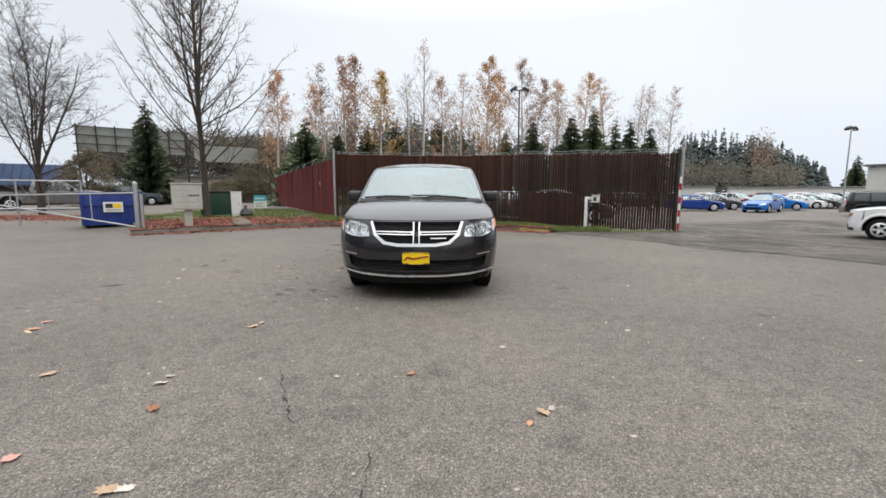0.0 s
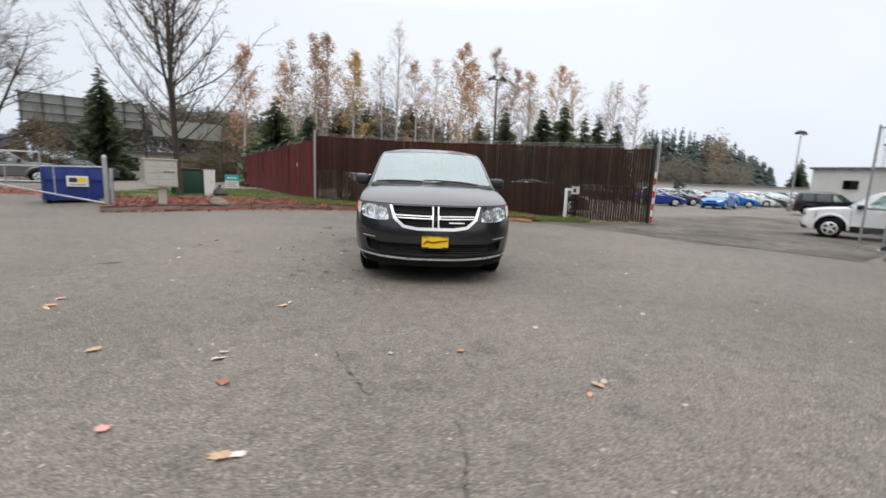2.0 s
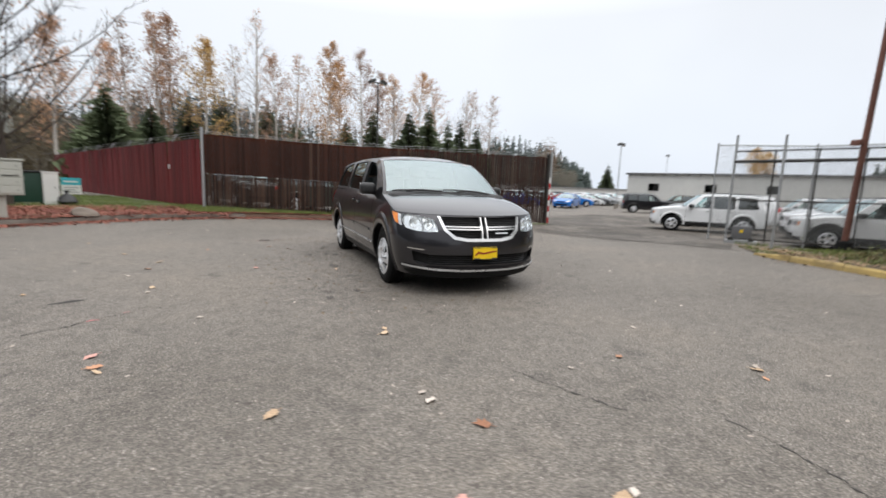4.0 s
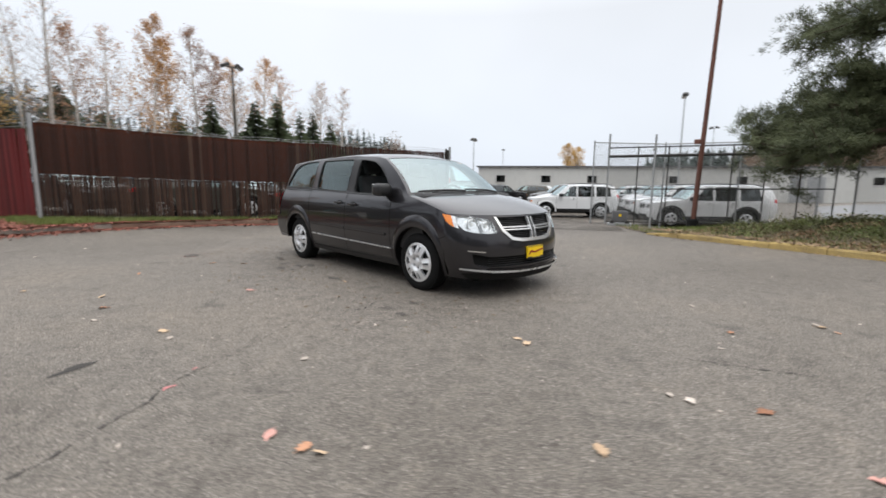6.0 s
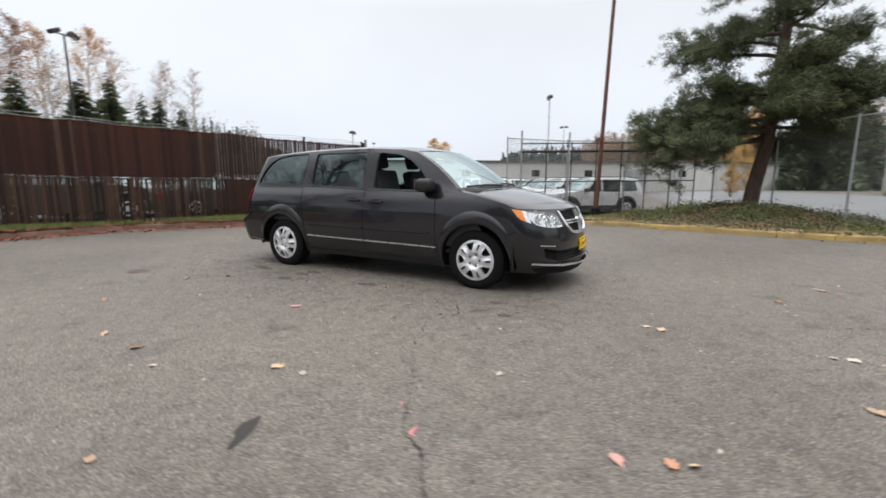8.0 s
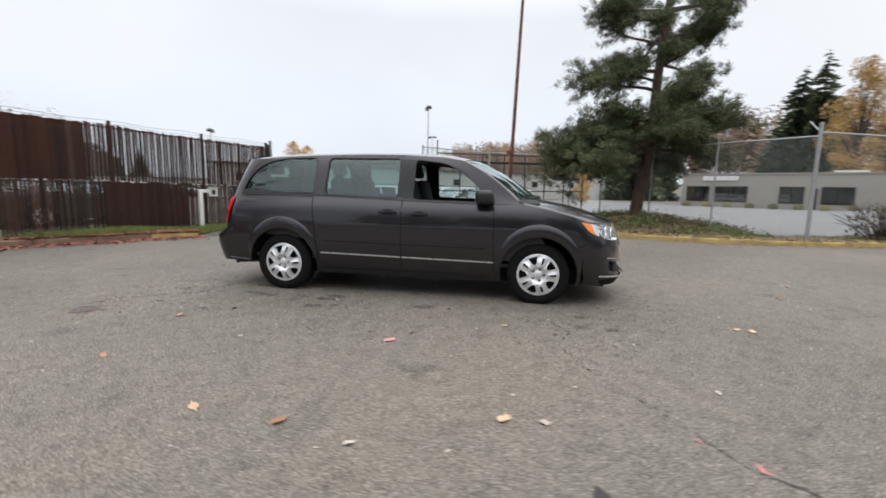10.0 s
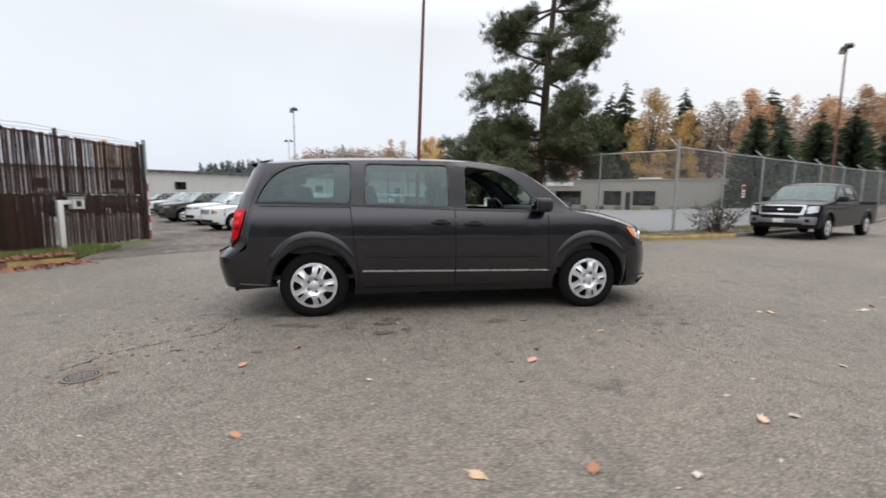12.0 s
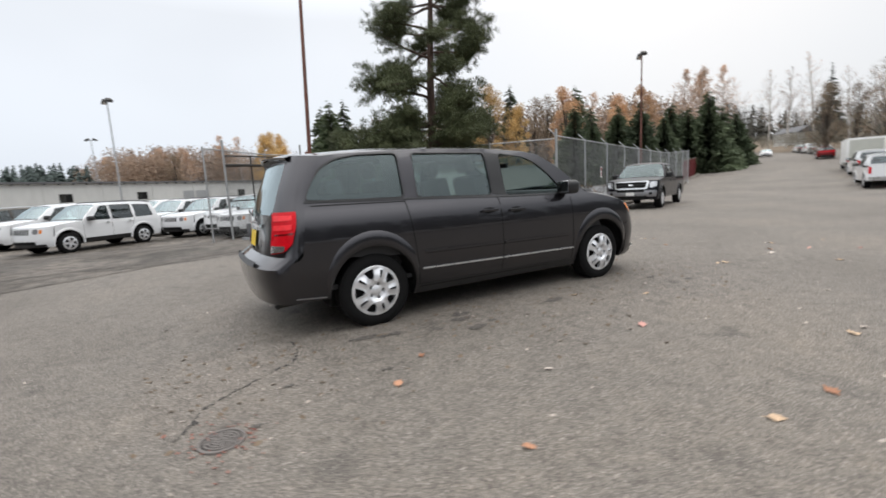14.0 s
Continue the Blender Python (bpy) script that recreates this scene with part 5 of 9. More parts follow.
_, poly_n = verge("verge_north", line_n, [(4.6, 14.95), (6.2, 14.85), (7.75, 15.1), (7.8, 15.5), (-4.2, 18.3), (-4.6, 19.0), (-9.2, 27.0), (-14.0, 27.0), (-12.6, 18.0), (-9.6, 14.2)], M["turf"], "thin grass verge with fallen leaves", step=0.6)
_, poly_e = verge("verge_east", line_e, [(20.0, -28.5), (7.9, -0.9), (9.0, 0.9), (12.9, 3.7), (11.6, 7.0), (10.6, 9.9), (8.6, 8.4)], M["soil"], "bare soil verge with ivy and fallen leaves", step=0.6)

APRON = [(2.7, 14.95), (3.5, 14.3), (4.15, 13.7), (4.95, 12.45), (6.2, 10.7), (7.9, 8.15), (9.9, 9.4), (14.0, 9.2), (24.0, 12.0), (27.0, 22.0), (20.0, 26.0), (9.5, 22.0), (7.9, 15.45), (6.2, 15.0), (4.6, 15.1)]
tagged(part("lot_surface", sheet(APRON, lambda x, y: Vector((x, y, ground_z(x, y) + 0.007)), (), 0.55), M["lot"]), "worn dirty brown-grey asphalt of the vehicle lot", "ground", kind="structure")

PALE_LOT = [(13.2, 3.2), (10.9, 1.6), (9.0, 0.6), (7.6, -1.6), (19.4, -29.2), (33.2, -28.2), (46.2, -10.8), (68.0, -3.0), (44.0, 7.5), (20.0, 4.8)]
tagged(part("office_lot", sheet(PALE_LOT, lambda x, y: Vector((x, y, ground_z(x, y) + 0.02)), (), 2.5), M["pale_lot"]), "pale grey concrete parking area behind the chain-link fence", "ground", kind="structure")

BANK = [(10.0, -99.0), (30.0, -100.0), (42.0, -104.0), (52.0, -112.0), (110.0, -112.0), (110.0, -200.0), (0.0, -200.0)]
tagged(part("bank", sheet(BANK, lambda x, y: Vector((x, y, ground_z(x, y) + 0.12)), (), 6.0), M["brush"]), "brown grassy bank beyond the rising road", "bank", kind="structure")


# ---- the minivan ----
LAMP = [(0.545, 0.745), (0.565, 0.85), (0.60, 0.888), (0.72, 0.912), (0.83, 0.93), (0.885, 0.925), (0.895, 0.84), (0.865, 0.775), (0.78, 0.748), (0.66, 0.738)]
GRILLE = [(-0.53, 0.912), (0.53, 0.912), (0.48, 0.765), (0.375, 0.675), (0.22, 0.650), (-0.22, 0.650), (-0.375, 0.675), (-0.48, 0.765)]
INTAKE = [(-0.82, 0.525), (-0.64, 0.482), (0.64, 0.482), (0.82, 0.525), (0.79, 0.405), (0.64, 0.37), (-0.64, 0.37), (-0.79, 0.405)]
VAN["nose_holes"] = [(GRILLE, 0.02), (INTAKE, 0.02), (LAMP, 0.02), ([(-a, b) for a, b in LAMP], 0.02)]
VAN["nose_bits"] = [("fog_trim", [(0.70, 0.545), (0.86, 0.56), (0.86, 0.548), (0.70, 0.532)], 0.004, 0.008, "chrome"),
                    ("=lower_lip", [(-0.90, 0.362), (-0.62, 0.335), (-0.3, 0.322), (0.3, 0.322), (0.62, 0.335), (0.90, 0.362), (0.90, 0.342), (0.62, 0.312), (0.3, 0.299), (-0.3, 0.299), (-0.62, 0.312), (-0.90, 0.342)], 0.006, 0.028, "silver"),
                    ("=lower_air_dam", [(-0.88, 0.30), (0.88, 0.30), (0.80, 0.235), (0.5, 0.215), (-0.5, 0.215), (-0.80, 0.235)], 0.02, 0.006, "matte")]
van, van_shape = vehicle(VAN, Matrix.Translation((-0.38, 5.57, 0)), "dark grey metallic minivan with silver wheel covers and open front window", "minivan", fine=0.045)


def plaque(name, pts, fn, out, depth, material, parent, r=0.0, step=0.05, label=""):
    """A piece with thickness that follows the skin; fn(off) gives the surface at that height."""
    p = rounded(pts, r) if r else pts
    b = sheet(p, fn(out), (), step)
    c = band(p, fn(out), fn(out - depth), step)
    b.add(c.v, c.f)
    return part(name, b, material, parent, label)


nose, tail = van_shape.nose, van_shape.tail
grille = part("grille", sheet([(a * 1.04, 0.77 + (b - 0.77) * 1.04) for a, b in GRILLE], nose(-0.055), (), 0.08), M["matte"], van, "black grille with chrome crossbars")
lip = band(rounded(GRILLE, 0.02), nose(0.0), nose(-0.055), 0.06)
part("grille_surround", lip, M["chrome"], grille)
for k in range(12):
    z = 0.668 + 0.02 * k
    w = lerp_list([(0.65, 0.24), (0.67, 0.37), (0.755, 0.47), (0.89, 0.515)], z) - 0.01
    part("mesh_bar", Buf().tube([nose(-0.035)(-w + 2 * w * i / 12, z) for i in range(13)], 0.0035, 5), M["black"], grille)
ring_o = [(-0.542, 0.918), (-0.512, 0.918), (-0.460, 0.774), (-0.360, 0.694), (-0.215, 0.672), (0.215, 0.672), (0.360, 0.694), (0.460, 0.774), (0.512, 0.918), (0.542, 0.918), (0.492, 0.762), (0.382, 0.664), (0.22, 0.638), (-0.22, 0.638), (-0.382, 0.664), (-0.492, 0.762)]
plaque("chrome_frame", ring_o, nose, 0.014, 0.03, M["bright_trim"], grille)
for sgn in (-1, 1):
    for z in (0.806, 0.778):
        plaque("chrome_crossbar", [(sgn * 0.045, z), (sgn * 0.475, z + 0.004), (sgn * 0.472, z - 0.006), (sgn * 0.045, z - 0.011)], nose, 0.008, 0.03, M["bright_trim"], grille)
    plaque("chrome_upright", [(sgn * 0.024, 0.912), (sgn * 0.042, 0.912), (sgn * 0.038, 0.82), (sgn * 0.056, 0.80), (sgn * 0.056, 0.775), (sgn * 0.038, 0.76), (sgn * 0.042, 0.66), (sgn * 0.026, 0.66), (sgn * 0.024, 0.76), (sgn * 0.024, 0.81)], nose, 0.012, 0.03, M["bright_trim"], grille)
plaque("badge_bar", [(0.16, 0.735), (0.34, 0.735), (0.34, 0.722), (0.16, 0.722)], nose, -0.02, 0.01, M["chrome"], grille)
part("emblem", sheet([(-0.016, 0.80), (0.016, 0.80), (0.013, 0.76), (0.0, 0.75), (-0.013, 0.76)], nose(0.008), (), 0.03), M["darksteel"], grille)
part("lower_intake", sheet([(a * 1.03, 0.44 + (b - 0.44) * 1.05) for a, b in INTAKE], nose(-0.06), (), 0.08), M["matte"], van, "black lower air intake")
part("intake_edge", band(rounded(INTAKE, 0.02), nose(0.0), nose(-0.06), 0.06), M["black"], van)
for k in range(5):
    z = 0.385 + 0.024 * k
    part("intake_bar", Buf().tube([nose(-0.03)(-0.64 + 1.28 * i / 14, z) for i in range(15)], 0.005, 5), M["black"], van)
for sgn in (-1, 1):
    pts = [(sgn * a, b) for a, b in LAMP]
    lampp = part("headlight", sheet(rounded(pts, 0.02), nose(0.003), (), 0.05), M["lens"], van, "clear headlight with chrome bowls")
    part("reflector", sheet([(sgn * (0.71 + (a - 0.71) * 1.02), 0.83 + (b - 0.83) * 1.03) for a, b in LAMP], nose(-0.05), (), 0.05), M["reflector"], lampp)
    part("bezel", band(rounded(pts, 0.02), nose(0.002), nose(-0.05), 0.05), M["reflector"], lampp)
    for v, z, r in ((0.635, 0.815, 0.058), (0.765, 0.835, 0.062)):
        c = nose(-0.035)(sgn * v, z)
        m = Matrix.Translation(c) @ pose(0, 0, 0, 90, 0, sgn * 18)
        part("lamp_bowl", Buf().lathe([(r, 0.012), (r * 0.97, 0.016), (r * 0.80, -0.012), (r * 0.35, -0.026), (0.0, -0.03)], 20, m), M["chrome"], lampp)
        part("bulb", Buf().lathe([(0.02, -0.02), (0.02, 0.0), (0.012, 0.012), (0.0, 0.015)], 12, m), M["white"], lampp)
        part("bowl_rim", Buf().lathe([(r * 1.02, 0.010), (r * 1.10, 0.006)], 20, m), M["trim_silver"], lampp)
    part("inner_divider", Buf().tube([nose(-0.02)(sgn * 0.70, 0.745), nose(-0.012)(sgn * 0.705, 0.83), nose(-0.02)(sgn * 0.70, 0.905)], 0.007, 6), M["trim_silver"], lampp)
    q0 = abs(van_shape.q_of(0.893, 0.86))
    q1 = q0 + (1 - q0) * 0.62
    qm = q0 + (q1 - q0) * 0.30
    wrap = [(sgn * q0, 0.795), (sgn * q0, 0.922), (sgn * qm, 0.932), (sgn * qm, 0.812)]
    part("lamp_wrap", sheet(wrap, van_shape.nose_q(0.006), (), 0.02), M["reflector"], lampp)
    mark = [(sgn * qm, 0.812), (sgn * qm, 0.932), (sgn * q1, 0.946), (sgn * (q0 + (q1 - q0) * 0.80), 0.865), (sgn * (q0 + (q1 - q0) * 0.62), 0.835)]
    part("side_marker", sheet(mark, van_shape.nose_q(0.007), (), 0.02), M["amber"], lampp, "amber side marker lens")
    # rubbing strips
    fn = lambda off, g=sgn: van_shape.side(g, off)
    plaque("side_moulding", [(1.70, 0.645), (2.67, 0.657), (2.67, 0.632), (1.70, 0.622)], fn, 0.016, 0.016, VAN["paint"], van, 0.008)
    plaque("side_moulding", [(2.695, 0.657), (3.65, 0.667), (3.65, 0.642), (2.695, 0.632)], fn, 0.016, 0.016, VAN["paint"], van, 0.008)
    # thin dark line that paints the mouldings' shadow on the doors
    plaque("moulding_gap", [(1.70, 0.621), (2.67, 0.631), (3.65, 0.641), (3.65, 0.634), (2.67, 0.624), (1.70, 0.614)], fn, 0.003, 0.003, M["matte"], van)
    frit = rounded(VAN["panes"][2], 0.05)
    clear = rounded([(3.97, 1.245), (3.97, 1.585), (4.20, 1.575), (4.37, 1.54), (4.50, 1.47), (4.585, 1.37), (4.64, 1.25)], 0.06)
    part("glass_border", sheet(frit, van_shape.side(sgn, -0.021), [clear], 0.06), M["matte"], van, "black printed border of the rear side window")
    plaque("chrome_strip", [(1.60, 0.468), (2.672, 0.482), (2.672, 0.467), (1.60, 0.454)], fn, 0.014, 0.014, M["silver"], van, 0.006)
    plaque("chrome_strip", [(2.69, 0.482), (3.68, 0.497), (3.68, 0.482), (2.69, 0.467)], fn, 0.014, 0.014, M["silver"], van, 0.006)
    plaque("sill", [(1.58, 0.315), (3.72, 0.325), (3.72, 0.232), (1.58, 0.232)], fn, 0.004, 0.03, M["black"], van, 0.01)
    plaque("pillar_trim", [(2.575, 1.155), (2.565, 1.612), (2.73, 1.622), (2.73, 1.17)], fn, 0.004, 0.004, M["black"], van, 0.01)
    plaque("pillar_trim", [(3.665, 1.195), (3.645, 1.62), (3.785, 1.62), (3.785, 1.2)], fn, 0.003, 0.004, VAN["paint"], van, 0.01)
    plaque("belt_trim", [(1.66, 1.128), (2.66, 1.150), (3.70, 1.185), (4.75, 1.210), (4.75, 1.194), (3.70, 1.170), (2.66, 1.134), (1.66, 1.112)], fn, 0.008, 0.008, M["black"], van)
    plaque("bumper_strip", [(4.64, 0.362), (4.90, 0.384), (4.90, 0.374), (4.64, 0.350)], fn, 0.006, 0.006, M["trim_silver"], van)
    mir = van_shape.half(1.74, 1.185)
    part("window_sail", sheet([(1.42, 1.12), (1.64, 1.115), (1.66, 1.14), (1.75, 1.235), (1.58, 1.255)], van_shape.side(sgn, 0.005), (), 0.06), VAN["paint"], van)
    # wipers
a = 1.99 - 1.32


def on_screen(k, q, off):
    u, z = 1.32 + a * k, 1.13 + 0.475 * k + 0.045 * math.sin(math.pi * k)
    w = van_shape.half(max(u, van_shape.front(z) + 0.54), z)
    return Vector((q * w, u - 0.24 * (1 - 0.55 * k) * (1 - q * q), z + 0.03 * (1 - q * q))) + Vector((0, -0.55, 0.83)) * off


for q0, q1, k0, k1 in ((-0.88, -0.16, 0.035, 0.012), (-0.14, 0.70, 0.045, 0.004)):
    w = Buf().tube([on_screen(k0 + (k1 - k0) * i / 8 + 0.012 * math.sin(math.pi * i / 8), q0 + (q1 - q0) * i / 8, 0.03) for i in range(9)], [0.011] * 4 + [0.014] * 5, 6)
    w.tube([on_screen(0.01, q0 + 0.1, 0.0), on_screen((k0 + k1) / 2 + 0.01, (q0 + q1) / 2, 0.04)], 0.010, 6)
    part("wiper", w, M["black"], van)
st = Buf()
st.add([on_screen(k, q, 0.007) for k, q in ((0.90, 0.70), (0.90, 0.86), (0.945, 0.86), (0.945, 0.70))], [(0, 1, 2, 3)])
part("sticker", st, M["white"], van)
part("inner_mirror", rounded_box(-0.12, 1.90, 1.48, 0.12, 1.94, 1.54, 0.015), M["black"], van)
plate = plaque("front_plate", [(-0.155, 0.435), (0.15, 0.435), (0.15, 0.575), (-0.155, 0.575)], nose, 0.025, 0.02, M["plate_yellow"], van, 0.01, 0.06, "yellow dealer plate with red script bars")
plaque("script_bar", [(-0.145, 0.485), (-0.10, 0.530), (-0.03, 0.512), (0.06, 0.528), (0.14, 0.536), (0.14, 0.522), (0.06, 0.510), (-0.03, 0.494), (-0.10, 0.506), (-0.13, 0.478)], nose, 0.029, 0.003, M["print_red"], plate)
plaque("plate_edge", [(-0.155, 0.575), (0.15, 0.575), (0.15, 0.566), (0.08, 0.566), (0.08, 0.571), (-0.08, 0.571), (-0.08, 0.566), (-0.155, 0.566)], nose, 0.029, 0.003, M["print_dark"], plate)
plaque("plate_edge", [(-0.155, 0.452), (-0.08, 0.452), (-0.08, 0.442), (0.08, 0.442), (0.08, 0.452), (0.15, 0.452), (0.15, 0.435), (-0.155, 0.435)], nose, 0.029, 0.003, M["print_dark"], plate)
# tail: spoiler, wiper, step
sp = Buf()
for i in range(15):
    q = -1 + i / 7
    x = 0.60 * q
    y1 = 4.915 - 0.09 * q * q
    z = 1.648 - 0.03 * q * q
    sp.v += [(x, 4.70 - 0.03 * q * q, z + 0.025), (x, y1, z - 0.015), (x, y1 - 0.01, z - 0.032), (x, 4.80, z - 0.05)]
for i in range(14):
    for j in range(3):
        sp.f.append((4 * i + j, 4 * i + 4 + j, 4 * i + 5 + j, 4 * i + 1 + j))
part("spoiler", sp, VAN["paint"], van, "roof spoiler over the rear window")
un = Buf()
for i in range(15):
    q = -1 + i / 7
    un.v += [(0.58 * q, 4.895 - 0.09 * q * q, 1.602 - 0.035 * q * q), (0.58 * q, 4.82, 1.560 - 0.035 * q * q)]
un.f = [(2 * i, 2 * i + 2, 2 * i + 3, 2 * i + 1) for i in range(14)]
part("spoiler_underside", un, M["black"], van)
w = Buf().tube([tail(0.03)(-0.02, 1.095), tail(0.035)(0.20, 1.12), tail(0.03)(0.44, 1.135)], 0.010, 6)
part("rear_wiper", w, M["black"], van)
part("exhaust", Buf().tube([(-0.62, 4.6, 0.30), (-0.62, 5.0, 0.28), (-0.62, 5.03, 0.26)], 0.026, 10), M["darksteel"], van)


# ---- fences ----
def slat_fence():
    a, b = Vector((-4.35, 18.1, 0)), Vector((7.68, 15.38, 0))
    d = (b - a).normalized()
    nrm = Vector((-d.y, d.x, 0))
    ln = (b - a).length
    root = thing("slat_fence", "tall dark brown slatted wire fence with gaps showing cars behind", "fence")
    turn = Matrix.Rotation(math.atan2(d.y, d.x), 4, "Z")
    rng = random.Random(5)
    meshes = {}
    pitch, fine_pitch = 0.0855, 0.060
    upper = [((k + 0.5) * pitch, 1) for k in range(int(ln / pitch))]
    lower = [((k + 0.5) * fine_pitch, 0) for k in range(int(6.8 / fine_pitch))] + [(s, 0) for s, _ in upper if s > 6.8]
    for i, (s, row) in enumerate(upper + lower):
        p = a + d * s
        z0 = ground_z(p.x, p.y) + 0.02 + 0.05 * smoothstep(4.2, 2.6, p.x)
        end = s > 6.8
        solid_low = 7.2 < s < 9.2
        dense = (row == 1 and not end) or (row == 0 and solid_low)
        open_top = row == 1 and end
        w = 0.104 if dense else (0.068 if open_top else (0.070 if end else 0.051))
        h = (2.5 - 1.22) if row else 1.24
        worn = (row == 1 and rng.random() < 0.035) or not (dense or row or end)
        key = (row, dense, end, worn, rng.randrange(3))
        if key not in meshes:
            hh = h + (rng.uniform(-0.02, 0.035) if end else rng.uniform(-0.008, 0.008))
            bf = Buf()
            k = 5
            for j in range(k + 1):
                z = hh * j / k
                y = rng.uniform(-0.002, 0.002)
                bf.v += [(-w / 2, y + 0.007, z), (0, y - 0.004, z), (w / 2, y + 0.007, z), (0, y + 0.011, z)]
            for j in range(k):
                for q in range(4):
                    bf.f.append((4 * j + q, 4 * j + (q + 1) % 4, 4 * j + 4 + (q + 1) % 4, 4 * j + 4 + q))
            bf.f += [(3, 2, 1, 0), (4 * k, 4 * k + 1, 4 * k + 2, 4 * k + 3)]
            meshes[key] = finish(buf_mesh("slat", bf), M["slat_worn" if worn else "slat"])
        if row == 0 and not solid_low and rng.random() < 0.05:
            continue
        z = z0 + (1.25 + rng.uniform(-0.006, 0.006) if row else rng.uniform(-0.02, 0.03))
        aside = (0.006 if i % 2 else -0.006) if dense else rng.uniform(-0.01, 0.01)
        part("slat", meshes[key], None, root, m=Matrix.Translation(Vector((p.x, p.y, z)) + nrm * (aside + 0.03 * row)) @ turn @ pose(0, 0, 0, rng.gauss(0, 0.25), rng.gauss(0, 0.25), rng.gauss(0, 6 if open_top else 1.5)))
    for k in range(4):
        nb = Buf()
        p, q = a + d * (ln * k / 4), a + d * (ln * (k + 1) / 4)
        net(nb, p - nrm * 0.03, q - nrm * 0.03, (ground_z(p.x, p.y) + 0.05, ground_z(q.x, q.y) + 0.05), 2.46, 0.06, 0.0034 if k > 1 else 0.0022)
        part("wire_mesh", nb, M["darksteel"], root, smooth=0)
    for k in range(6):
        p = a + d * (ln * k / 5)
        z = ground_z(p.x, p.y)
        part("post", Buf().tube([p + nrm * 0.09 + Vector((0, 0, z - 0.1)), p + nrm * 0.09 + Vector((0, 0, z + 2.72))], 0.04, 10, True), M["darksteel"], root)
    for h in (1.2, 2.5):
        part("rail", Buf().tube([a + nrm * 0.06 + Vector((0, 0, ground_z(a.x, a.y) + h)), b + nrm * 0.06 + Vector((0, 0, ground_z(b.x, b.y) + h))], 0.022, 8), M["darksteel"], root)
    for k in range(3):
        wire = []
        for i in range(25):
            t = i / 24
            p = a.lerp(b, t)
            wire.append(p + nrm * 0.05 + Vector((0, 0, ground_z(p.x, p.y) + 2.56 + 0.07 * k + 0.02 * math.sin(i * 1.7 + k))))
        part("barbed_wire", Buf().tube(wire, 0.006, 4), M["galv"], root, "thin grey barbed wire")
    c = a + Vector((-0.02, -0.10, 0))
    part("corner_post", Buf().tube([c + Vector((0, 0, 0.1)), c + Vector((0, 0, 2.95))], 0.045, 12, True), M["galv"], root, "galvanised corner post")
    return root


def end_post():
    p = Vector((7.80, 15.36, -0.06))
    root = thing("gate_post", "tall steel gate post with red and white reflective stripes", "post", Matrix.Translation(p))
    part("tube", Buf().tube([(0, 0, -0.1), (0, 0, 2.85)], 0.05, 12, True), M["galv"], root)
    part("strip", Buf().box(-0.16, -0.03, 0.05, -0.09, 0.03, 2.72), M["darksteel"], root)
    for k in range(8):
        part("reflector_stripe", Buf().box(-0.085, -0.062, 0.10 + 0.22 * k, -0.015, -0.054, 0.32 + 0.22 * k), M["white"] if k % 2 else paint("stripe_red", (0.5, 0.02, 0.02)), root)


end_post()


def maroon_fence():
    a, b = Vector((-4.45, 18.25, 0)), Vector((-15.8, 41.2, 0))
    d = (b - a).normalized()
    ln = (b - a).length
    root = thing("board_fence", "maroon painted board fence with barbed wire on slanted arms", "fence")
    turn = Matrix.Rotation(math.atan2(d.y, d.x), 4, "Z")
    rng = random.Random(9)
    meshes = []
    for k in range(4):
        h = 2.32 + rng.uniform(-0.02, 0.02)
        meshes.append(finish(buf_mesh("board", Buf().box(-0.0715, -0.012, 0.0, 0.0715, 0.012, h)), M["redboard"], 0))
    n = int(ln / 0.147)
    for i in range(n):
        p = a + d * ((i + 0.5) * 0.147)
        part("board", meshes[rng.randrange(4)], None, root, m=Matrix.Translation((p.x, p.y, ground_z(p.x, p.y) + 0.12 + rng.uniform(-0.01, 0.01))) @ turn @ pose(0, 0, 0, rng.gauss(0, 0.4), 0, rng.gauss(0, 1.2)))
    back = Vector((-d.y, d.x, 0)) * -0.06
    for k in range(10):
        p = a + d * (ln * k / 9) + back
        z = ground_z(p.x, p.y)
        part("post", Buf().tube([p + Vector((0, 0, z)), p + Vector((0, 0, z + 2.4)), p + Vector((0.22, -0.1, z + 2.72))], 0.03, 8), M["galv"], root)
    for k in range(3):
        f = 0.3 + 0.33 * k
        part("barbed_wire", Buf().tube([a + Vector((0.22 * f, -0.1 * f, ground_z(a.x, a.y) + 2.42 + 0.3 * f)), b + Vector((0.22 * f, -0.1 * f, ground_z(b.x, b.y) + 2.42 + 0.3 * f))], 0.006, 4), M["galv"], root)
    part("notice", Buf().box(-0.06, -0.02, 1.45, 0.06, -0.014, 1.62, Matrix.Translation((a + d * 3.0 + Vector((0.02, -0.01, 0.15)))) @ turn @ pose(0, 0, 0, 0, 0, 180)), M["white"], root)


maroon_fence()


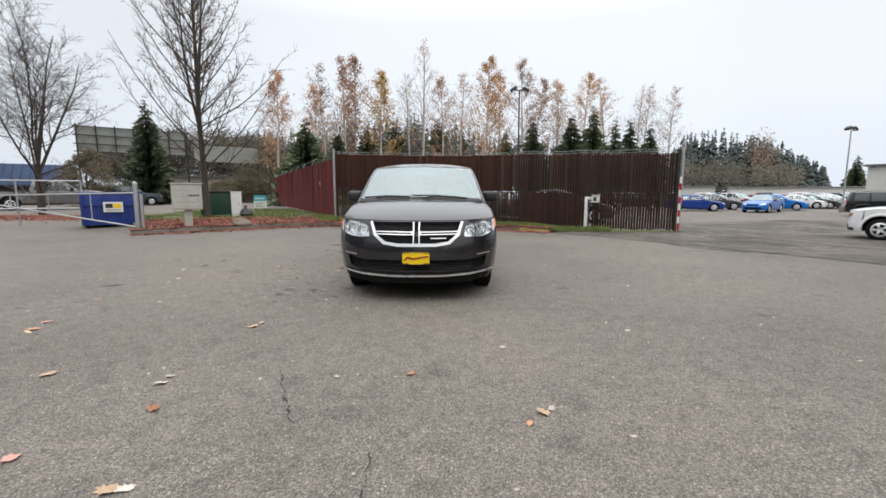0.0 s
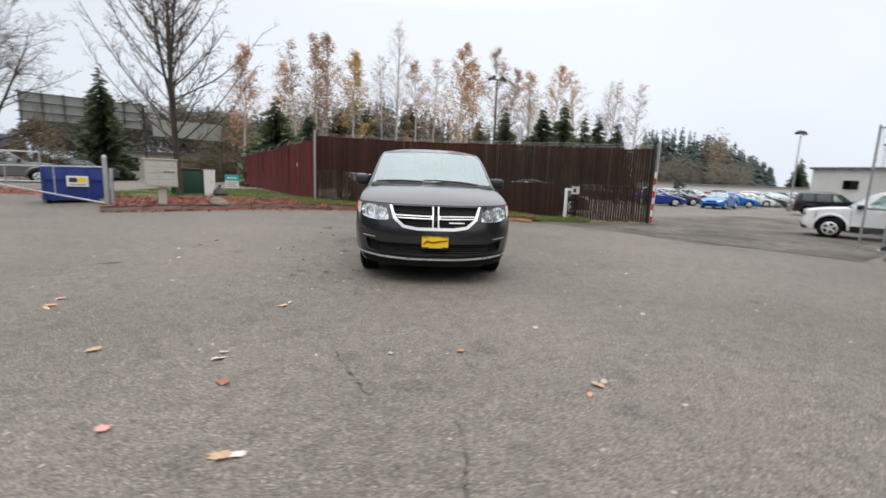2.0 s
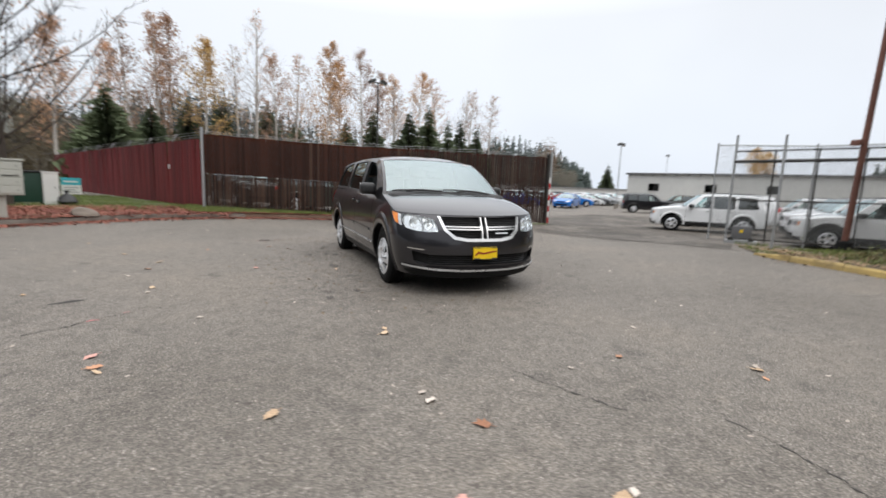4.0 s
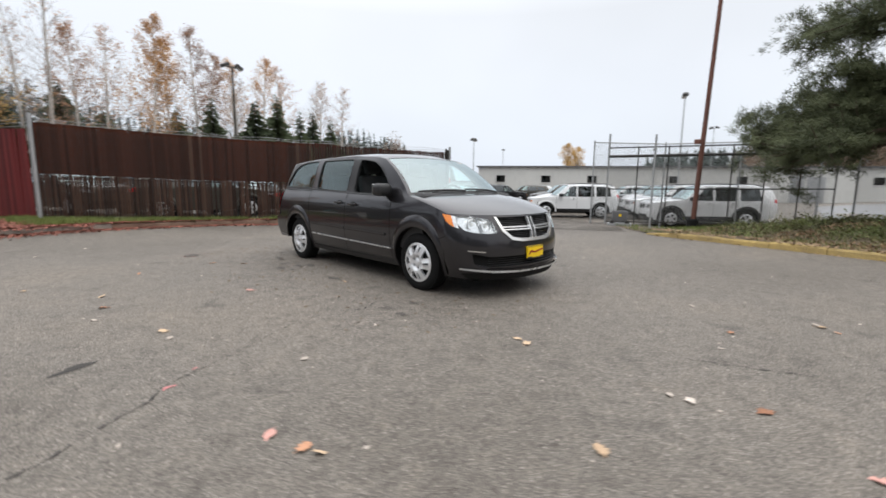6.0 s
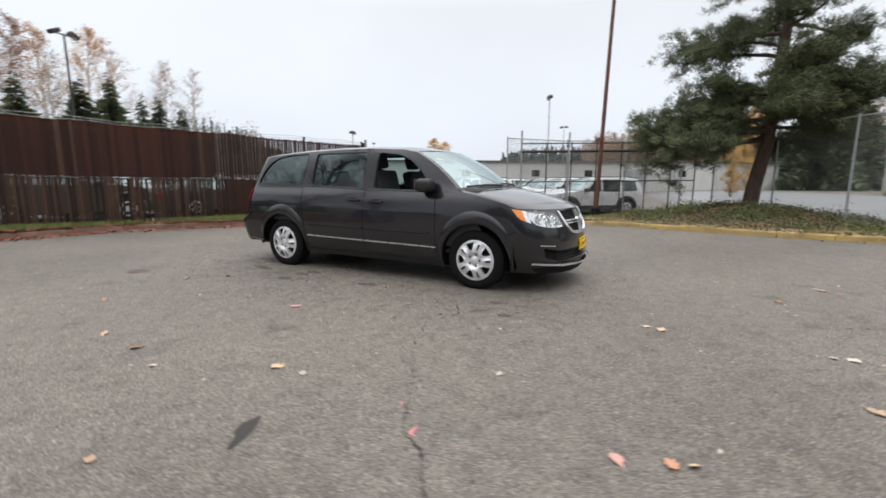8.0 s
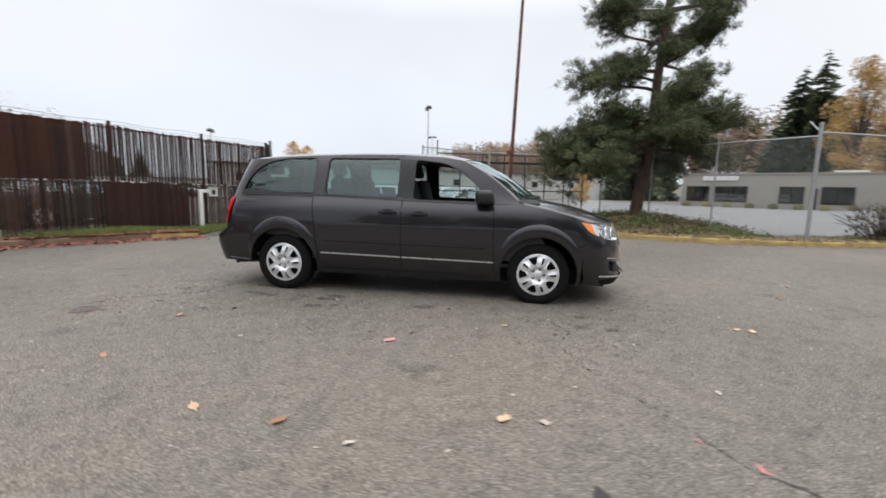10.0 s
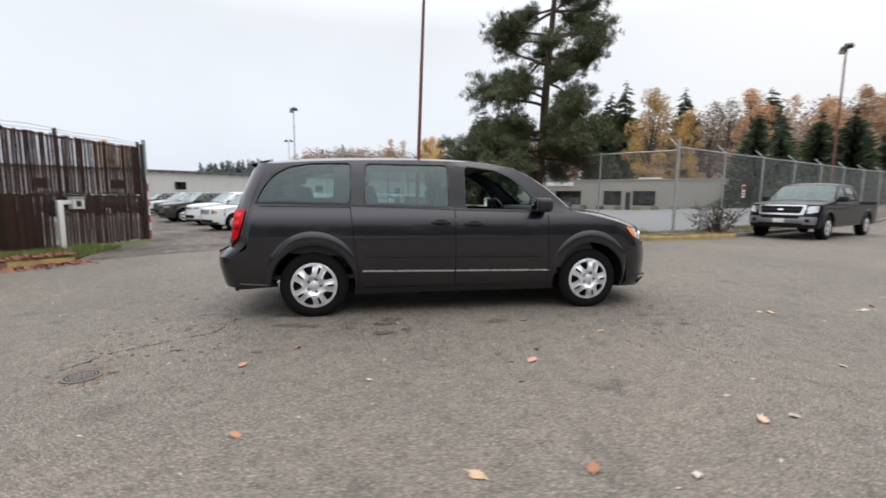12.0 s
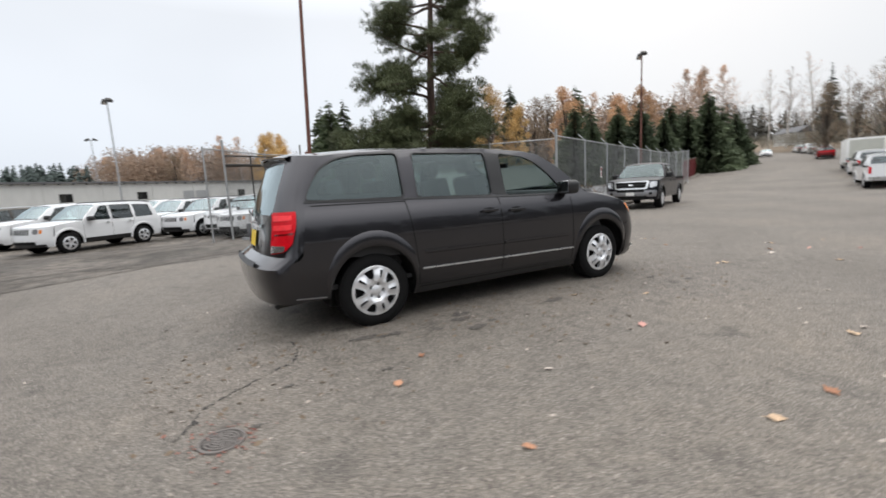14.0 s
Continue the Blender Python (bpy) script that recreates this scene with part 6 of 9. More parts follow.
def low_fence():
    """A low board fence that goes on along the road past the wire fence."""
    a, b = Vector((20.6, -31.6, 0)), Vector((28.6, -49.8, 0))
    d = (b - a).normalized()
    ln = (b - a).length
    root = thing("board_fence", "low dark red board fence under the conifers beside the road", "fence")
    turn = Matrix.Rotation(math.atan2(d.y, d.x), 4, "Z")
    rng = random.Random(19)
    me = finish(buf_mesh("board", Buf().box(-0.14, -0.015, 0.0, 0.14, 0.015, 1.95)), M["redboard"], 0)
    for i in range(int(ln / 0.29)):
        p = a + d * ((i + 0.5) * 0.29)
        part("board", me, None, root, m=Matrix.Translation((p.x, p.y, ground_z(p.x, p.y) + rng.uniform(-0.03, 0.02))) @ turn @ pose(0, 0, 0, rng.gauss(0, 0.4), 0, rng.gauss(0, 1.0)))
    part("top_rail", Buf().tube([a + Vector((0, 0, ground_z(a.x, a.y) + 1.97)), b + Vector((0, 0, ground_z(b.x, b.y) + 1.97))], 0.04, 6), M["kerb"], root)


low_fence()


def net(buf, a, b, z0, h, mesh=0.06, r=0.0016):
    """Diagonal wires between two posts, woven as a net."""
    d = (b - a)
    ln = d.length
    e = d / ln
    n = int((ln + h) / mesh)
    side = Vector((-e.y, e.x, 0))
    for sg in (0, 1):
        for i in range(n):
            s0, s1, q0, q1 = i * mesh - h, i * mesh, 0.0, h
            if s0 < 0:
                q0, s0 = -s0, 0.0
            if s1 > ln:
                q1, s1 = h - (s1 - ln), ln
            if s1 <= s0:
                continue
            if sg:
                s0, s1 = ln - s0, ln - s1
            za = lambda s: z0[0] + (z0[1] - z0[0]) * s / ln
            p, q = a + e * s0 + Vector((0, 0, za(s0) + q0)), a + e * s1 + Vector((0, 0, za(s1) + q1))
            k = (q - p).normalized().cross(side) * r
            buf.add([p - k, p + k, q + k, q - k, p + side * r, q + side * r], [(0, 1, 2, 3), (0, 4, 5, 3), (1, 4, 5, 2)])


slat_fence()


def link_fence(name, pts, h, label, arms=False, gaps=3.0, r=0.03, tall=()):
    root = thing(name, label, "fence")
    tops = []
    for a, b in zip(pts, pts[1:]):
        a, b = Vector((*a, 0)), Vector((*b, 0))
        k = max(1, round((b - a).length / gaps))
        for i in range(k):
            p, q = a.lerp(b, i / k), a.lerp(b, (i + 1) / k)
            zp, zq = ground_z(p.x, p.y) + 0.1, ground_z(q.x, q.y) + 0.1
            nb = Buf()
            net(nb, p, q, (zp + 0.03, zq + 0.03), h - 0.05, 0.06, 0.0023)
            part("wire_mesh", nb, M["fence_net"], root, smooth=0)
            part("top_rail", Buf().tube([p + Vector((0, 0, zp + h)), q + Vector((0, 0, zq + h))], 0.021, 8), M["galv"], root)
            up = 0.25 if i == 0 and tuple(round(c, 2) for c in a[:2]) in tall else 0.06
            rr = r * 1.5 if up > 0.1 else r
            line = [p + Vector((0, 0, zp - 0.2)), p + Vector((0, 0, zp + h + up))]
            post = Buf().tube(line, rr, 10, True)
            e = (q - p).normalized()
            if arms:
                post.tube([p + Vector((0, 0, zp + h)), p + Vector((-e.y * 0.30, e.x * 0.30, zp + h + 0.30)) * 1.0], 0.018, 6)
            part("post", post, M["galv"], root)
            tops.append((p, zp))
    p = Vector((*pts[-1], 0))
    zp = ground_z(p.x, p.y) + 0.1
    part("post", Buf().tube([p + Vector((0, 0, zp - 0.2)), p + Vector((0, 0, zp + h + 0.06))], r * 1.3, 10, True), M["galv"], root)
    return root


link_fence("chain_link_fence", [(6.9, -0.8), (18.65, -29.2)], 2.85, "tall galvanised chain-link fence beside the road with slanted arms", True, 3.1, 0.032, ((6.9, -0.8),))
link_fence("chain_link_fence", [(12.44, 3.6), (11.2, 2.05), (8.75, 0.87), (6.9, -0.8)], 2.75, "galvanised chain-link fence behind the pine tree", False, 2.4, 0.028)
link_fence("chain_link_fence", [(10.5, 10.6), (14.4, 4.6)], 2.85, "chain-link fence of the vehicle lot", False, 2.4, 0.026)


def sliding_gate():
    a, b = Vector((10.5, 10.03, 0)), Vector((13.75, 4.15, 0))
    root = thing("sliding_gate", "dark steel sliding gate frame with wire mesh, standing open", "gate")
    za, zb = ground_z(a.x, a.y), ground_z(b.x, b.y)
    for h, r in ((0.12, 0.025), (1.28, 0.022), (2.42, 0.05), (2.72, 0.024)):
        part("rail", Buf().tube([a + Vector((0, 0, za + h)), b + Vector((0, 0, zb + h))], r, 8), M["darksteel"], root)
    for i in range(8):
        p = a.lerp(b, i / 7)
        z = za + (zb - za) * i / 7
        part("upright", Buf().tube([p + Vector((0, 0, z + 0.05)), p + Vector((0, 0, z + (3.2 if i == 0 else 2.75)))], 0.035 if i == 0 else 0.022, 8, True), M["darksteel"] if i else M["galv"], root)
    nb = Buf()
    net(nb, a, b, (za + 0.12, zb + 0.12), 2.3, 0.07)
    part("wire_mesh", nb, M["fence_net"], root, smooth=0)
    p = Vector((9.15, 7.95, 0))
    guide = thing("gate_guide_post", "slim tall galvanised gate guide post", "post", Matrix.Translation((p.x, p.y, ground_z(p.x, p.y))))
    part("tube", Buf().tube([(0, 0, -0.1), (0, 0, 2.85)], 0.03, 10, True), M["galv"], guide)
    part("roller", Buf().tube([(0, 0, 2.42), (0.16, 0.1, 2.42)], 0.035, 8, True), M["darksteel"], guide)
    cart = thing("gate_operator", "small dark gate motor box with a yellow sticker on rollers", "gate motor", Matrix.Translation((10.15, 9.35, ground_z(10.15, 9.35))) @ pose(0, 0, 0, 0, 0, -61))
    part("housing", rounded_box(-0.24, -0.16, 0.16, 0.24, 0.16, 0.52, 0.03), M["roof_grey"], cart)
    part("sticker", Buf().box(-0.04, -0.167, 0.34, 0.04, -0.161, 0.42), M["plate_yellow"], cart)
    part("base", Buf().box(-0.38, -0.24, 0.0, 0.38, 0.24, 0.1), M["galv"], cart)
    for x in (-0.24, 0.24):
        part("roller", Buf().tube([(x, -0.2, 0.13), (x, 0.2, 0.13)], 0.07, 12, True), M["darksteel"], cart)


sliding_gate()


# ---- trees ----
def branch(buf, p, d, ln, r, rng, sag=0.0, wig=0.12, n=5, sides=6, tip=0.35):
    """A bent, tapering limb; returns its points and headings."""
    pts, rad = [Vector(p)], [r]
    d = Vector(d).normalized()
    heads = [d.copy()]
    for i in range(n):
        d = (d + Vector((rng.gauss(0, wig), rng.gauss(0, wig), rng.gauss(0, wig) + sag))).normalized()
        pts.append(pts[-1] + d * (ln / n))
        rad.append(r * (1 - (1 - tip) * (i + 1) / n))
        heads.append(d.copy())
    buf.tube(pts, rad, sides)
    return pts, heads, rad


def any_side(d, rng, angle):
    """A heading that leaves d at the angle, on a random side."""
    a = d.orthogonal().normalized()
    a.rotate(Matrix.Rotation(rng.uniform(0, 2 * math.pi), 3, d))
    return (d * math.cos(angle) + a * math.sin(angle)).normalized()


def leaf_quad(buf, p, size, rng, droop=0.0):
    a = Vector((rng.gauss(0, 1), rng.gauss(0, 1), rng.gauss(0, 1) - droop)).normalized()
    b = a.orthogonal().normalized()
    b.rotate(Matrix.Rotation(rng.uniform(0, 6.28), 3, a))
    c = a.cross(b)
    s = size * rng.uniform(0.6, 1.3)
    buf.add([p - b * s * 0.5, p + c * s * 0.32, p + b * s * 0.5, p - c * s * 0.32], [(0, 1, 2, 3)])


def bare_tree(name, label, m, seed, height, spread, stems, material, twig_mat, leaf_n=0, leaf_mat=None, trunk_r=0.17, fork=0.28, depth=3, leaf_size=0.09, upward=0.12):
    rng = random.Random(seed)
    root = thing(name, label, "tree", m)
    wood, fine, leaves = Buf(), Buf(), Buf()
    pts, heads, rad = branch(wood, (0, 0, -0.2), (0.02, 0, 1), height * fork + 0.2, trunk_r, rng, 0.05, 0.03, 6, 10, 0.75)
    ends = []

    def sub(p, d, ln, r, lev):
        buf = wood if lev < 2 else fine
        q, h, rr = branch(buf, p, d, ln, r, rng, upward * (0.5 if lev < 2 else 0.3), 0.10 + 0.03 * lev, 5 if lev < 2 else 4, 6 if lev < 2 else 3, 0.22)
        ends.extend(q[2:])
        if lev >= depth:
            return
        k = (10, 9, 7, 5)[min(lev, 3)]
        for i in range(k):
            t = 0.18 + 0.8 * (i + rng.random()) / k
            j = min(len(q) - 2, int(t * (len(q) - 1)))
            f = t * (len(q) - 1) - j
            pos = q[j].lerp(q[j + 1], f)
            sub(pos, any_side(h[j], rng, rng.uniform(0.5, 0.95)), ln * rng.uniform(0.32, 0.55) * (1.15 - 0.5 * t), max(0.007, rr[j] * 0.5), lev + 1)
    for i in range(stems):
        a = 2 * math.pi * (i + rng.random() * 0.6) / stems
        lean = rng.uniform(0.12, 0.55) if i else 0.05
        sub(pts[-1 - (i % 3)], Vector((math.cos(a) * lean * spread, math.sin(a) * lean * spread, 1)), height * (1 - fork) * rng.uniform(0.8, 1.05), trunk_r * (0.46 if i < 2 else 0.32), 0)
    for i in range(6):
        p = pts[2 + i % 4]
        a = rng.uniform(0, 6.28)
        sub(p, Vector((math.cos(a), math.sin(a), 0.35)), height * 0.32 * min(spread, 1.2), trunk_r * 0.26, 1)
    part("trunk", wood, material, root)
    part("twig_mass", fine, twig_mat, root, "bare thin twigs", smooth=0)
    if leaf_n:
        for _ in range(leaf_n):
            leaf_quad(leaves, rng.choice(ends) + Vector((rng.gauss(0, 0.1), rng.gauss(0, 0.1), rng.gauss(0, 0.1))), leaf_size, rng)
        part("crown", leaves, leaf_mat, root, "few last brown leaves", smooth=0)
    return root


def street_tree(name, label, m, seed, height, reach, leaf_n):
    """A tall tree with a few upright leaders and long rising side limbs, nearly bare."""
    rng = random.Random(seed)
    root = thing(name, label, "tree", m)
    wood, fine, leaves, ends = Buf(), Buf(), Buf(), []
    stems = [branch(wood, (0, 0, -0.2), (0.0, 0, 1), height, 0.125, rng, 0.05, 0.022, 14, 10, 0.1)]
    for z, dx, dy in ((4.4, -0.16, 0.08), (5.4, 0.12, -0.10)):
        p = stems[0][0][int(z / height * 14)]
        stems.append(branch(wood, p, (dx * 1.7, dy * 1.7, 1), (height - z) * 0.85, 0.06, rng, 0.05, 0.03, 12, 7, 0.1))
    for si, (pts, heads, rad) in enumerate(stems):
        n = 66 if si == 0 else 20
        for i in range(n):
            t = (0.13 if si == 0 else 0.08) + 0.80 * (i + rng.random()) / n
            k = t * (len(pts) - 1)
            j = min(len(pts) - 2, int(k))
            p = pts[j].lerp(pts[j + 1], k - j)
            hz = p.z / height
            a = 2.4 * i + rng.uniform(-0.5, 0.5) + si
            ln = reach * (1.28 - 0.80 * hz) * rng.uniform(0.7, 1.06) * (1 if si == 0 else 0.6)
            q, h, rr = branch(wood, p, (math.cos(a), math.sin(a), rng.uniform(0.38, 0.75) + 0.4 * hz), ln, min(0.036, 0.45 * rad[j]) * rng.uniform(0.6, 1), rng, 0.11, 0.045, 8, 5, 0.22)
            for b in range(12):
                jj = 1 + b * 7 // 12
                e, eh, _ = branch(fine, q[jj].lerp(q[jj + 1], rng.random()), any_side(h[jj], rng, rng.uniform(0.45, 0.8)) + Vector((0, 0, 0.12)), ln * rng.uniform(0.12, 0.28) * (1.2 - 0.07 * jj), 0.0092, rng, 0.06, 0.09, 4, 3, 0.4)
                ends += e[2:]
                for _ in range(3):
                    f, _, _ = branch(fine, e[rng.randrange(1, 4)], any_side(eh[1], rng, 0.7), ln * 0.07, 0.0065, rng, 0.05, 0.1, 2, 3, 0.5)
                    ends.append(f[-1])
    for _ in range(leaf_n):
        leaf_quad(leaves, rng.choice(ends) + Vector((rng.gauss(0, 0.08), rng.gauss(0, 0.08), -0.06)), 0.085, rng)
    part("trunk", wood, M["bark"], root)
    part("twig_mass", fine, M["darktwig"], root, "bare thin twigs", smooth=0)
    part("crown", leaves, M["rusty"], root, "few last brown leaves", smooth=0)


def birch_parts(root, seed, height, full, leaf_mat, lean=0.0):
    """A slender tree with rising branches and thin leaves on its upper half."""
    rng = random.Random(seed)
    wood, fine, leaves = Buf(), Buf(), Buf()
    pts, heads, rad = branch(wood, (lean, 0, -0.3), (-lean * 1.0 / height, 0, 1), height, 0.012 * height, rng, 0.03, 0.022, 12, 7, 0.12)
    for i in range(52):
        t = 0.24 + 0.74 * (i + rng.random()) / 52
        k = t * 12
        j = min(11, int(k))
        p = pts[j].lerp(pts[j + 1], k - j)
        ln = height * (0.40 * (1 - t) ** 0.95 + 0.02) * rng.uniform(0.7, 1.2) * (0.65 if t < 0.36 else 1)
        a = rng.uniform(0, 6.28)
        q, h, _ = branch(fine, p, (math.cos(a), math.sin(a), rng.uniform(0.55, 1.15)), ln, 0.022 * (1.25 - t) + 0.006, rng, 0.09, 0.10, 4, 4, 0.3)
        for _ in range(7):
            jj = rng.randrange(1, 4)
            e, _, _ = branch(fine, q[jj], any_side(h[jj], rng, 0.6), ln * rng.uniform(0.3, 0.55), 0.009, rng, 0.05, 0.12, 2, 3, 0.4)
            if rng.random() < full * (0.7 + 0.55 * smoothstep(0.28, 0.5, t)):
                for _ in range(15):
                    leaf_quad(leaves, e[rng.randrange(0, 3)] + Vector((rng.gauss(0, 0.16), rng.gauss(0, 0.16), rng.gauss(0, 0.16))), 0.155, rng, 0.3)
    part("trunk", wood, M["birchbark"], root, "pale slender trunk")
    part("twig_mass", fine, M["twig"], root, smooth=0)
    if leaves.v:
        part("crown", leaves, leaf_mat, root, "thin autumn leaves", smooth=0)


def fir_parts(root, seed, height, radius, material, dense=1.0):
    """A conifer: whorls of drooping boughs set with short blades."""
    rng = random.Random(seed)
    wood, b = Buf(), Buf()
    wood.tube([(0, 0, -0.3), (0, 0, height * 0.95)], [0.016 * height, 0.004 * height], 7)
    z = height * 0.06
    while z < height * 0.98:
        t = z / height
        rr = radius * (1 - t) ** 0.95 * (0.6 + 0.6 * rng.random()) + 0.04 * radius
        n = max(5, int((15 * (1 - t) + 5) * dense))
        for i in range(n):
            a = 2 * math.pi * (i + rng.random()) / n
            zj = min(height * 0.99, max(height * 0.04, z + rng.gauss(0, 0.03 * height)))
            ln = rr * rng.uniform(0.7, 1.15)
            e = Vector((math.cos(a), math.sin(a), 0))
            s = Vector((-e.y, e.x, 0))
            k = max(3, int(ln / (0.1 * radius + 0.12)))
            for j in range(k):
                f = (j + 0.6) / k
                p = e * (ln * f) + Vector((0, 0, zj - 0.42 * ln * f * f + 0.06 * ln * f))
                w = (0.24 * (1 - f) + 0.14) * ln * 1.1
                l2 = ln / k * 1.9
                for sg in (-1, 1):
                    tip = p + e * l2 * 0.6 + s * (sg * w) + Vector((0, 0, rng.gauss(-0.05, 0.05) * ln))
                    b.add([p - e * l2 * 0.3, p + e * l2 * 0.55, tip], [(0, 1, 2)])
                b.add([p - e * l2 * 0.3 + Vector((0, 0, 0.05 * ln)), p + e * l2, p + e * l2 * 0.3 + s * rng.gauss(0, 0.1) * ln - Vector((0, 0, (0.16 + 0.2 * rng.random()) * ln))], [(0, 1, 2)])
        z += height * 0.022 + 0.03 * (1 - t) / dense
    part("trunk", wood, M["bark"], root)
    part("crown", b, material, root, smooth=0)


def leafy_parts(root, seed, height, radius, leaf_mat, n=2600, base=0.15, size=0.30, wood_name="trunk"):
    """A broad crown of many small leaf sprays in uneven clumps, on forked limbs."""
    rng = random.Random(seed)
    wood, leaves = Buf(), Buf()
    pts, heads, rad = branch(wood, (0, 0, -0.3), (0, 0, 1), height * 0.6, 0.014 * height, rng, 0.03, 0.03, 6, 7, 0.4)
    clumps = []
    for i in range(44):
        t = base + (1 - base) * (i + rng.random()) / 44
        a = rng.uniform(0, 6.28)
        prof = math.sin(math.pi * min(1, 0.12 + 0.85 * t)) ** 0.7
        rr = radius * prof * rng.uniform(0.25, 0.95)
        c = Vector((math.cos(a) * rr, math.sin(a) * rr, height * t * 0.96))
        clumps.append((c, radius * rng.uniform(0.20, 0.38)))
        j = min(5, int(t * 6))
        wood.tube([pts[j], pts[j].lerp(c, 0.5) + Vector((0, 0, 0.1)), c], [0.006 * height, 0.003 * height, 0.01], 4)
    for _ in range(n):
        c, r = rng.choice(clumps)
        d = Vector((rng.gauss(0, 1), rng.gauss(0, 1), rng.gauss(0, 1.1)))
        d = d.normalized() * r * rng.random() ** 0.4
        leaf_quad(leaves, c + d, size, rng)
    w = part(wood_name, wood, M["bark"], root)
    if wood_name != "trunk":
        tagged(w, kind="stuff")
    part("crown", leaves, leaf_mat, root, smooth=0)


def stand(x, y):
    return Matrix.Translation((x, y, ground_z(x, y)))


# birches and dark conifers behind the slatted fence: place, height of the top, leaf colour, fullness, lean
BIRCHES = [(-17.7, 47.6, 14.2, 'rusty', 0.75, 0), (-13.3, 44.8, 14.1, 'bare', 0.25, 2.2), (-11.0, 45.5, 14.8, 'rusty', 0.45, 1.2), (-9.7, 47.8, 15.7, 'rusty', 0.6, 0.3), (-6.8, 46.3, 13.7, 'yellow', 0.85, 0), (-4.4, 52.6, 15.2, 'bare', 0.05, 0.6),
           (-2.5, 50.7, 17.8, 'bare', 0.06, 0), (1.6, 56.8, 16.6, 'rusty', 0.22, 0.4), (4.0, 48.6, 15.8, 'orange', 0.95, 0), (9.8, 55.9, 17.7, 'rusty', 0.5, 0), (13.9, 57.1, 15.1, 'bare', 0.05, 0.3), (18.3, 60.0, 17.1, 'orange', 0.7, 0),
           (21.2, 59.0, 16.9, 'rusty', 0.35, 0.4), (24.9, 59.7, 15.7, 'bare', 0.04, 0), (30.6, 61.5, 15.8, 'bare', 0.15, 0)]
TINT = {"rusty": ("rusty", "slender birch with thin rusty autumn leaves and pale trunk"), "orange": ("orange", "slender birch with orange autumn leaves and pale trunk"),
        "yellow": ("yellow", "slender birch with yellow autumn leaves and pale trunk"), "bare": ("rusty", "slender almost bare birch with pale trunk")}
BACK_BIRCHES = [(-15.2, 53.0, 14.0, 'rusty', 0.5, 0), (-0.4, 58.0, 16.0, 'rusty', 0.5, 0.3), (6.6, 54.0, 15.4, 'orange', 0.6, 0), (12.0, 61.0, 16.6, 'rusty', 0.6, 0), (15.8, 63.0, 17.2, 'orange', 0.6, 0.2), (27.6, 63.0, 16.2, 'rusty', 0.25, 0)]
for i, (x, y, top, tint, full, lean) in enumerate(BIRCHES + BACK_BIRCHES):
    z = ground_z(x, y)
    t = thing("birch_tree", TINT[tint][1], "tree", Matrix.Translation((x, y, z)), "birches behind the fence")
    birch_parts(t, 100 + i, top - z, full, M[TINT[tint][0]], lean)
CONIFERS = [(-12.3, 39.9, 7.8, 2.4), (-10.1, 42.6, 6.9, 2.1), (-8.1, 47.1, 8.2, 2.0), (-5.7, 52.5, 9.7, 2.2), (-1.0, 64.8, 11.9, 3.0), (2.8, 66.7, 9.8, 2.6), (7.3, 54.3, 9.0, 2.0), (10.5, 53.7, 10.2, 2.1), (15.3, 54.6, 10.7, 2.9),
            (18.0, 54.9, 11.8, 2.3), (20.4, 54.0, 10.1, 1.8), (22.2, 54.3, 10.3, 1.9), (24.7, 54.3, 9.5, 2.3)]
for i, (x, y, top, rad) in enumerate(CONIFERS):
    t = thing("fir_tree", "dark green conifer behind the slatted fence", "tree", stand(x, y), "conifers behind the fence")
    fir_parts(t, 200 + i, top - ground_z(x, y), rad * 1.2, M["fir"], 1.3)
t = thing("fir_tree", "narrow dark conifer beside the side road", "tree", stand(-28.3, 42.9))
fir_parts(t, 230, 10.2, 2.1, M["fir"], 1.2)

street_tree("bare_tree", "tall bare street tree with long rising branches", stand(-9.35, 17.9), 11, 13.0, 3.9, 1100)
bare_tree("bare_tree", "bare spreading street tree behind the wire gate", stand(-19.6, 21.9), 12, 9.2, 2.1, 8, M["bark"], M["darktwig"], 260, M["rusty"], 0.17, 0.25, 3, upward=0.05)

# trees along and beyond the road: place, height of the top, kind
EAST_TREES = [(57.5, -30.5, 19.5, 'fir'), (58.6, -28.7, 17.9, 'fir'), (51.2, -30.8, 16.9, 'yellow'), (72.4, -52.6, 23.1, 'fir'), (50.1, -35.6, 13.8, 'yellow'), (58.0, -46.4, 17.2, 'brush'), (56.2, -48.3, 17.4, 'brush'), (50.7, -46.8, 17.5, 'orange'),
              (59.7, -59.0, 20.5, 'fir'), (47.1, -50.2, 16.1, 'rusty'), (34.6, -34.6, 10.7, 'fir'), (33.3, -30.3, 10.3, 'broad_fir'), (30.7, -34.8, 10.2, 'broad_fir'), (44.4, -52.5, 15.3, 'orange'), (38.4, -50.8, 15.3, 'orange'), (28.2, -35.6, 10.2, 'broad_fir'),
              (36.6, -54.8, 11.8, 'rusty'), (28.8, -42.4, 10.4, 'broad_fir'), (38.5, -61.0, 18.6, 'rusty'), (30.4, -47.6, 10.3, 'fir'),
              (33.2, -39.5, 7.2, 'fir'), (29.6, -44.3, 7.6, 'fir'), (34.5, -45.0, 9.4, 'brush'), (31.5, -40.5, 7.4, 'brush'), (32.8, -51.0, 10.2, 'fir'), (37.5, -39.5, 8.6, 'brush'), (40.5, -41.0, 9.2, 'fir'), (44.0, -41.5, 8.6, 'rusty'), (35.6, -41.8, 8.0, 'rusty'), (42.4, -45.5, 9.0, 'brush'), (27.9, -40.6, 6.2, 'brush'), (36.0, -48.5, 9.8, 'rusty')]
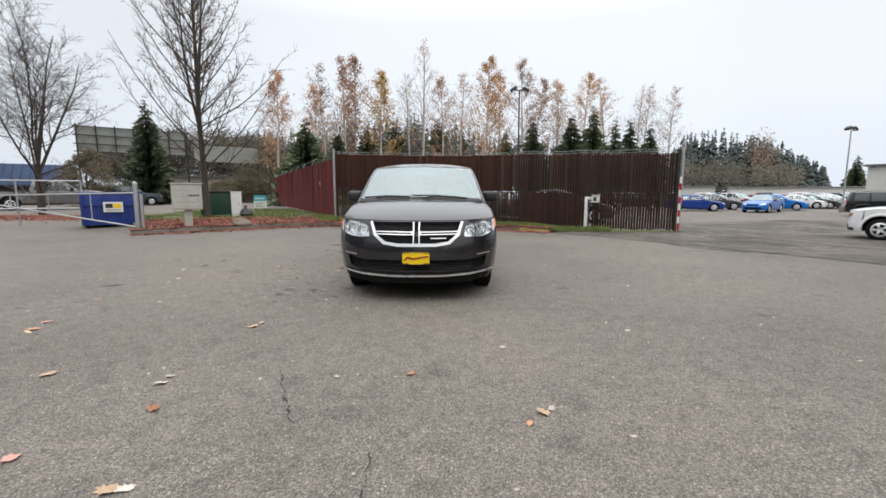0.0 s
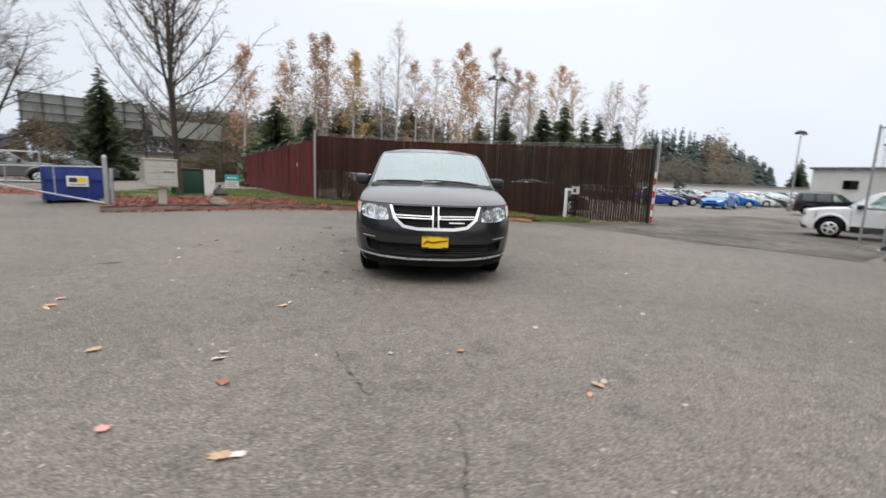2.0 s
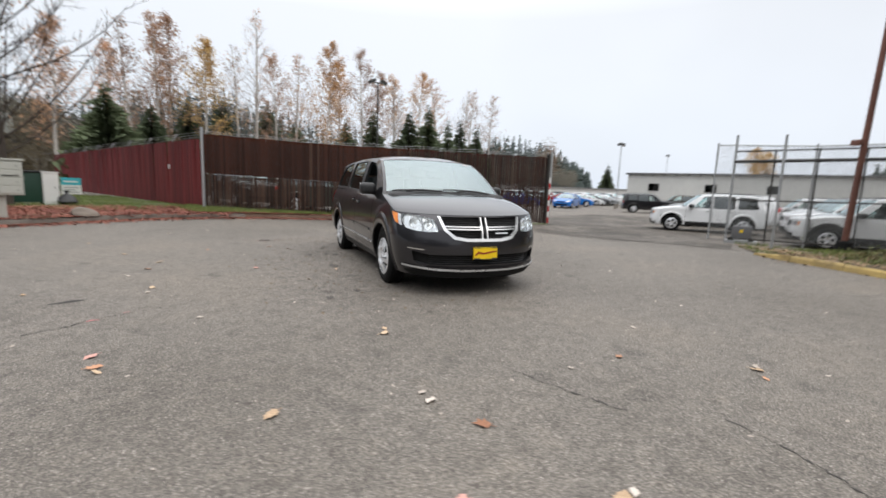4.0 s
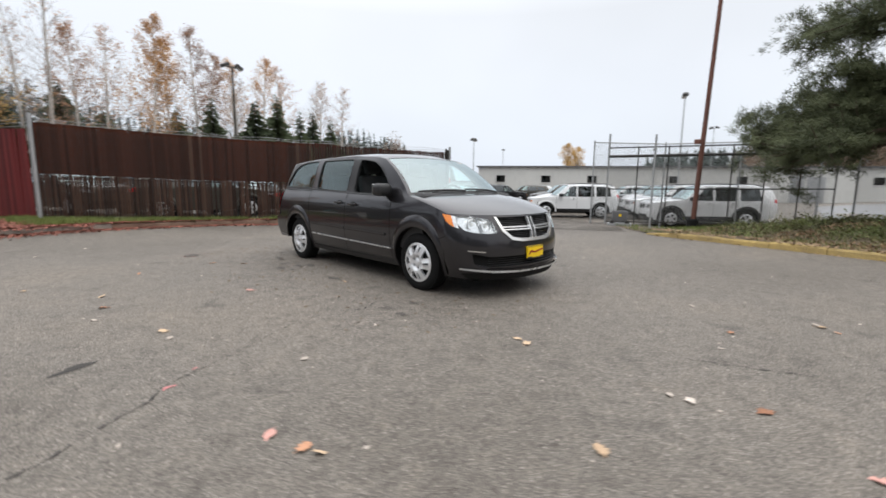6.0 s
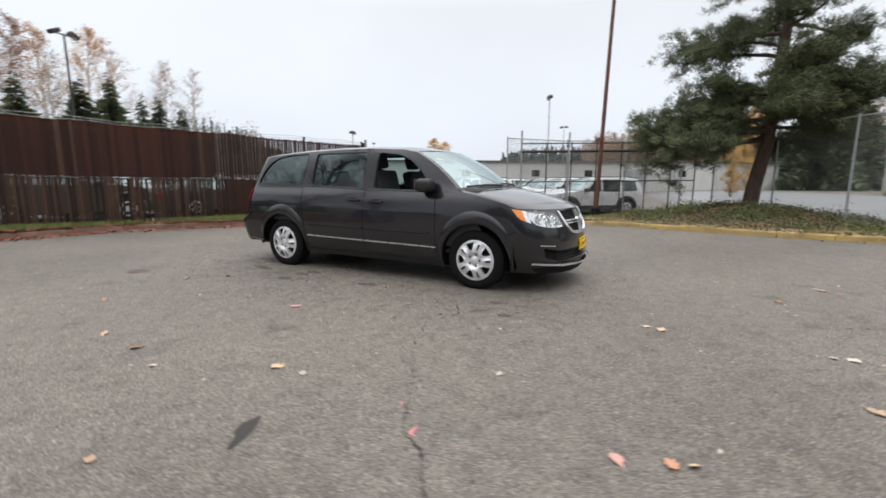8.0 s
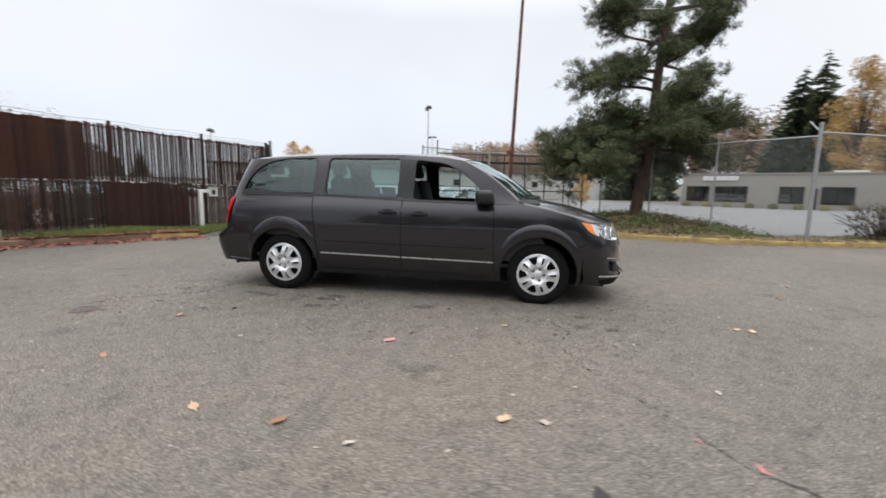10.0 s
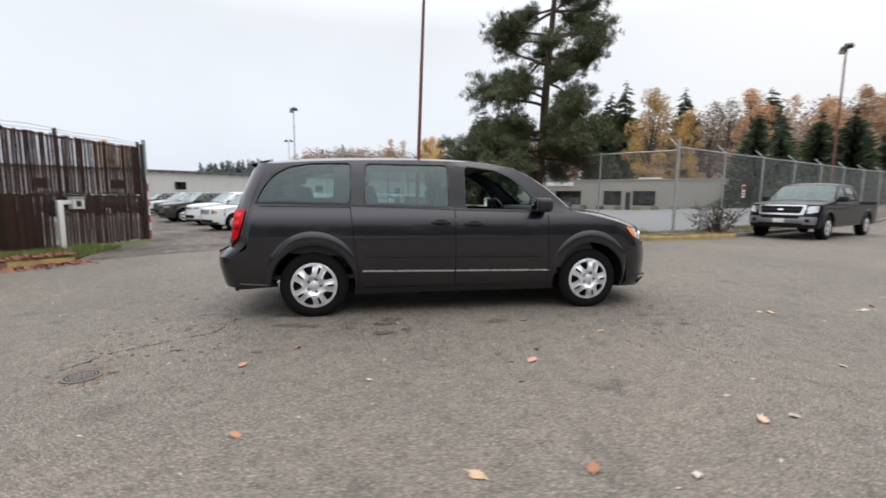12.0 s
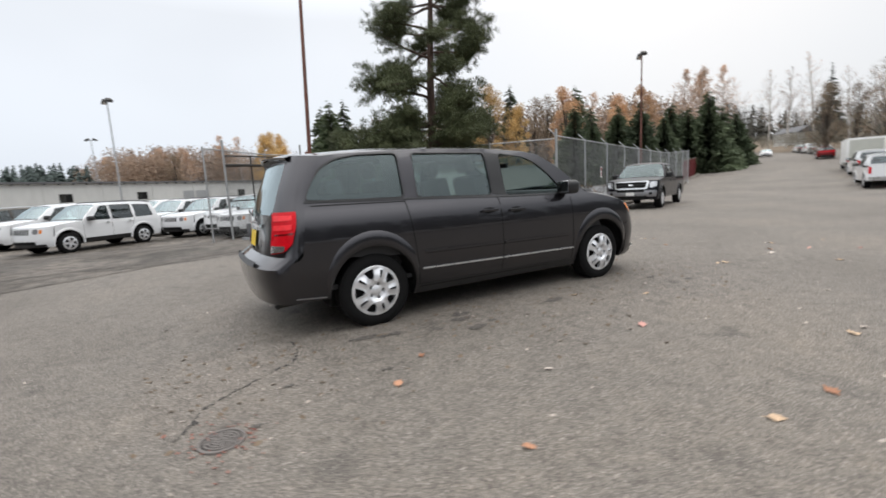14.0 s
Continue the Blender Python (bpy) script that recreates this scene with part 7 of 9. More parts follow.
FAR_TREES = [(36.8, -62.5, 18.7, 'rusty'), (31.1, -54.6, 12.7, 'fir'), (27.0, -43.2, 9.6, 'broad_fir'), (25.3, -44.6, 11.2, 'broad_fir'), (25.0, -46.9, 9.7, 'broad_fir'), (27.9, -56.2, 9.6, 'broad_fir'), (27.2, -38.6, 8.6, 'broad_fir'), (32.0, -31.8, 8.8, 'broad_fir'), (42.4, -78.0, 13.8, 'fir'), (44.0, -82.0, 11.5, 'fir'), (40.6, -69.0, 19.5, 'rusty'), (42.3, -72.0, 20.0, 'rusty'), (44.7, -84.2, 19.8, 'bare'), (47.0, -90.8, 24.5, 'rusty'),
             (48.2, -112.9, 25.6, 'bare'), (44.9, -114.0, 25.5, 'bare'), (38.0, -109.6, 26.7, 'bare'), (9.5, -46.4, 12.9, 'bare'), (5.2, -37.0, 11.4, 'bare'), (12.0, -57.0, 10.5, 'bare'), (47.4, -127.7, 19.7, 'bare'), (18.0, -72.0, 15.0, 'bare'), (24.0, -84.0, 18.0, 'bare'), (19.8, -63.0, 12.6, 'brush'), (15.6, -58.0, 11.0, 'brush'), (11.4, -52.0, 12.2, 'brush'), (8.6, -48.5, 11.5, 'brush'), (22.6, -70.0, 13.4, 'brush')]
LOT_TREES = [(113.7, 28.2, 9.3, 'orange'), (104.3, 22.9, 11.0, 'orange'), (104.6, 18.9, 10.2, 'rusty'), (94.9, 13.8, 11.8, 'rusty'), (89.9, 10.2, 11.2, 'orange'), (89.8, 6.5, 10.4, 'rusty'), (89.6, 3.5, 11.6, 'orange'), (83.6, -4.0, 13.4, 'yellow'),
             (52.2, -6.7, 13.2, 'fir'), (53.5, -9.0, 13.7, 'fir'), (56.4, -6.7, 13.2, 'fir'), (73.5, -4.0, 11.8, 'yellow'), (72.4, 49.2, 9.8, 'yellow'), (74.0, 9.4, 9.1, 'rusty'), (78.9, 11.5, 9.1, 'brush'), (61.3, 40.9, 7.9, 'yellow'), (86.3, 96.2, 9.6, 'fir'),
             (88.8, 12.8, 11.3, 'rusty'), (73.7, 1.9, 11.4, 'rusty'), (68.3, -1.0, 10.8, 'yellow'), (104.3, 14.6, 12.7, 'orange'), (94.2, 3.9, 14.3, 'rusty'), (49.0, 0.1, 7.1, 'yellow'), (51.1, 1.4, 6.8, 'yellow')]
SAY = {"broad_fir": ("fir_tree", "broad dark green conifer beside the road"), "fir": ("fir_tree", "tall dark green conifer at the edge of the woods"), "yellow": ("autumn_tree", "broad tree with yellow autumn leaves"), "orange": ("autumn_tree", "broad tree with orange autumn leaves"),
       "rusty": ("autumn_tree", "tall tree with thin rusty brown leaves"), "brush": ("autumn_tree", "tall grey-brown nearly bare tree"), "bare": ("bare_tree", "tall bare tree beside the road")}
made = {}
LOT_TREES = [(-3 + (x + 3) * 1.4, 8 + (y - 8) * 1.4, 1.2 + (top - 1.2) * 1.4, kind) for x, y, top, kind in LOT_TREES] + [(36.6, 0.9, 4.1, "yellow")]
for i, (x, y, top, kind) in enumerate(EAST_TREES + FAR_TREES + LOT_TREES):
    h = top - ground_z(x, y)
    variant = (kind, i % 3)
    m = stand(x, y) @ pose(0, 0, 0, 0, 0, 47 * i)
    if variant in made:
        ob, h0 = made[variant]
        c = copy_thing(ob, Matrix.Identity(4))
        c.matrix_basis = m @ Matrix.Scale(h / h0, 4)
        continue
    t = thing(SAY[kind][0], SAY[kind][1], "tree", m, "trees round the yard")
    if kind == "fir":
        fir_parts(t, 300 + i, h, h * (0.23, 0.27, 0.30)[i % 3], M["fir"], 1.2)
    elif kind == "broad_fir":
        fir_parts(t, 300 + i, h, h * (0.30, 0.36, 0.33)[i % 3], M["fir"], 1.4)
    elif kind == "bare":
        birch_parts(t, 300 + i, h, 0.06, M["rusty"])
    # far crowns take the leaf colours with haze mixed in
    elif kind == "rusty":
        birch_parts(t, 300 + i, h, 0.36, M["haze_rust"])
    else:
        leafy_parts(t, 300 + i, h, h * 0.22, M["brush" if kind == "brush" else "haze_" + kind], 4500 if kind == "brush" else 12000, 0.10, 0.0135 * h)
    made[variant] = (t, h)


def far_woods(name, label, spots, seed, material, n, depth, low=0.35, broad=0.0):
    """Woods far off: rough conifer shapes over rising ground, as one mass."""
    rng = random.Random(seed)
    b = Buf()
    for _ in range(n):
        k = rng.random() * (len(spots) - 1)
        j = int(k)
        a, c = Vector(spots[j]), Vector(spots[min(j + 1, len(spots) - 1)])
        p = a.lerp(c, k - j)
        back = rng.random()
        out = Vector((p.x, p.y, 0)).normalized()
        x, y = p.x + out.x * depth * back, p.y + out.y * depth * back
        base = max(p.z * 0.2 * back, ground_z(x, y))
        top = max(base + 4.0, p.z * (low + (1 - low) * (0.35 + 0.65 * rng.random())) * (1 + 0.25 * back))
        if broad and rng.random() < broad:
            r = (top - base) * rng.uniform(0.16, 0.26)
            c = Vector((x, y, base + (top - base) * 0.62))
            for _ in range(380):
                e = Vector((rng.gauss(0, 1), rng.gauss(0, 1), rng.gauss(0, 1))).normalized() * rng.random() ** 0.35
                leaf_quad(b, c + Vector((e.x * r, e.y * r, e.z * (top - base) * 0.40)), 0.031 * (top - base), rng)
            continue
        r = rng.uniform(1.8, 3.6) * (0.6 + 0.4 * top / max(6, p.z))
        for _ in range(56):
            f = rng.random() ** 0.8
            w = rng.uniform(0, 6.28)
            ln = (r * (1 - f) ** 0.85 + 0.15) * rng.uniform(0.6, 1.2)
            z = base + (top - base) * (0.08 + 0.9 * f)
            e, s = Vector((math.cos(w), math.sin(w), 0)), Vector((-math.sin(w), math.cos(w), 0))
            o = Vector((x, y, z))
            wd = 0.42 * ln + 0.25
            b.add([o + Vector((0, 0, 0.16 * ln + 0.3)), o + e * ln * 0.75 - s * wd - Vector((0, 0, 0.35 * ln)), o + e * ln - Vector((0, 0, 0.22 * ln)), o + e * ln * 0.75 + s * wd - Vector((0, 0, 0.35 * ln))], [(0, 1, 2), (0, 2, 3)])
        b.add([(x - 0.1, y, base), (x + 0.1, y, base), (x, y, top + 0.8)], [(0, 1, 2)])
    return tagged(part(name, b, material, smooth=0), label, "woods", kind="stuff")


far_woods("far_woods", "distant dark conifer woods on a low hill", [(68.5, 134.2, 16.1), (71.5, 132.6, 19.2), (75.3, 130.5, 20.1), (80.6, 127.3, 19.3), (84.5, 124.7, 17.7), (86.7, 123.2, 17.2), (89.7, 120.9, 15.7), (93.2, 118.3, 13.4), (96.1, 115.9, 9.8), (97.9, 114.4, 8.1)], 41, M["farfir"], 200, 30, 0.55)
far_woods("far_woods", "rust-coloured broadleaf trees among the hill's conifers", [(79.3, 113.7, 15.1), (80.4, 112.9, 15.3), (81.4, 112.2, 14.7)], 45, M["farrust"], 5, 5, 0.8, 1.0)
far_woods("far_woods", "olive scrub along the hill's foot", [(58.4, 111.3, 9.4), (64.6, 107.8, 9.8), (70.4, 104.1, 8.9), (78.6, 97.9, 7.9)], 46, M["farolive"], 60, 8, 0.5, 1.0)
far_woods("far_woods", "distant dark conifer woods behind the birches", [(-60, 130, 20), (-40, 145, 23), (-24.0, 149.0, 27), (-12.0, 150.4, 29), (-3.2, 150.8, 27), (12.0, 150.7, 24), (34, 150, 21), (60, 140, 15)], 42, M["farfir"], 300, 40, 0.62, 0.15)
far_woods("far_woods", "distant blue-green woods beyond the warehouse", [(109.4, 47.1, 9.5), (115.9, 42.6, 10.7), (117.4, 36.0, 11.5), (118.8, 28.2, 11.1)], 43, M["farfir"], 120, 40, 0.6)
far_woods("far_woods", "distant rusty autumn woods beyond the warehouse", [(111.6, 28.6, 10.9), (112.4, 22.6, 13.6), (112.7, 18.4, 14.5), (112.9, 13.1, 14.8), (112.9, 8.1, 14.2), (106.5, 2.0, 14.2), (105.9, -3.8, 13.4), (104.4, -12.3, 12.8)], 47, M["farrust"], 150, 30, 0.6, 0.92)
far_woods("far_woods", "hazy autumn woods behind the low office building", [(92, -16, 15.5), (78, -30, 16), (70, -44, 17), (60, -58, 17.5), (50, -72, 18)], 55, M["farrust"], 110, 16, 0.78, 0.85)
far_woods("far_woods", "distant woods to the south-east", [(150, 0, 13), (130, -20, 15), (110, -30, 17)], 48, M["farfir"], 70, 40, 0.5, 0.3)
far_woods("far_woods", "wooded slope beyond the road", [(112, -42, 19), (100, -60, 20), (86, -95, 24), (70, -122, 26)], 44, M["farrust"], 150, 40, 0.5, 0.75)
far_woods("far_woods", "grey-brown leafless woods on the rise", [(78, -150, 26), (66, -152, 22), (45, -160, 19.5), (20, -165, 22), (0, -140, 20), (-20, -110, 15)], 49, M["farolive"], 190, 40, 0.5, 0.7)
far_woods("far_woods", "grey-brown leafless belt beside the rising road", [(34.3, -100.0, 10.9), (29.4, -99.6, 10.9), (23.4, -97.1, 10.3), (16.0, -91.7, 9.2), (7.3, -83.0, 7.7)], 54, M["farolive"], 90, 22, 0.7, 0.95)
far_woods("far_woods", "low brown scrub on the bank beyond the road", [(18, -98, 6.6), (34, -101, 7.2), (50, -108, 7.6), (70, -118, 8.4)], 50, M["farolive"], 110, 10, 0.7, 1.0)
far_woods("far_woods", "dark tree belt on the yard's far western side", [(-37, 20, 14), (-40, 4, 16), (-39, -16, 16), (-34, -36, 15), (-20, -54, 15), (-8, -62, 14)], 51, M["farfir"], 190, 12, 0.7, 0.35)
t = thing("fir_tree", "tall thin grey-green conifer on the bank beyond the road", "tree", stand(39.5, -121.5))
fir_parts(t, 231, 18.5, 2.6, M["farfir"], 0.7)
far_woods("far_woods", "grey-brown woods behind the side buildings", [(-46.8, 59.5, 7.6), (-41.7, 63.1, 10.3), (-33.1, 68.1, 10.9), (-28.0, 70.4, 10.6), (-20.9, 72.8, 8.6)], 52, M["farolive"], 260, 14, 0.72, 1.0)


# ---- the pine on the verge, with ivy at its foot ----
def mound_z(x, y):
    e = ((x - 9.9) / 2.3) ** 2 + ((y - 2.9) / 3.0) ** 2
    return 0.40 * math.exp(-1.6 * e)


def pine():
    rng = random.Random(77)
    base = Vector((10.5, 2.75, ground_z(10.5, 2.75) + 0.12))
    root = thing("pine_tree", "tall leaning pine with dark needle clumps and reddish bark", "tree", Matrix.Translation(base))
    wood, need = Buf(), Buf()
    pts = [Vector((0.0, 0.0, -0.2)), Vector((0.03, -0.12, 1.0)), Vector((0.05, -0.32, 2.2)), Vector((0.1, -0.42, 3.6)), Vector((0.15, -0.48, 5.2)), Vector((0.2, -0.62, 7.0)), Vector((0.2, -0.75, 9.0)), Vector((0.25, -0.85, 11.0)), Vector((0.25, -0.85, 12.6))]
    wood.tube(pts, [0.24, 0.2, 0.18, 0.165, 0.15, 0.12, 0.09, 0.055, 0.02], 12)

    def trunk_at(z):
        for a, b in zip(pts, pts[1:]):
            if a.z <= z <= b.z:
                return a.lerp(b, (z - a.z) / (b.z - a.z))
        return pts[-1]

    def tuft(p, d, size):
        """A spray of needles round a shoot."""
        for _ in range(24):
            e = (d * rng.uniform(0.15, 0.9) + Vector((rng.gauss(0, 0.55), rng.gauss(0, 0.55), rng.gauss(0.12, 0.5)))).normalized()
            s = e.orthogonal().normalized() * 0.0115
            q = p + Vector((rng.gauss(0, 0.06), rng.gauss(0, 0.06), rng.gauss(0, 0.05)))
            need.add([q - s, q + s, q + e * size * rng.uniform(0.7, 1.2)], [(0, 1, 2)])

    def bough(z, az, ln, rise, droop, pads, start=0.35):
        p = trunk_at(z)
        d = Vector((math.cos(az), math.sin(az), rise))
        q, h, rr = branch(wood, p, d, ln, 0.028 + 0.014 * ln, rng, droop, 0.10, 7, 6, 0.25)
        for i in range(pads):
            t = start + (1 - start) * (i + rng.random()) / pads
            j = min(6, int(t * 7))
            pos = q[j].lerp(q[j + 1], t * 7 - j)
            e, hh, _ = branch(wood, pos, any_side(h[j], rng, rng.uniform(0.3, 1.1)) + Vector((0, 0, 0.25)), ln * rng.uniform(0.18, 0.38), 0.014, rng, 0.05, 0.15, 3, 4, 0.4)
            for s in range(9):
                k = rng.randrange(0, 4)
                c = e[k] + Vector((rng.gauss(0, 0.16), rng.gauss(0, 0.16), rng.gauss(0.04, 0.06)))
                for _ in range(2):
                    tuft(c + Vector((rng.gauss(0, 0.07), rng.gauss(0, 0.07), rng.gauss(0, 0.05))), hh[min(k, 3)], 0.115)
    # low heavy boughs towards the lot and the street
    for z, az, ln, rise, droop, pads in ((2.35, 1.75, 3.5, -0.06, -0.02, 26), (2.55, 1.38, 3.3, -0.03, -0.02, 22), (3.0, 1.6, 2.8, 0.06, -0.015, 22), (3.4, 1.5, 2.3, 0.06, -0.01, 18), (3.7, 1.9, 1.9, 0.1, -0.01, 14), (4.7, 1.62, 2.5, 0.12, -0.015, 16), (5.0, 1.95, 2.1, 0.18, 0.0, 11),
                                          (2.6, 2.5, 2.9, 0.14, -0.03, 18), (2.8, 3.3, 2.5, 0.12, -0.02, 16), (3.0, 0.6, 2.9, 0.12, -0.02, 16), (2.7, 4.3, 2.3, 0.08, -0.02, 15), (3.1, 5.1, 2.6, 0.10, -0.02, 16), (3.5, 2.9, 2.4, 0.22, -0.02, 16), (3.6, 4.8, 2.5, 0.18, -0.02, 16),
                                          (2.45, 0.75, 3.7, 0.02, -0.02, 20), (2.75, 1.0, 3.1, 0.0, -0.02, 14), (3.8, 0.2, 2.3, 0.22, -0.02, 14), (4.1, 5.4, 2.2, 0.22, -0.02, 13)):
        bough(z, az, ln, rise, droop, pads)
    # a dense skirt all round below the bare stretch of trunk
    for i in range(13):
        z = 2.4 + 2.0 * (i % 5) / 5 + rng.uniform(-0.15, 0.15)
        bough(z, 2.39996 * i + 0.4, (2.35 - 0.40 * (z - 2.3)) * rng.uniform(0.75, 1.1), rng.uniform(0.0, 0.16), -0.025, 11, 0.42)
    # upper boughs in layers with sky between
    for z in (5.5, 6.4, 7.3, 8.2, 9.1, 10.0, 10.9, 11.7):
        n = 5
        for i in range(n):
            az = rng.uniform(0, 6.28) if z > 8 else (2 * math.pi * (i + rng.uniform(-0.25, 0.25)) / n + z)
            ln = (2.95 - 0.26 * (z - 5.2)) * rng.uniform(0.5, 1.15)
            bough(z + rng.uniform(-0.16, 0.16), az, max(0.8, ln), rng.uniform(-0.06, 0.24), rng.uniform(-0.02, 0.03), 10, 0.55)
    part("trunk", wood, M["pinebark"], root, "leaning trunk with reddish scaly bark")
    part("crown", need, M["needle"], root, "dark green needle clumps", smooth=0)


pine()


def ivy():
    rng = random.Random(78)
    bed = Buf()
    for i in range(24):
        for j in range(31):
            x, y = 6.9 + 6.0 * i / 23, -0.4 + 7.2 * j / 30
            bed.v.append((x, y, ground_z(x, y) + 0.06 + mound_z(x, y)))
    bed.f = [(i * 31 + j, i * 31 + j + 1, (i + 1) * 31 + j + 1, (i + 1) * 31 + j) for i in range(23) for j in range(30)
             if all(bed.v[k][0] > 7.65 for k in (i * 31 + j, i * 31 + j + 1))]
    mound = tagged(part("soil_mound", bed, M["soil"]), "low soil mound round the pine's foot", "mound", kind="structure")
    b, green, brown = Buf(), Buf(), Buf()
    n = 0
    while n < 26000:
        x, y = rng.uniform(6.9, 12.7), rng.uniform(-0.3, 6.6)
        k = mound_z(x, y)
        if rng.random() > k * 2.2 + (0.14 if x > 7.3 else 0.03):
            continue
        n += 1
        if x < 7.65 and not inside(poly_e, x - 0.12, y):
            continue
        w = noise.noise((x * 0.9, y * 0.9, 3.1)) + 0.5 * noise.noise((x * 2.7, y * 2.7, 7.7)) + rng.gauss(0, 0.16)
        z = ground_z(x, y) + 0.06 + k
        if w < -0.24 or (k < 0.05 and w < 0.0):
            leaf_quad(brown, Vector((x, y, z + abs(rng.gauss(0, 0.025)))), 0.06, rng, 0.2)
        elif w > 0.22:
            for _ in range(2):
                leaf_quad(green, Vector((x + rng.gauss(0, 0.04), y + rng.gauss(0, 0.04), z + abs(rng.gauss(0, 0.10 + 0.12 * max(0.0, noise.noise((x * 1.6, y * 1.6, 1.0))))))), 0.05, rng, 0.2)
        else:
            leaf_quad(b, Vector((x, y, z + abs(rng.gauss(0, 0.08 + 0.1 * max(0.0, noise.noise((x * 1.6, y * 1.6, 5.0))))))), 0.062, rng, 0.2)
    tagged(part("ivy", b, M["ivy"], smooth=0), "dense green ivy over the mound", "ivy", kind="stuff")
    tagged(part("weeds", green, M["weeds"], smooth=0), "low bright green weeds among the ivy", "weeds", kind="stuff")
    tagged(part("leaf_litter", brown, M["dry_litter"], smooth=0), "dry brown fallen leaves caught in the ivy", "leaves", kind="stuff")

ivy()


# ---- grass and fallen leaves ----
def grass_strip(name, label, test, box, n, seed, h):
    rng = random.Random(seed)
    b = Buf()
    while len(b.v) < 3 * n:
        x, y = rng.uniform(box[0], box[2]), rng.uniform(box[1], box[3])
        if not test(x, y) or noise.noise((x * 0.9, y * 0.9, 5.0)) < rng.uniform(-0.45, 0.3):
            continue
        z = ground_z(x, y) + verge_lift(x, y) - 0.005
        a = rng.uniform(0, 6.28)
        s = Vector((math.cos(a), math.sin(a), 0)) * 0.008
        k = h * rng.uniform(0.5, 1.3)
        p = Vector((x, y, z))
        b.add([p - s, p + s, p + Vector((rng.gauss(0, 0.4) * k, rng.gauss(0, 0.4) * k, k))], [(0, 1, 2)])
    tagged(part(name, b, M["grass"], smooth=0), label, "grass", kind="stuff")


def near_fence(x, y):
    s = 18.1 - (x + 4.35) * 0.2261
    return inside(poly_n, x, y) and -1.6 < y - s < 0.35 and -5 < x < 5.4


grass_strip("grass", "strip of rough green grass along the slatted fence", near_fence, (-5.2, 13.0, 8.2, 19.0), 24000, 31, 0.13)
grass_strip("grass", "mown green grass beside the maroon fence", lambda x, y: inside(poly_n, x, y) and y > 16.5 and x < -4.0, (-14, 16, -4, 27), 14000, 32, 0.09)
grass_strip("grass", "sparse grass on the verge by the pole", lambda x, y: inside(poly_e, x, y), (6.1, -8, 12.5, 9.5), 9000, 33, 0.09)


def litter(name, label, line, width, n, seed, out=0.3, flat=None):
    rng = random.Random(seed)
    b = Buf()
    pts = along(line, 0.05)
    for _ in range(n):
        p, d = rng.choice(pts)
        k = rng.gauss(0.05, 1) * width - out
        x, y = p.x - d.y * k, p.y + d.x * k
        up = flat if flat else (0.145 if k > 0.0 else 0.012)
        a = rng.uniform(0, 6.28)
        s = rng.uniform(0.02, 0.052)
        q = Vector((x, y, ground_z(x, y) + up + rng.uniform(0, 0.012)))
        e, f = Vector((math.cos(a), math.sin(a), rng.gauss(0, 0.25))) * s, Vector((-math.sin(a), math.cos(a), rng.gauss(0, 0.25))) * s * 0.7
        b.add([q - e, q + f, q + e * 0.8, q - f], [(0, 1, 2, 3)])
    tagged(part(name, b, M["dry_litter" if "yellow kerb" in label else "litter"], smooth=0), label, "leaves", kind="stuff")


litter("leaf_litter", "red-brown fallen leaves gathered along the kerb", line_n[:42], 0.22, 13000, 51, -0.02)
litter("leaf_litter", "red-brown fallen leaves on the verge by the letter boxes", [(-10.2, 15.3), (-9.2, 15.9), (-7.6, 16.5), (-6.0, 17.1), (-4.8, 17.3), (-3.4, 17.2)], 0.62, 24000, 52, -0.1, 0.135)
litter("leaf_litter", "brown fallen leaves along the yellow kerb", line_e[:36], 0.22, 2400, 53, -0.3)
litter("leaf_litter", "red-brown fallen leaves beside the parked trucks", [(1.2, -19.0), (5.0, -29.0)], 0.7, 1600, 54, 0.3)
litter("leaf_litter", "red-brown fallen leaves under the bare tree behind the wire gate", [(-26.0, 19.0), (-18.5, 19.6), (-13.2, 19.6)], 0.95, 30000, 55, 0.0, 0.012)


def leaf_mesh(seed):
    """A dry curled leaf with pointed lobes and a stalk."""
    rng = random.Random(seed)
    b = Buf()
    rim = []
    for i in range(16):
        a = 2 * math.pi * i / 16
        r = (1.0 if i % 2 == 0 else 0.74) * rng.uniform(0.78, 1.12) * (1.2 if i in (0, 15, 1) else 1)
        rim.append(Vector((r * math.cos(a), r * math.sin(a) * 0.72, 0.22 * r * r * abs(math.sin(a * 1.5)) + rng.uniform(0, 0.1))))
    b.v = [(0, 0, 0.02)] + [tuple(p) for p in rim]
    b.f = [(0, i + 1, (i + 1) % 16 + 1) for i in range(16)]
    b.tube([(-0.5, 0, 0.03), (-1.3, 0.15, 0.06)], 0.035, 4)
    return b


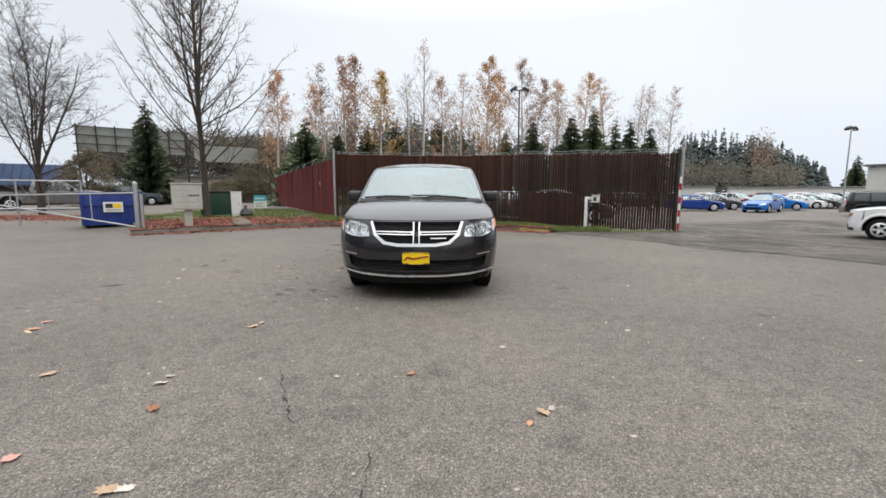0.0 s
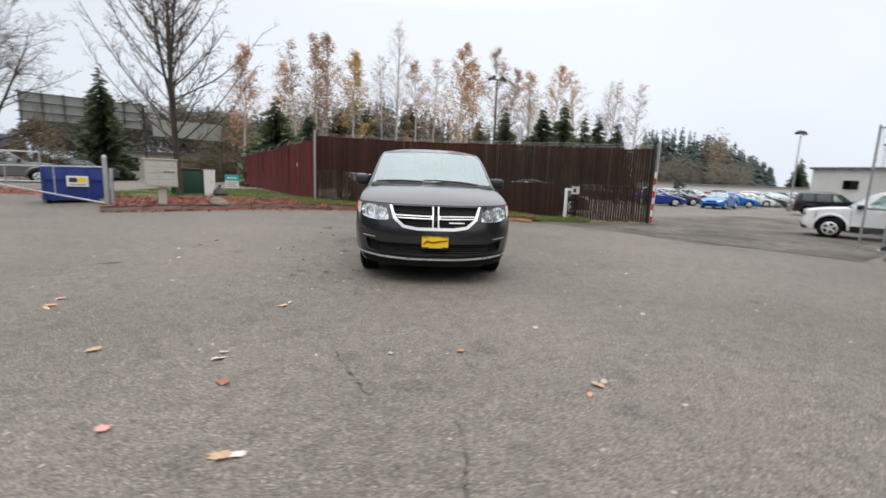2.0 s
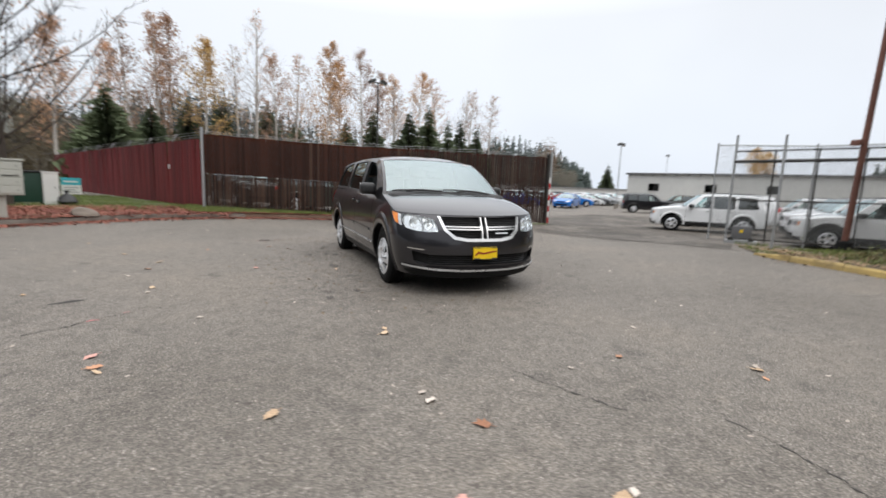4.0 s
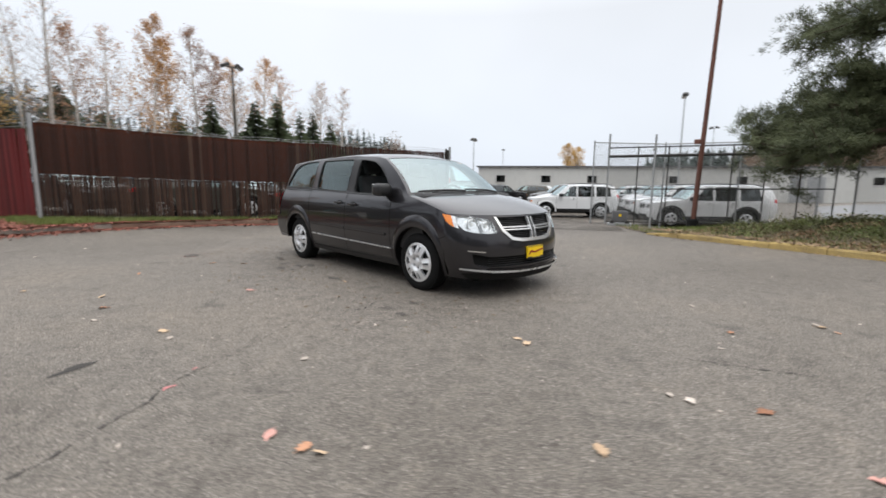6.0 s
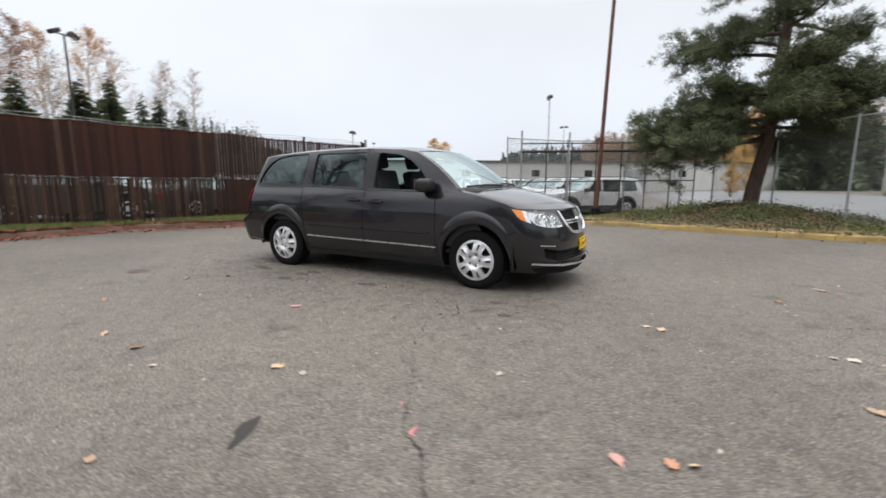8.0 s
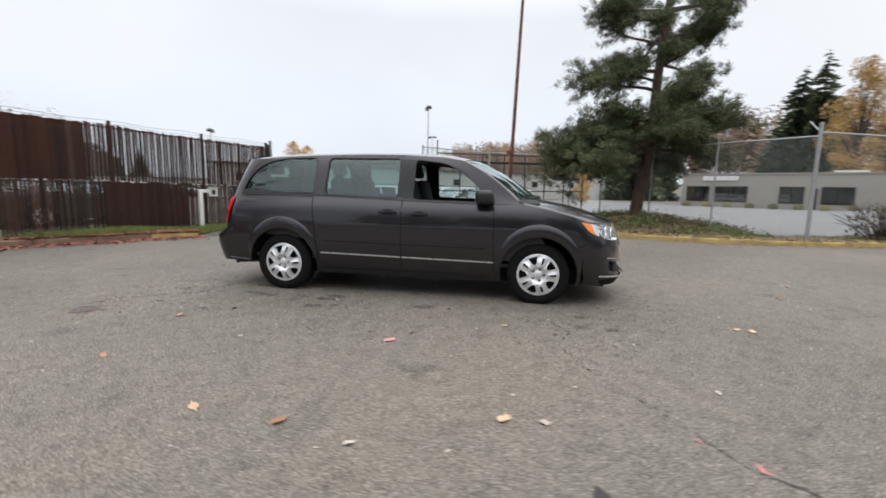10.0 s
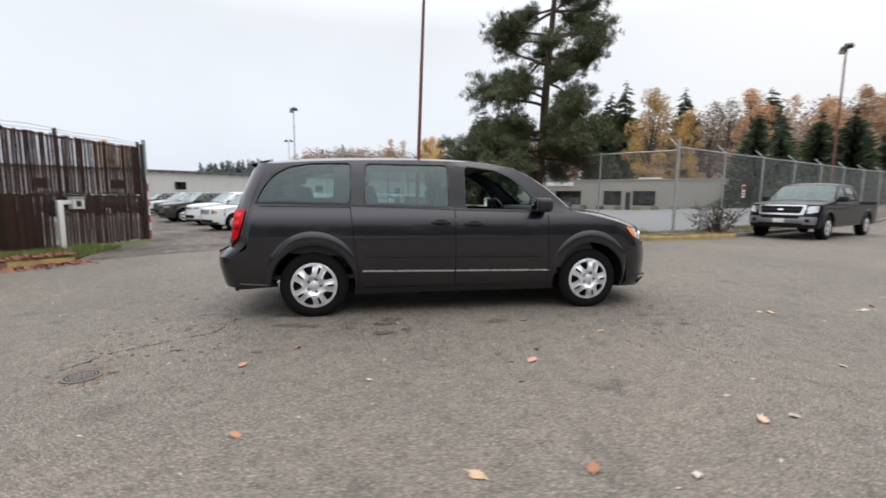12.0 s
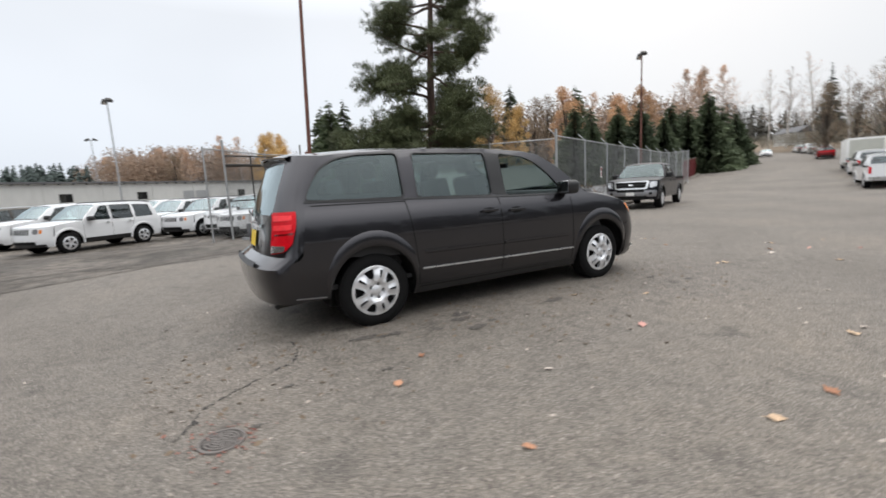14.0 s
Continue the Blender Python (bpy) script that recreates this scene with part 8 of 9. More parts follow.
LEAVES = [(0.5, 3.12, "leaf_tan", 0.062), (0.4, 3.0, "leaf_orange", 0.035), (-1.74, 3.15, "leaf_orange", 0.062), (-2.77, 3.62, "leaf_tan", 0.068), (-1.91, 3.49, "leaf_pale", 0.058), (-0.29, 3.65, "leaf_orange", 0.05), (0.41, 4.17, "leaf_pale", 0.045),
          (-1.48, 2.46, "leaf_tan", 0.06), (-1.40, 2.47, "leaf_pale", 0.045), (-2.09, 2.67, "leaf_red", 0.06), (-1.85, 4.70, "leaf_tan", 0.062), (-0.79, 3.6, "leaf_pale", 0.03), (-3.76, 4.51, "leaf_tan", 0.05), (-3.80, 4.60, "leaf_orange", 0.06),
          (-3.87, 4.82, "leaf_red", 0.055), (-4.17, 8.16, "leaf_orange", 0.062), (-3.9, 6.95, "leaf_tan", 0.062), (-4.13, 8.72, "leaf_tan", 0.062), (-2.59, 10.13, "leaf_orange", 0.055), (-2.82, 7.94, "leaf_red", 0.07), (-1.81, 4.82, "leaf_tan", 0.05),
          (-2.25, 9.78, "leaf_orange", 0.05)]
MORE_LEAVES = [(-1.75, 7.61, "leaf_tan", 0.05), (-1.92, 3.6, "leaf_pale", 0.04), (-3.9, 6.73, "leaf_pale", 0.045), (-4.29, 7.71, "leaf_pale", 0.045), (0.56, 3.16, "leaf_pale", 0.04), (-3.0, 9.2, "leaf_pale", 0.035), (-2.2, 7.0, "leaf_tan", 0.04),
          (-4.75, 9.6, "leaf_tan", 0.05), (-3.3, 5.6, "leaf_pale", 0.04), (-5.0, 6.9, "leaf_tan", 0.045), (1.6, 4.6, "leaf_pale", 0.035), (1.9, 7.1, "leaf_pale", 0.045), (2.4, 6.5, "leaf_pale", 0.04), (2.9, 8.4, "leaf_pale", 0.045),
          (-4.6, 12.6, "leaf_pale", 0.05), (-3.9, 13.3, "leaf_pale", 0.05), (-5.6, 11.0, "leaf_tan", 0.05), (-6.4, 10.4, "leaf_pale", 0.05), (-3.2, 3.0, "leaf_red", 0.05), (-2.6, 2.3, "leaf_red", 0.05), (-1.9, 1.6, "leaf_tan", 0.05),
          (-3.6, 9.9, "leaf_orange", 0.045)]
LM = {}
rng_l = random.Random(61)
for i, (x, y, kind, size) in enumerate(LEAVES + MORE_LEAVES):
    if (kind, i % 3) not in LM:
        LM[kind, i % 3] = finish(buf_mesh("fallen_leaf", leaf_mesh(60 + i)), M[kind], 0)
    ob = part("fallen_leaf", LM[kind, i % 3], None, m=None)
    ob.matrix_basis = Matrix.Translation((x, y, ground_z(x, y) + 0.005)) @ pose(0, 0, 0, rng_l.gauss(0, 6), rng_l.gauss(0, 6), rng_l.uniform(0, 360)) @ Matrix.Scale(size * 0.82, 4)
    tagged(ob, {"leaf_tan": "curled tan fallen leaf lying on asphalt", "leaf_orange": "dry orange fallen leaf lying on asphalt", "leaf_red": "dull red fallen leaf lying on asphalt", "leaf_pale": "pale dry fallen leaf lying on asphalt"}[kind], "leaf", "fallen leaves")
b = Buf()
for _ in range(900):
    x, y = rng_l.uniform(-9, 6), rng_l.uniform(-6, 15)
    s = rng_l.uniform(0.006, 0.022)
    a = rng_l.uniform(0, 6.28)
    p = Vector((x, y, ground_z(x, y) + 0.004))
    e, f = Vector((math.cos(a), math.sin(a), 0.2)) * s, Vector((-math.sin(a), math.cos(a), 0.15)) * s * 0.6
    b.add([p - e, p + f, p + e, p - f], [(0, 1, 2, 3)])
bd = Buf()
for _ in range(420):
    x, y = -1.6 + rng_l.gauss(0, 0.7), rng_l.uniform(5.2, 11.6)
    s = rng_l.uniform(0.008, 0.035)
    a = rng_l.uniform(0, 6.28)
    p = Vector((x, y, ground_z(x, y) + 0.004))
    e, f = Vector((math.cos(a), math.sin(a), 0.2)) * s, Vector((-math.sin(a), math.cos(a), 0.15)) * s * 0.6
    bd.add([p - e, p + f, p + e, p - f], [(0, 1, 2, 3)])
tagged(part("leaf_crumbs", bd, M["soil"], smooth=0), "dark damp leaf scraps beside the minivan", "leaves", kind="stuff")
tagged(part("leaf_crumbs", b, M["leaf_pale"], smooth=0), "scattered pale leaf crumbs and grit on asphalt", "leaves", kind="stuff")


# ---- cracks, marks and the manhole ----
def ribbon(name, pts, width, material, label, category, lift=0.003, seed=1, broken=False):
    rng = random.Random(seed)
    fine = []
    for a, c in zip(pts, pts[1:]):
        n = max(1, int(math.hypot(c[0] - a[0], c[1] - a[1]) / (0.028 if broken else 0.06)))
        fine += [(a[0] + (c[0] - a[0]) * k / n + rng.gauss(0, 0.008 if broken else 0.012), a[1] + (c[1] - a[1]) * k / n + rng.gauss(0, 0.008 if broken else 0.012)) for k in range(n)]
    fine.append(pts[-1])
    bf = Buf()
    for i, (x, y) in enumerate(fine):
        d = (Vector(fine[min(i + 1, len(fine) - 1)]) - Vector(fine[max(i - 1, 0)])).normalized()
        w = width * rng.uniform(0.35, 1.2) / 2 * (0.3 if i in (0, len(fine) - 1) else 1)
        if broken:
            w *= rng.choice((0.25, 0.6, 1.0, 1.9))
        for sg in (-1, 1):
            q = (x - sg * d.y * w, y + sg * d.x * w)
            bf.v.append((*q, ground_z(*q) + lift))
    bf.f = [(2 * i, 2 * i + 1, 2 * i + 3, 2 * i + 2) for i in range(len(fine) - 1) if not broken or rng.random() < 0.86]
    return tagged(part(name, bf, material, smooth=0), label, category, kind="structure")


CRACKS = [[(-2.6, 6.55), (-3.12, 6.37), (-3.46, 6.16), (-3.81, 5.96), (-4.1, 5.82), (-4.29, 5.58), (-4.45, 5.5), (-4.64, 5.34), (-5.3, 4.9)], [(-2.01, 6.55), (-2.26, 6.4), (-2.6, 6.55)], [(-2.52, 11.4), (-2.15, 11.23), (-1.95, 10.96), (-1.74, 10.63), (-1.5, 10.53), (-1.23, 10.54)],
          [(-1.22, 3.72), (-1.08, 3.41), (-0.94, 3.12), (-0.88, 3.0)], [(-0.42, 2.74), (-0.4, 2.42), (-0.5, 1.9)], [(-0.22, 5.4), (-0.04, 5.22), (0.09, 5.16)]]
for i, c in enumerate(CRACKS):
    ribbon("crack", c, (0.0105, 0.0105, 0.021, 0.011, 0.011, 0.013)[i], M["crack"], "thin broken dark crack in the asphalt", "crack", 0.003, i, True)
ribbon("tar_mark", [(-4.64, 6.43), (-4.52, 6.49), (-4.38, 6.54)], 0.075, M["crack"], "short dark tar streak on the asphalt", "stain", 0.003, 30)
ribbon("spray_mark", [(-4.16, 5.72), (-4.12, 5.74), (-4.07, 5.75)], 0.06, M["pink"], "small pink spray paint mark", "paint mark", 0.005, 31)
ribbon("spray_mark", [(-3.95, 5.93), (-3.9, 5.96)], 0.04, M["pink"], "faint pink spray paint mark", "paint mark", 0.005, 32)
for i, line in enumerate(([(7.0, 15.6), (6.7, 13.6), (6.9, 11.5), (7.4, 9.4), (7.9, 7.9)], [(7.35, 15.4), (7.1, 13.4), (7.25, 11.5), (7.7, 9.6), (8.1, 8.2)], [(7.9, 15.2), (7.6, 13.0), (7.9, 11.0), (8.4, 9.0)])):
    ribbon("gate_track", smooth_line(line, 6), 0.10, M["dirt"], "dirty groove across the lot's entrance", "groove", 0.004 + 0.001 * i, 40 + i)


for i, (line, w) in enumerate((([(4.75, 14.4), (5.1, 13.75), (5.42, 12.96), (5.5, 11.97), (5.7, 10.9), (6.4, 9.9)], 0.10), ([(5.6, 14.6), (5.9, 13.4), (6.0, 12.2), (6.2, 11.0), (6.9, 9.7)], 0.22), ([(9.0, 15.6), (8.8, 13.5), (9.3, 11.6), (10.6, 10.4), (12.6, 10.0)], 0.35), ([(9.9, 16.0), (9.9, 14.0), (10.6, 12.4), (12.4, 11.4), (15.0, 11.0)], 0.45), ([(11.2, 16.4), (11.6, 14.4), (12.8, 13.0), (15.2, 12.4)], 0.3))):
    ribbon("dirt_track", smooth_line(line, 6), w, M["dirt"], "dark muddy wheel track across the lot", "track", 0.012 + 0.001 * i, 60 + i)


rng_s = random.Random(91)
for i in range(16):
    x, y = -1.85 + rng_s.gauss(0, 0.4), rng_s.uniform(5.6, 11.8)
    k = rng_s.uniform(0.02, 0.07)
    blob = [(x + k * rng_s.uniform(0.3, 1.5) * math.cos(q * 0.449), y + 1.7 * k * rng_s.uniform(0.3, 1.5) * math.sin(q * 0.449)) for q in range(14)]
    tagged(part("damp_mark", sheet(blob, lambda u, v, h=0.0035 + 0.0002 * i: Vector((u, v, ground_z(u, v) + h)), (), 0.2), M["damp"], smooth=0), "small dark damp mark in worn asphalt", "stain", kind="structure")


def manhole():
    p = Vector((-2.64, 11.17, ground_z(-2.64, 11.17)))
    root = thing("manhole_cover", "small round cast iron cover with raised rings in asphalt", "manhole cover", Matrix.Translation(p) @ Matrix.Scale(0.34, 4))
    part("ring", Buf().lathe([(0.35, 0.001), (0.345, 0.03), (0.30, 0.034), (0.292, 0.002)], 36), M["iron"], root)
    part("lid", Buf().lathe([(0.289, 0.004), (0.285, 0.012), (0.0, 0.012)], 36), M["crack"], root, "dark sunken lid")
    for r in (0.26, 0.20, 0.14, 0.08):
        part("raised_ring", Buf().lathe([(r, 0.010), (r - 0.004, 0.032), (r - 0.030, 0.032), (r - 0.034, 0.010)], 32), M["iron"], root)
    for k in range(4):
        a = math.pi * k / 4
        part("rib", Buf().box(-0.255, -0.012, 0.009, 0.255, 0.012, 0.030), M["iron"], root, m=pose(0, 0, 0, 0, 0, math.degrees(a)))


manhole()
bm_ = Buf()
for _ in range(90):
    a0, r0 = rng_l.uniform(0, 6.28), abs(rng_l.gauss(0.15, 0.04)) if rng_l.random() < 0.7 else rng_l.uniform(0.12, 0.4)
    x, y = -2.64 + r0 * math.cos(a0), 11.17 + r0 * math.sin(a0)
    s, a = rng_l.uniform(0.006, 0.015), rng_l.uniform(0, 6.28)
    p = Vector((x, y, ground_z(x, y) + 0.007))
    e, f = Vector((math.cos(a), math.sin(a), 0.2)) * s, Vector((-math.sin(a), math.cos(a), 0.15)) * s * 0.6
    bm_.add([p - e, p + f, p + e, p - f], [(0, 1, 2, 3)])
tagged(part("leaf_crumbs", bm_, M["litter"], smooth=0), "red-brown leaf scraps gathered round the manhole", "leaves", kind="stuff")


# ---- lamps and poles ----
def lamp_post(x, y, top, label, heads, turn=0, material="galv", r=0.07):
    z = ground_z(x, y)
    root = thing("lamp_post", label, "lamp post", Matrix.Translation((x, y, z)) @ pose(0, 0, 0, 0, 0, turn), "yard lamp posts")
    h = top - z
    part("pole", Buf().tube([(0, 0, -0.1), (0, 0, h * 0.5), (0, 0, h)], [r, r * 0.8, r * 0.6], 10, True), M[material], root)
    part("base", Buf().lathe([(0.2, 0.0), (0.2, 0.45), (0.18, 0.5), (0.05, 0.5)], 16), M["kerb"], root)
    span = 0.42 if heads > 1 else 0.35
    part("arm", Buf().tube([(-span if heads > 1 else 0, 0, h - 0.05), (span, 0, h - 0.05)], 0.035, 8, True), M["darksteel"], root)
    for k in range(heads):
        s = -1 if k else 1
        part("lamp_head", rounded_box(-0.22, -0.17, -0.09, 0.22, 0.17, 0.09, 0.04, 2, Matrix.Translation((s * span, 0, h + 0.02)) @ pose(0, 0, 0, 0, s * 28, 0)), M["darksteel"], root)
        part("lens", rounded_box(-0.18, -0.13, -0.105, 0.18, 0.13, -0.09, 0.005, 1, Matrix.Translation((s * span, 0, h + 0.02)) @ pose(0, 0, 0, 0, s * 28, 0)), M["reflector"], root)
    return root


lamp_post(33.6, 15.2, 8.5, "tall lot lamp post with two flood heads", 2, 25)
lamp_post(4.95, 30.85, 8.1, "lamp post with two flood heads behind the fence", 2, 12, "darksteel")
lamp_post(32.3, 36.3, 6.4, "distant lot lamp post with two flood heads", 2, 20)
lamp_post(14.4, -16.3, 9.4, "street lamp post with one flood head and rusty pole", 2, -38, "rust")
lamp_post(70, 62, 9.0, "distant lot lamp post with two flood heads", 2, 20)
lamp_post(60, 20, 9.0, "distant lot lamp post with two flood heads", 2, 70)


def rust_pole():
    x, y = 10.98, 7.3
    root = thing("utility_pole", "tall slim rust-red steel pole on the verge", "pole", Matrix.Translation((x, y, ground_z(x, y))))
    part("shaft", Buf().tube([(0, 0, -0.1), (-0.03, -0.19, 6), (-0.07, -0.43, 13.5)], [0.078, 0.062, 0.04], 14, True), M["rust"], root)
    part("footing", Buf().lathe([(0.17, 0.0), (0.17, 0.32), (0.12, 0.36)], 14), M["matte"], root)
    part("junction_box", rounded_box(-0.24, -0.1, 2.72, -0.1, 0.1, 2.86, 0.02), M["rust"], root)


rust_pole()


# ---- buildings ----
def warehouse():
    a, b = Vector((38.5, 41.0, 0)), Vector((72.5, -7.8, 0))
    d = (b - a).normalized()
    ln = (b - a).length
    m = Matrix.Translation((a.x, a.y, -0.3)) @ Matrix.Rotation(math.atan2(d.y, d.x), 4, "Z")
    root = thing("warehouse", "long low off-white warehouse with a dark roof edge", "building", m)
    h = 4.05
    part("wall", Buf().box(0, 0, -0.3, ln, 24, h), M["wall_white"], root)
    part("roof", Buf().box(-0.25, -0.3, h, ln + 0.25, 24.3, h + 0.16), M["roof_grey"], root)
    for k in range(int(ln / 1.2)):
        part("rafter_end", Buf().box(k * 1.2 + 0.3, -0.28, h - 0.12, k * 1.2 + 0.42, 0.0, h), M["roof_grey"], root)
    for k in range(11):
        part("pilaster", Buf().box(k * 5.2 + 1.0, -0.06, -0.3, k * 5.2 + 1.25, 0.0, h - 0.1), M["wall_white"], root)
    for s in (2.9, 8.6, 14.2, 23.6, 31.0, 44.7, 52.0):
        w = part("window", Buf().box(s - 0.55, -0.045, 2.15, s + 0.55, 0.02, 3.0), M["matte"], root)
        part("window_frame", Buf().box(s - 0.6, -0.07, 2.08, s + 0.6, -0.01, 2.15).box(s - 0.6, -0.07, 3.0, s + 0.6, -0.01, 3.06), M["wall_white"], w)
        part("pane", Buf().box(s - 0.5, -0.052, 2.2, s - 0.03, -0.046, 2.95), M["darkglass"], w)
    part("roller_door", Buf().box(36.0, -0.05, 0.0, 39.5, 0.0, 3.0), M["galv"], root)
    part("side_door", Buf().box(28.0, -0.05, 0.0, 29.0, 0.0, 2.1), M["roof_grey"], root)


warehouse()


def tan_building():
    a, b = Vector((46.0, -11.0, 0)), Vector((33.6, -27.6, 0))
    d = (b - a).normalized()
    ln = (b - a).length
    m = Matrix.Translation((a.x, a.y, 0.0)) @ Matrix.Rotation(math.atan2(d.y, d.x), 4, "Z")
    root = thing("tan_building", "low flat-roofed tan office building with dark windows", "building", m)
    h = 3.35
    part("wall", Buf().box(0, 0, -0.3, ln, 16, h), M["wall_tan"], root)
    part("parapet", Buf().box(-0.1, -0.1, h, ln + 0.1, 16.1, h + 0.12), M["wall_tan"], root)
    for s, w in ((9.6, 0.95), (12.9, 1.15), (4.6, 1.5), (1.6, 1.1)):
        win = part("window", Buf().box(s - w, -0.03, 0.55, s + w, 0.02, 2.15), M["matte"], root)
        part("pane", Buf().box(s - w + 0.06, -0.04, 0.6, s - 0.03, -0.032, 2.1), M["darkglass"], win)
        part("pane", Buf().box(s + 0.03, -0.04, 0.6, s + w - 0.06, -0.032, 2.1), M["darkglass"], win)
        part("awning", Buf().box(s - w - 0.05, -0.25, 2.15, s + w + 0.05, 0.0, 2.22), M["wall_tan"], win)
    part("name_board", Buf().box(2.0, -0.12, 2.75, 5.2, -0.04, 3.2), M["white"], root)
    part("door", Buf().box(11.0, -0.03, 0.0, 11.5, 0.02, 2.0), M["matte"], root)
    part("roof_unit", Buf().box(12.0, 5, h, 14.5, 7, h + 0.5), M["white"], root)
    for k in range(10):
        part("planting", Buf().lathe([(0.0, 0.55), (0.3, 0.5), (0.42, 0.25), (0.38, 0.0)], 9, Matrix.Translation((0.8 + 1.9 * k, -0.7, 0))), M["ivy"], root)


tan_building()


def long_shed(name, label, a, b, depth, h, wall, roof, gable=True, bays=5):
    a, b = Vector((*a, 0)), Vector((*b, 0))
    d = (b - a).normalized()
    ln = (b - a).length
    z = ground_z(a.x, a.y)
    root = thing(name, label, "building", Matrix.Translation((a.x, a.y, z)) @ Matrix.Rotation(math.atan2(d.y, d.x), 4, "Z"))
    part("wall", Buf().box(0, 0, -0.3, ln, depth, h), M[wall], root)
    r = Buf()
    e = 0.5
    k = depth * 0.28 if gable else 0.15
    r.v = [(-e, -e, h), (ln + e, -e, h), (-e, depth / 2, h + k), (ln + e, depth / 2, h + k), (-e, depth + e, h), (ln + e, depth + e, h), (-e, -e, h - 0.12), (ln + e, -e, h - 0.12)]
    r.f = [(0, 1, 3, 2), (2, 3, 5, 4), (0, 2, 4), (1, 5, 3), (6, 7, 1, 0)]
    part("roof", r, M[roof], root, smooth=0)
    if gable:
        for i in range(int(ln / 0.6)):
            part("roof_rib", Buf().tube([(0.3 + 0.6 * i, -e, h + 0.02), (0.3 + 0.6 * i, depth / 2, h + k + 0.02)], 0.03, 4), M[roof], root)
    for i in range(bays):
        s = ln * (i + 0.5) / bays
        w = part("window", Buf().box(s - ln / bays * 0.3, -0.05, h * 0.25, s + ln / bays * 0.3, 0.02, h * 0.75), M["matte"], root)
        part("pane", Buf().box(s - ln / bays * 0.28, -0.06, h * 0.28, s + ln / bays * 0.28, -0.052, h * 0.72), M["darkglass"], w)
    return root


# dark wall colour stands in for the shade inside an open porch
long_shed("side_building", "low building with porch shade as a dark wall colour under a blue ribbed metal roof", (-46.0, 31.4), (-34.6, 40.1), 7, 1.75, "slat_worn", "roof_blue", True, 5)
long_shed("side_building", "pale distant industrial building behind trees", (-38.0, 60.0), (-22.0, 65.5), 10, 3.4, "wall_tan", "roof_grey", False, 6)
long_shed("far_building", "distant white lot building with flat roof", (62.0, 96.0), (90.0, 80.0), 12, 2.9, "white", "roof_grey", False, 0)
long_shed("far_building", "distant pale building with flat roof", (46.0, 104.0), (60.0, 98.0), 12, 3.2, "wall_white", "roof_grey", False, 0)
long_shed("house", "pale house on the rise beyond the road", (43.0, -126.0), (49.0, -128.6), 6, 2.6, "white", "roof_grey", True, 3)


def gantry():
    """The back of a large road sign on its frame."""
    a, b = Vector((-38.4, 47.0, 0)), Vector((-24.0, 57.5, 0))
    d = (b - a).normalized()
    ln = (b - a).length
    root = thing("road_sign", "back of a wide grey highway sign on a steel frame", "sign", Matrix.Translation((a.x, a.y, 0)) @ Matrix.Rotation(math.atan2(d.y, d.x), 4, "Z"))
    part("panel", Buf().box(0, 0, 5.6, ln * 0.55, 0.12, 8.2), M["sign_back"], root)
    part("panel", Buf().box(ln * 0.6, 0, 5.0, ln, 0.12, 6.9), M["sign_back"], root)
    for k in range(7):
        part("brace", Buf().box(ln * 0.55 * k / 6 - 0.06, -0.2, 5.4, ln * 0.55 * k / 6 + 0.06, 0.0, 8.4), M["darksteel"], root)
    for z in (5.5, 6.3, 7.2, 8.1):
        part("beam", Buf().box(-0.3, -0.3, z, ln * 0.58, -0.2, z + 0.1), M["darksteel"], root)
    for s, top in ((0.0, 8.3), (ln * 0.56, 8.0), (ln, 6.8)):
        part("column", Buf().tube([(s, 0.2, -0.3), (s, 0.2, top)], 0.10, 10, True), M["darksteel"], root)


gantry()


# ---- left of the kerb: gate, skip, letter boxes, bins ----
def skip():
    a, b = Vector((-12.05, 15.10, 0)), Vector((-10.81, 16.06, 0))
    m = Matrix.Translation((a.x, a.y, ground_z(a.x, a.y) + 0.03)) @ Matrix.Rotation(math.atan2(b.y - a.y, b.x - a.x), 4, "Z")
    root = thing("waste_container", "blue steel waste container with a white notice", "container", m)
    w, dp, h = 1.62, 1.1, 1.17
    part("body", rounded_box(0, 0, 0.08, w, dp, h - 0.04, 0.02), M["bluebox"], root)
    part("lid", rounded_box(-0.03, -0.03, h - 0.04, w + 0.03, dp + 0.03, h + 0.02, 0.015), M["bluebox"], root)
    for x in (0.02, w * 0.36, w * 0.68, w - 0.08):
        part("rib", Buf().box(x, -0.05, 0.1, x + 0.06, 0.0, h - 0.06), M["bluebox"], root)
    part("rail", Buf().box(0, -0.06, h * 0.62, w, 0.0, h * 0.62 + 0.06), M["bluebox"], root)
    n = part("notice", Buf().box(0.60, -0.075, 0.52, 1.14, -0.066, 0.86), M["white"], root)
    part("emblem", Buf().box(0.66, -0.082, 0.66, 0.86, -0.077, 0.80), M["print_dark"], n)
    part("emblem", Buf().box(0.88, -0.082, 0.66, 1.08, -0.077, 0.80), M["plate_yellow"], n)
    part("text_bar", Buf().box(0.66, -0.082, 0.57, 1.08, -0.077, 0.61), M["galv"], n)
    for x in (0.15, w - 0.15):
        part("caster", Buf().tube([(x, 0.12, 0.06), (x, 0.2, 0.06)], 0.06, 10, True), M["tyre"], root)


skip()


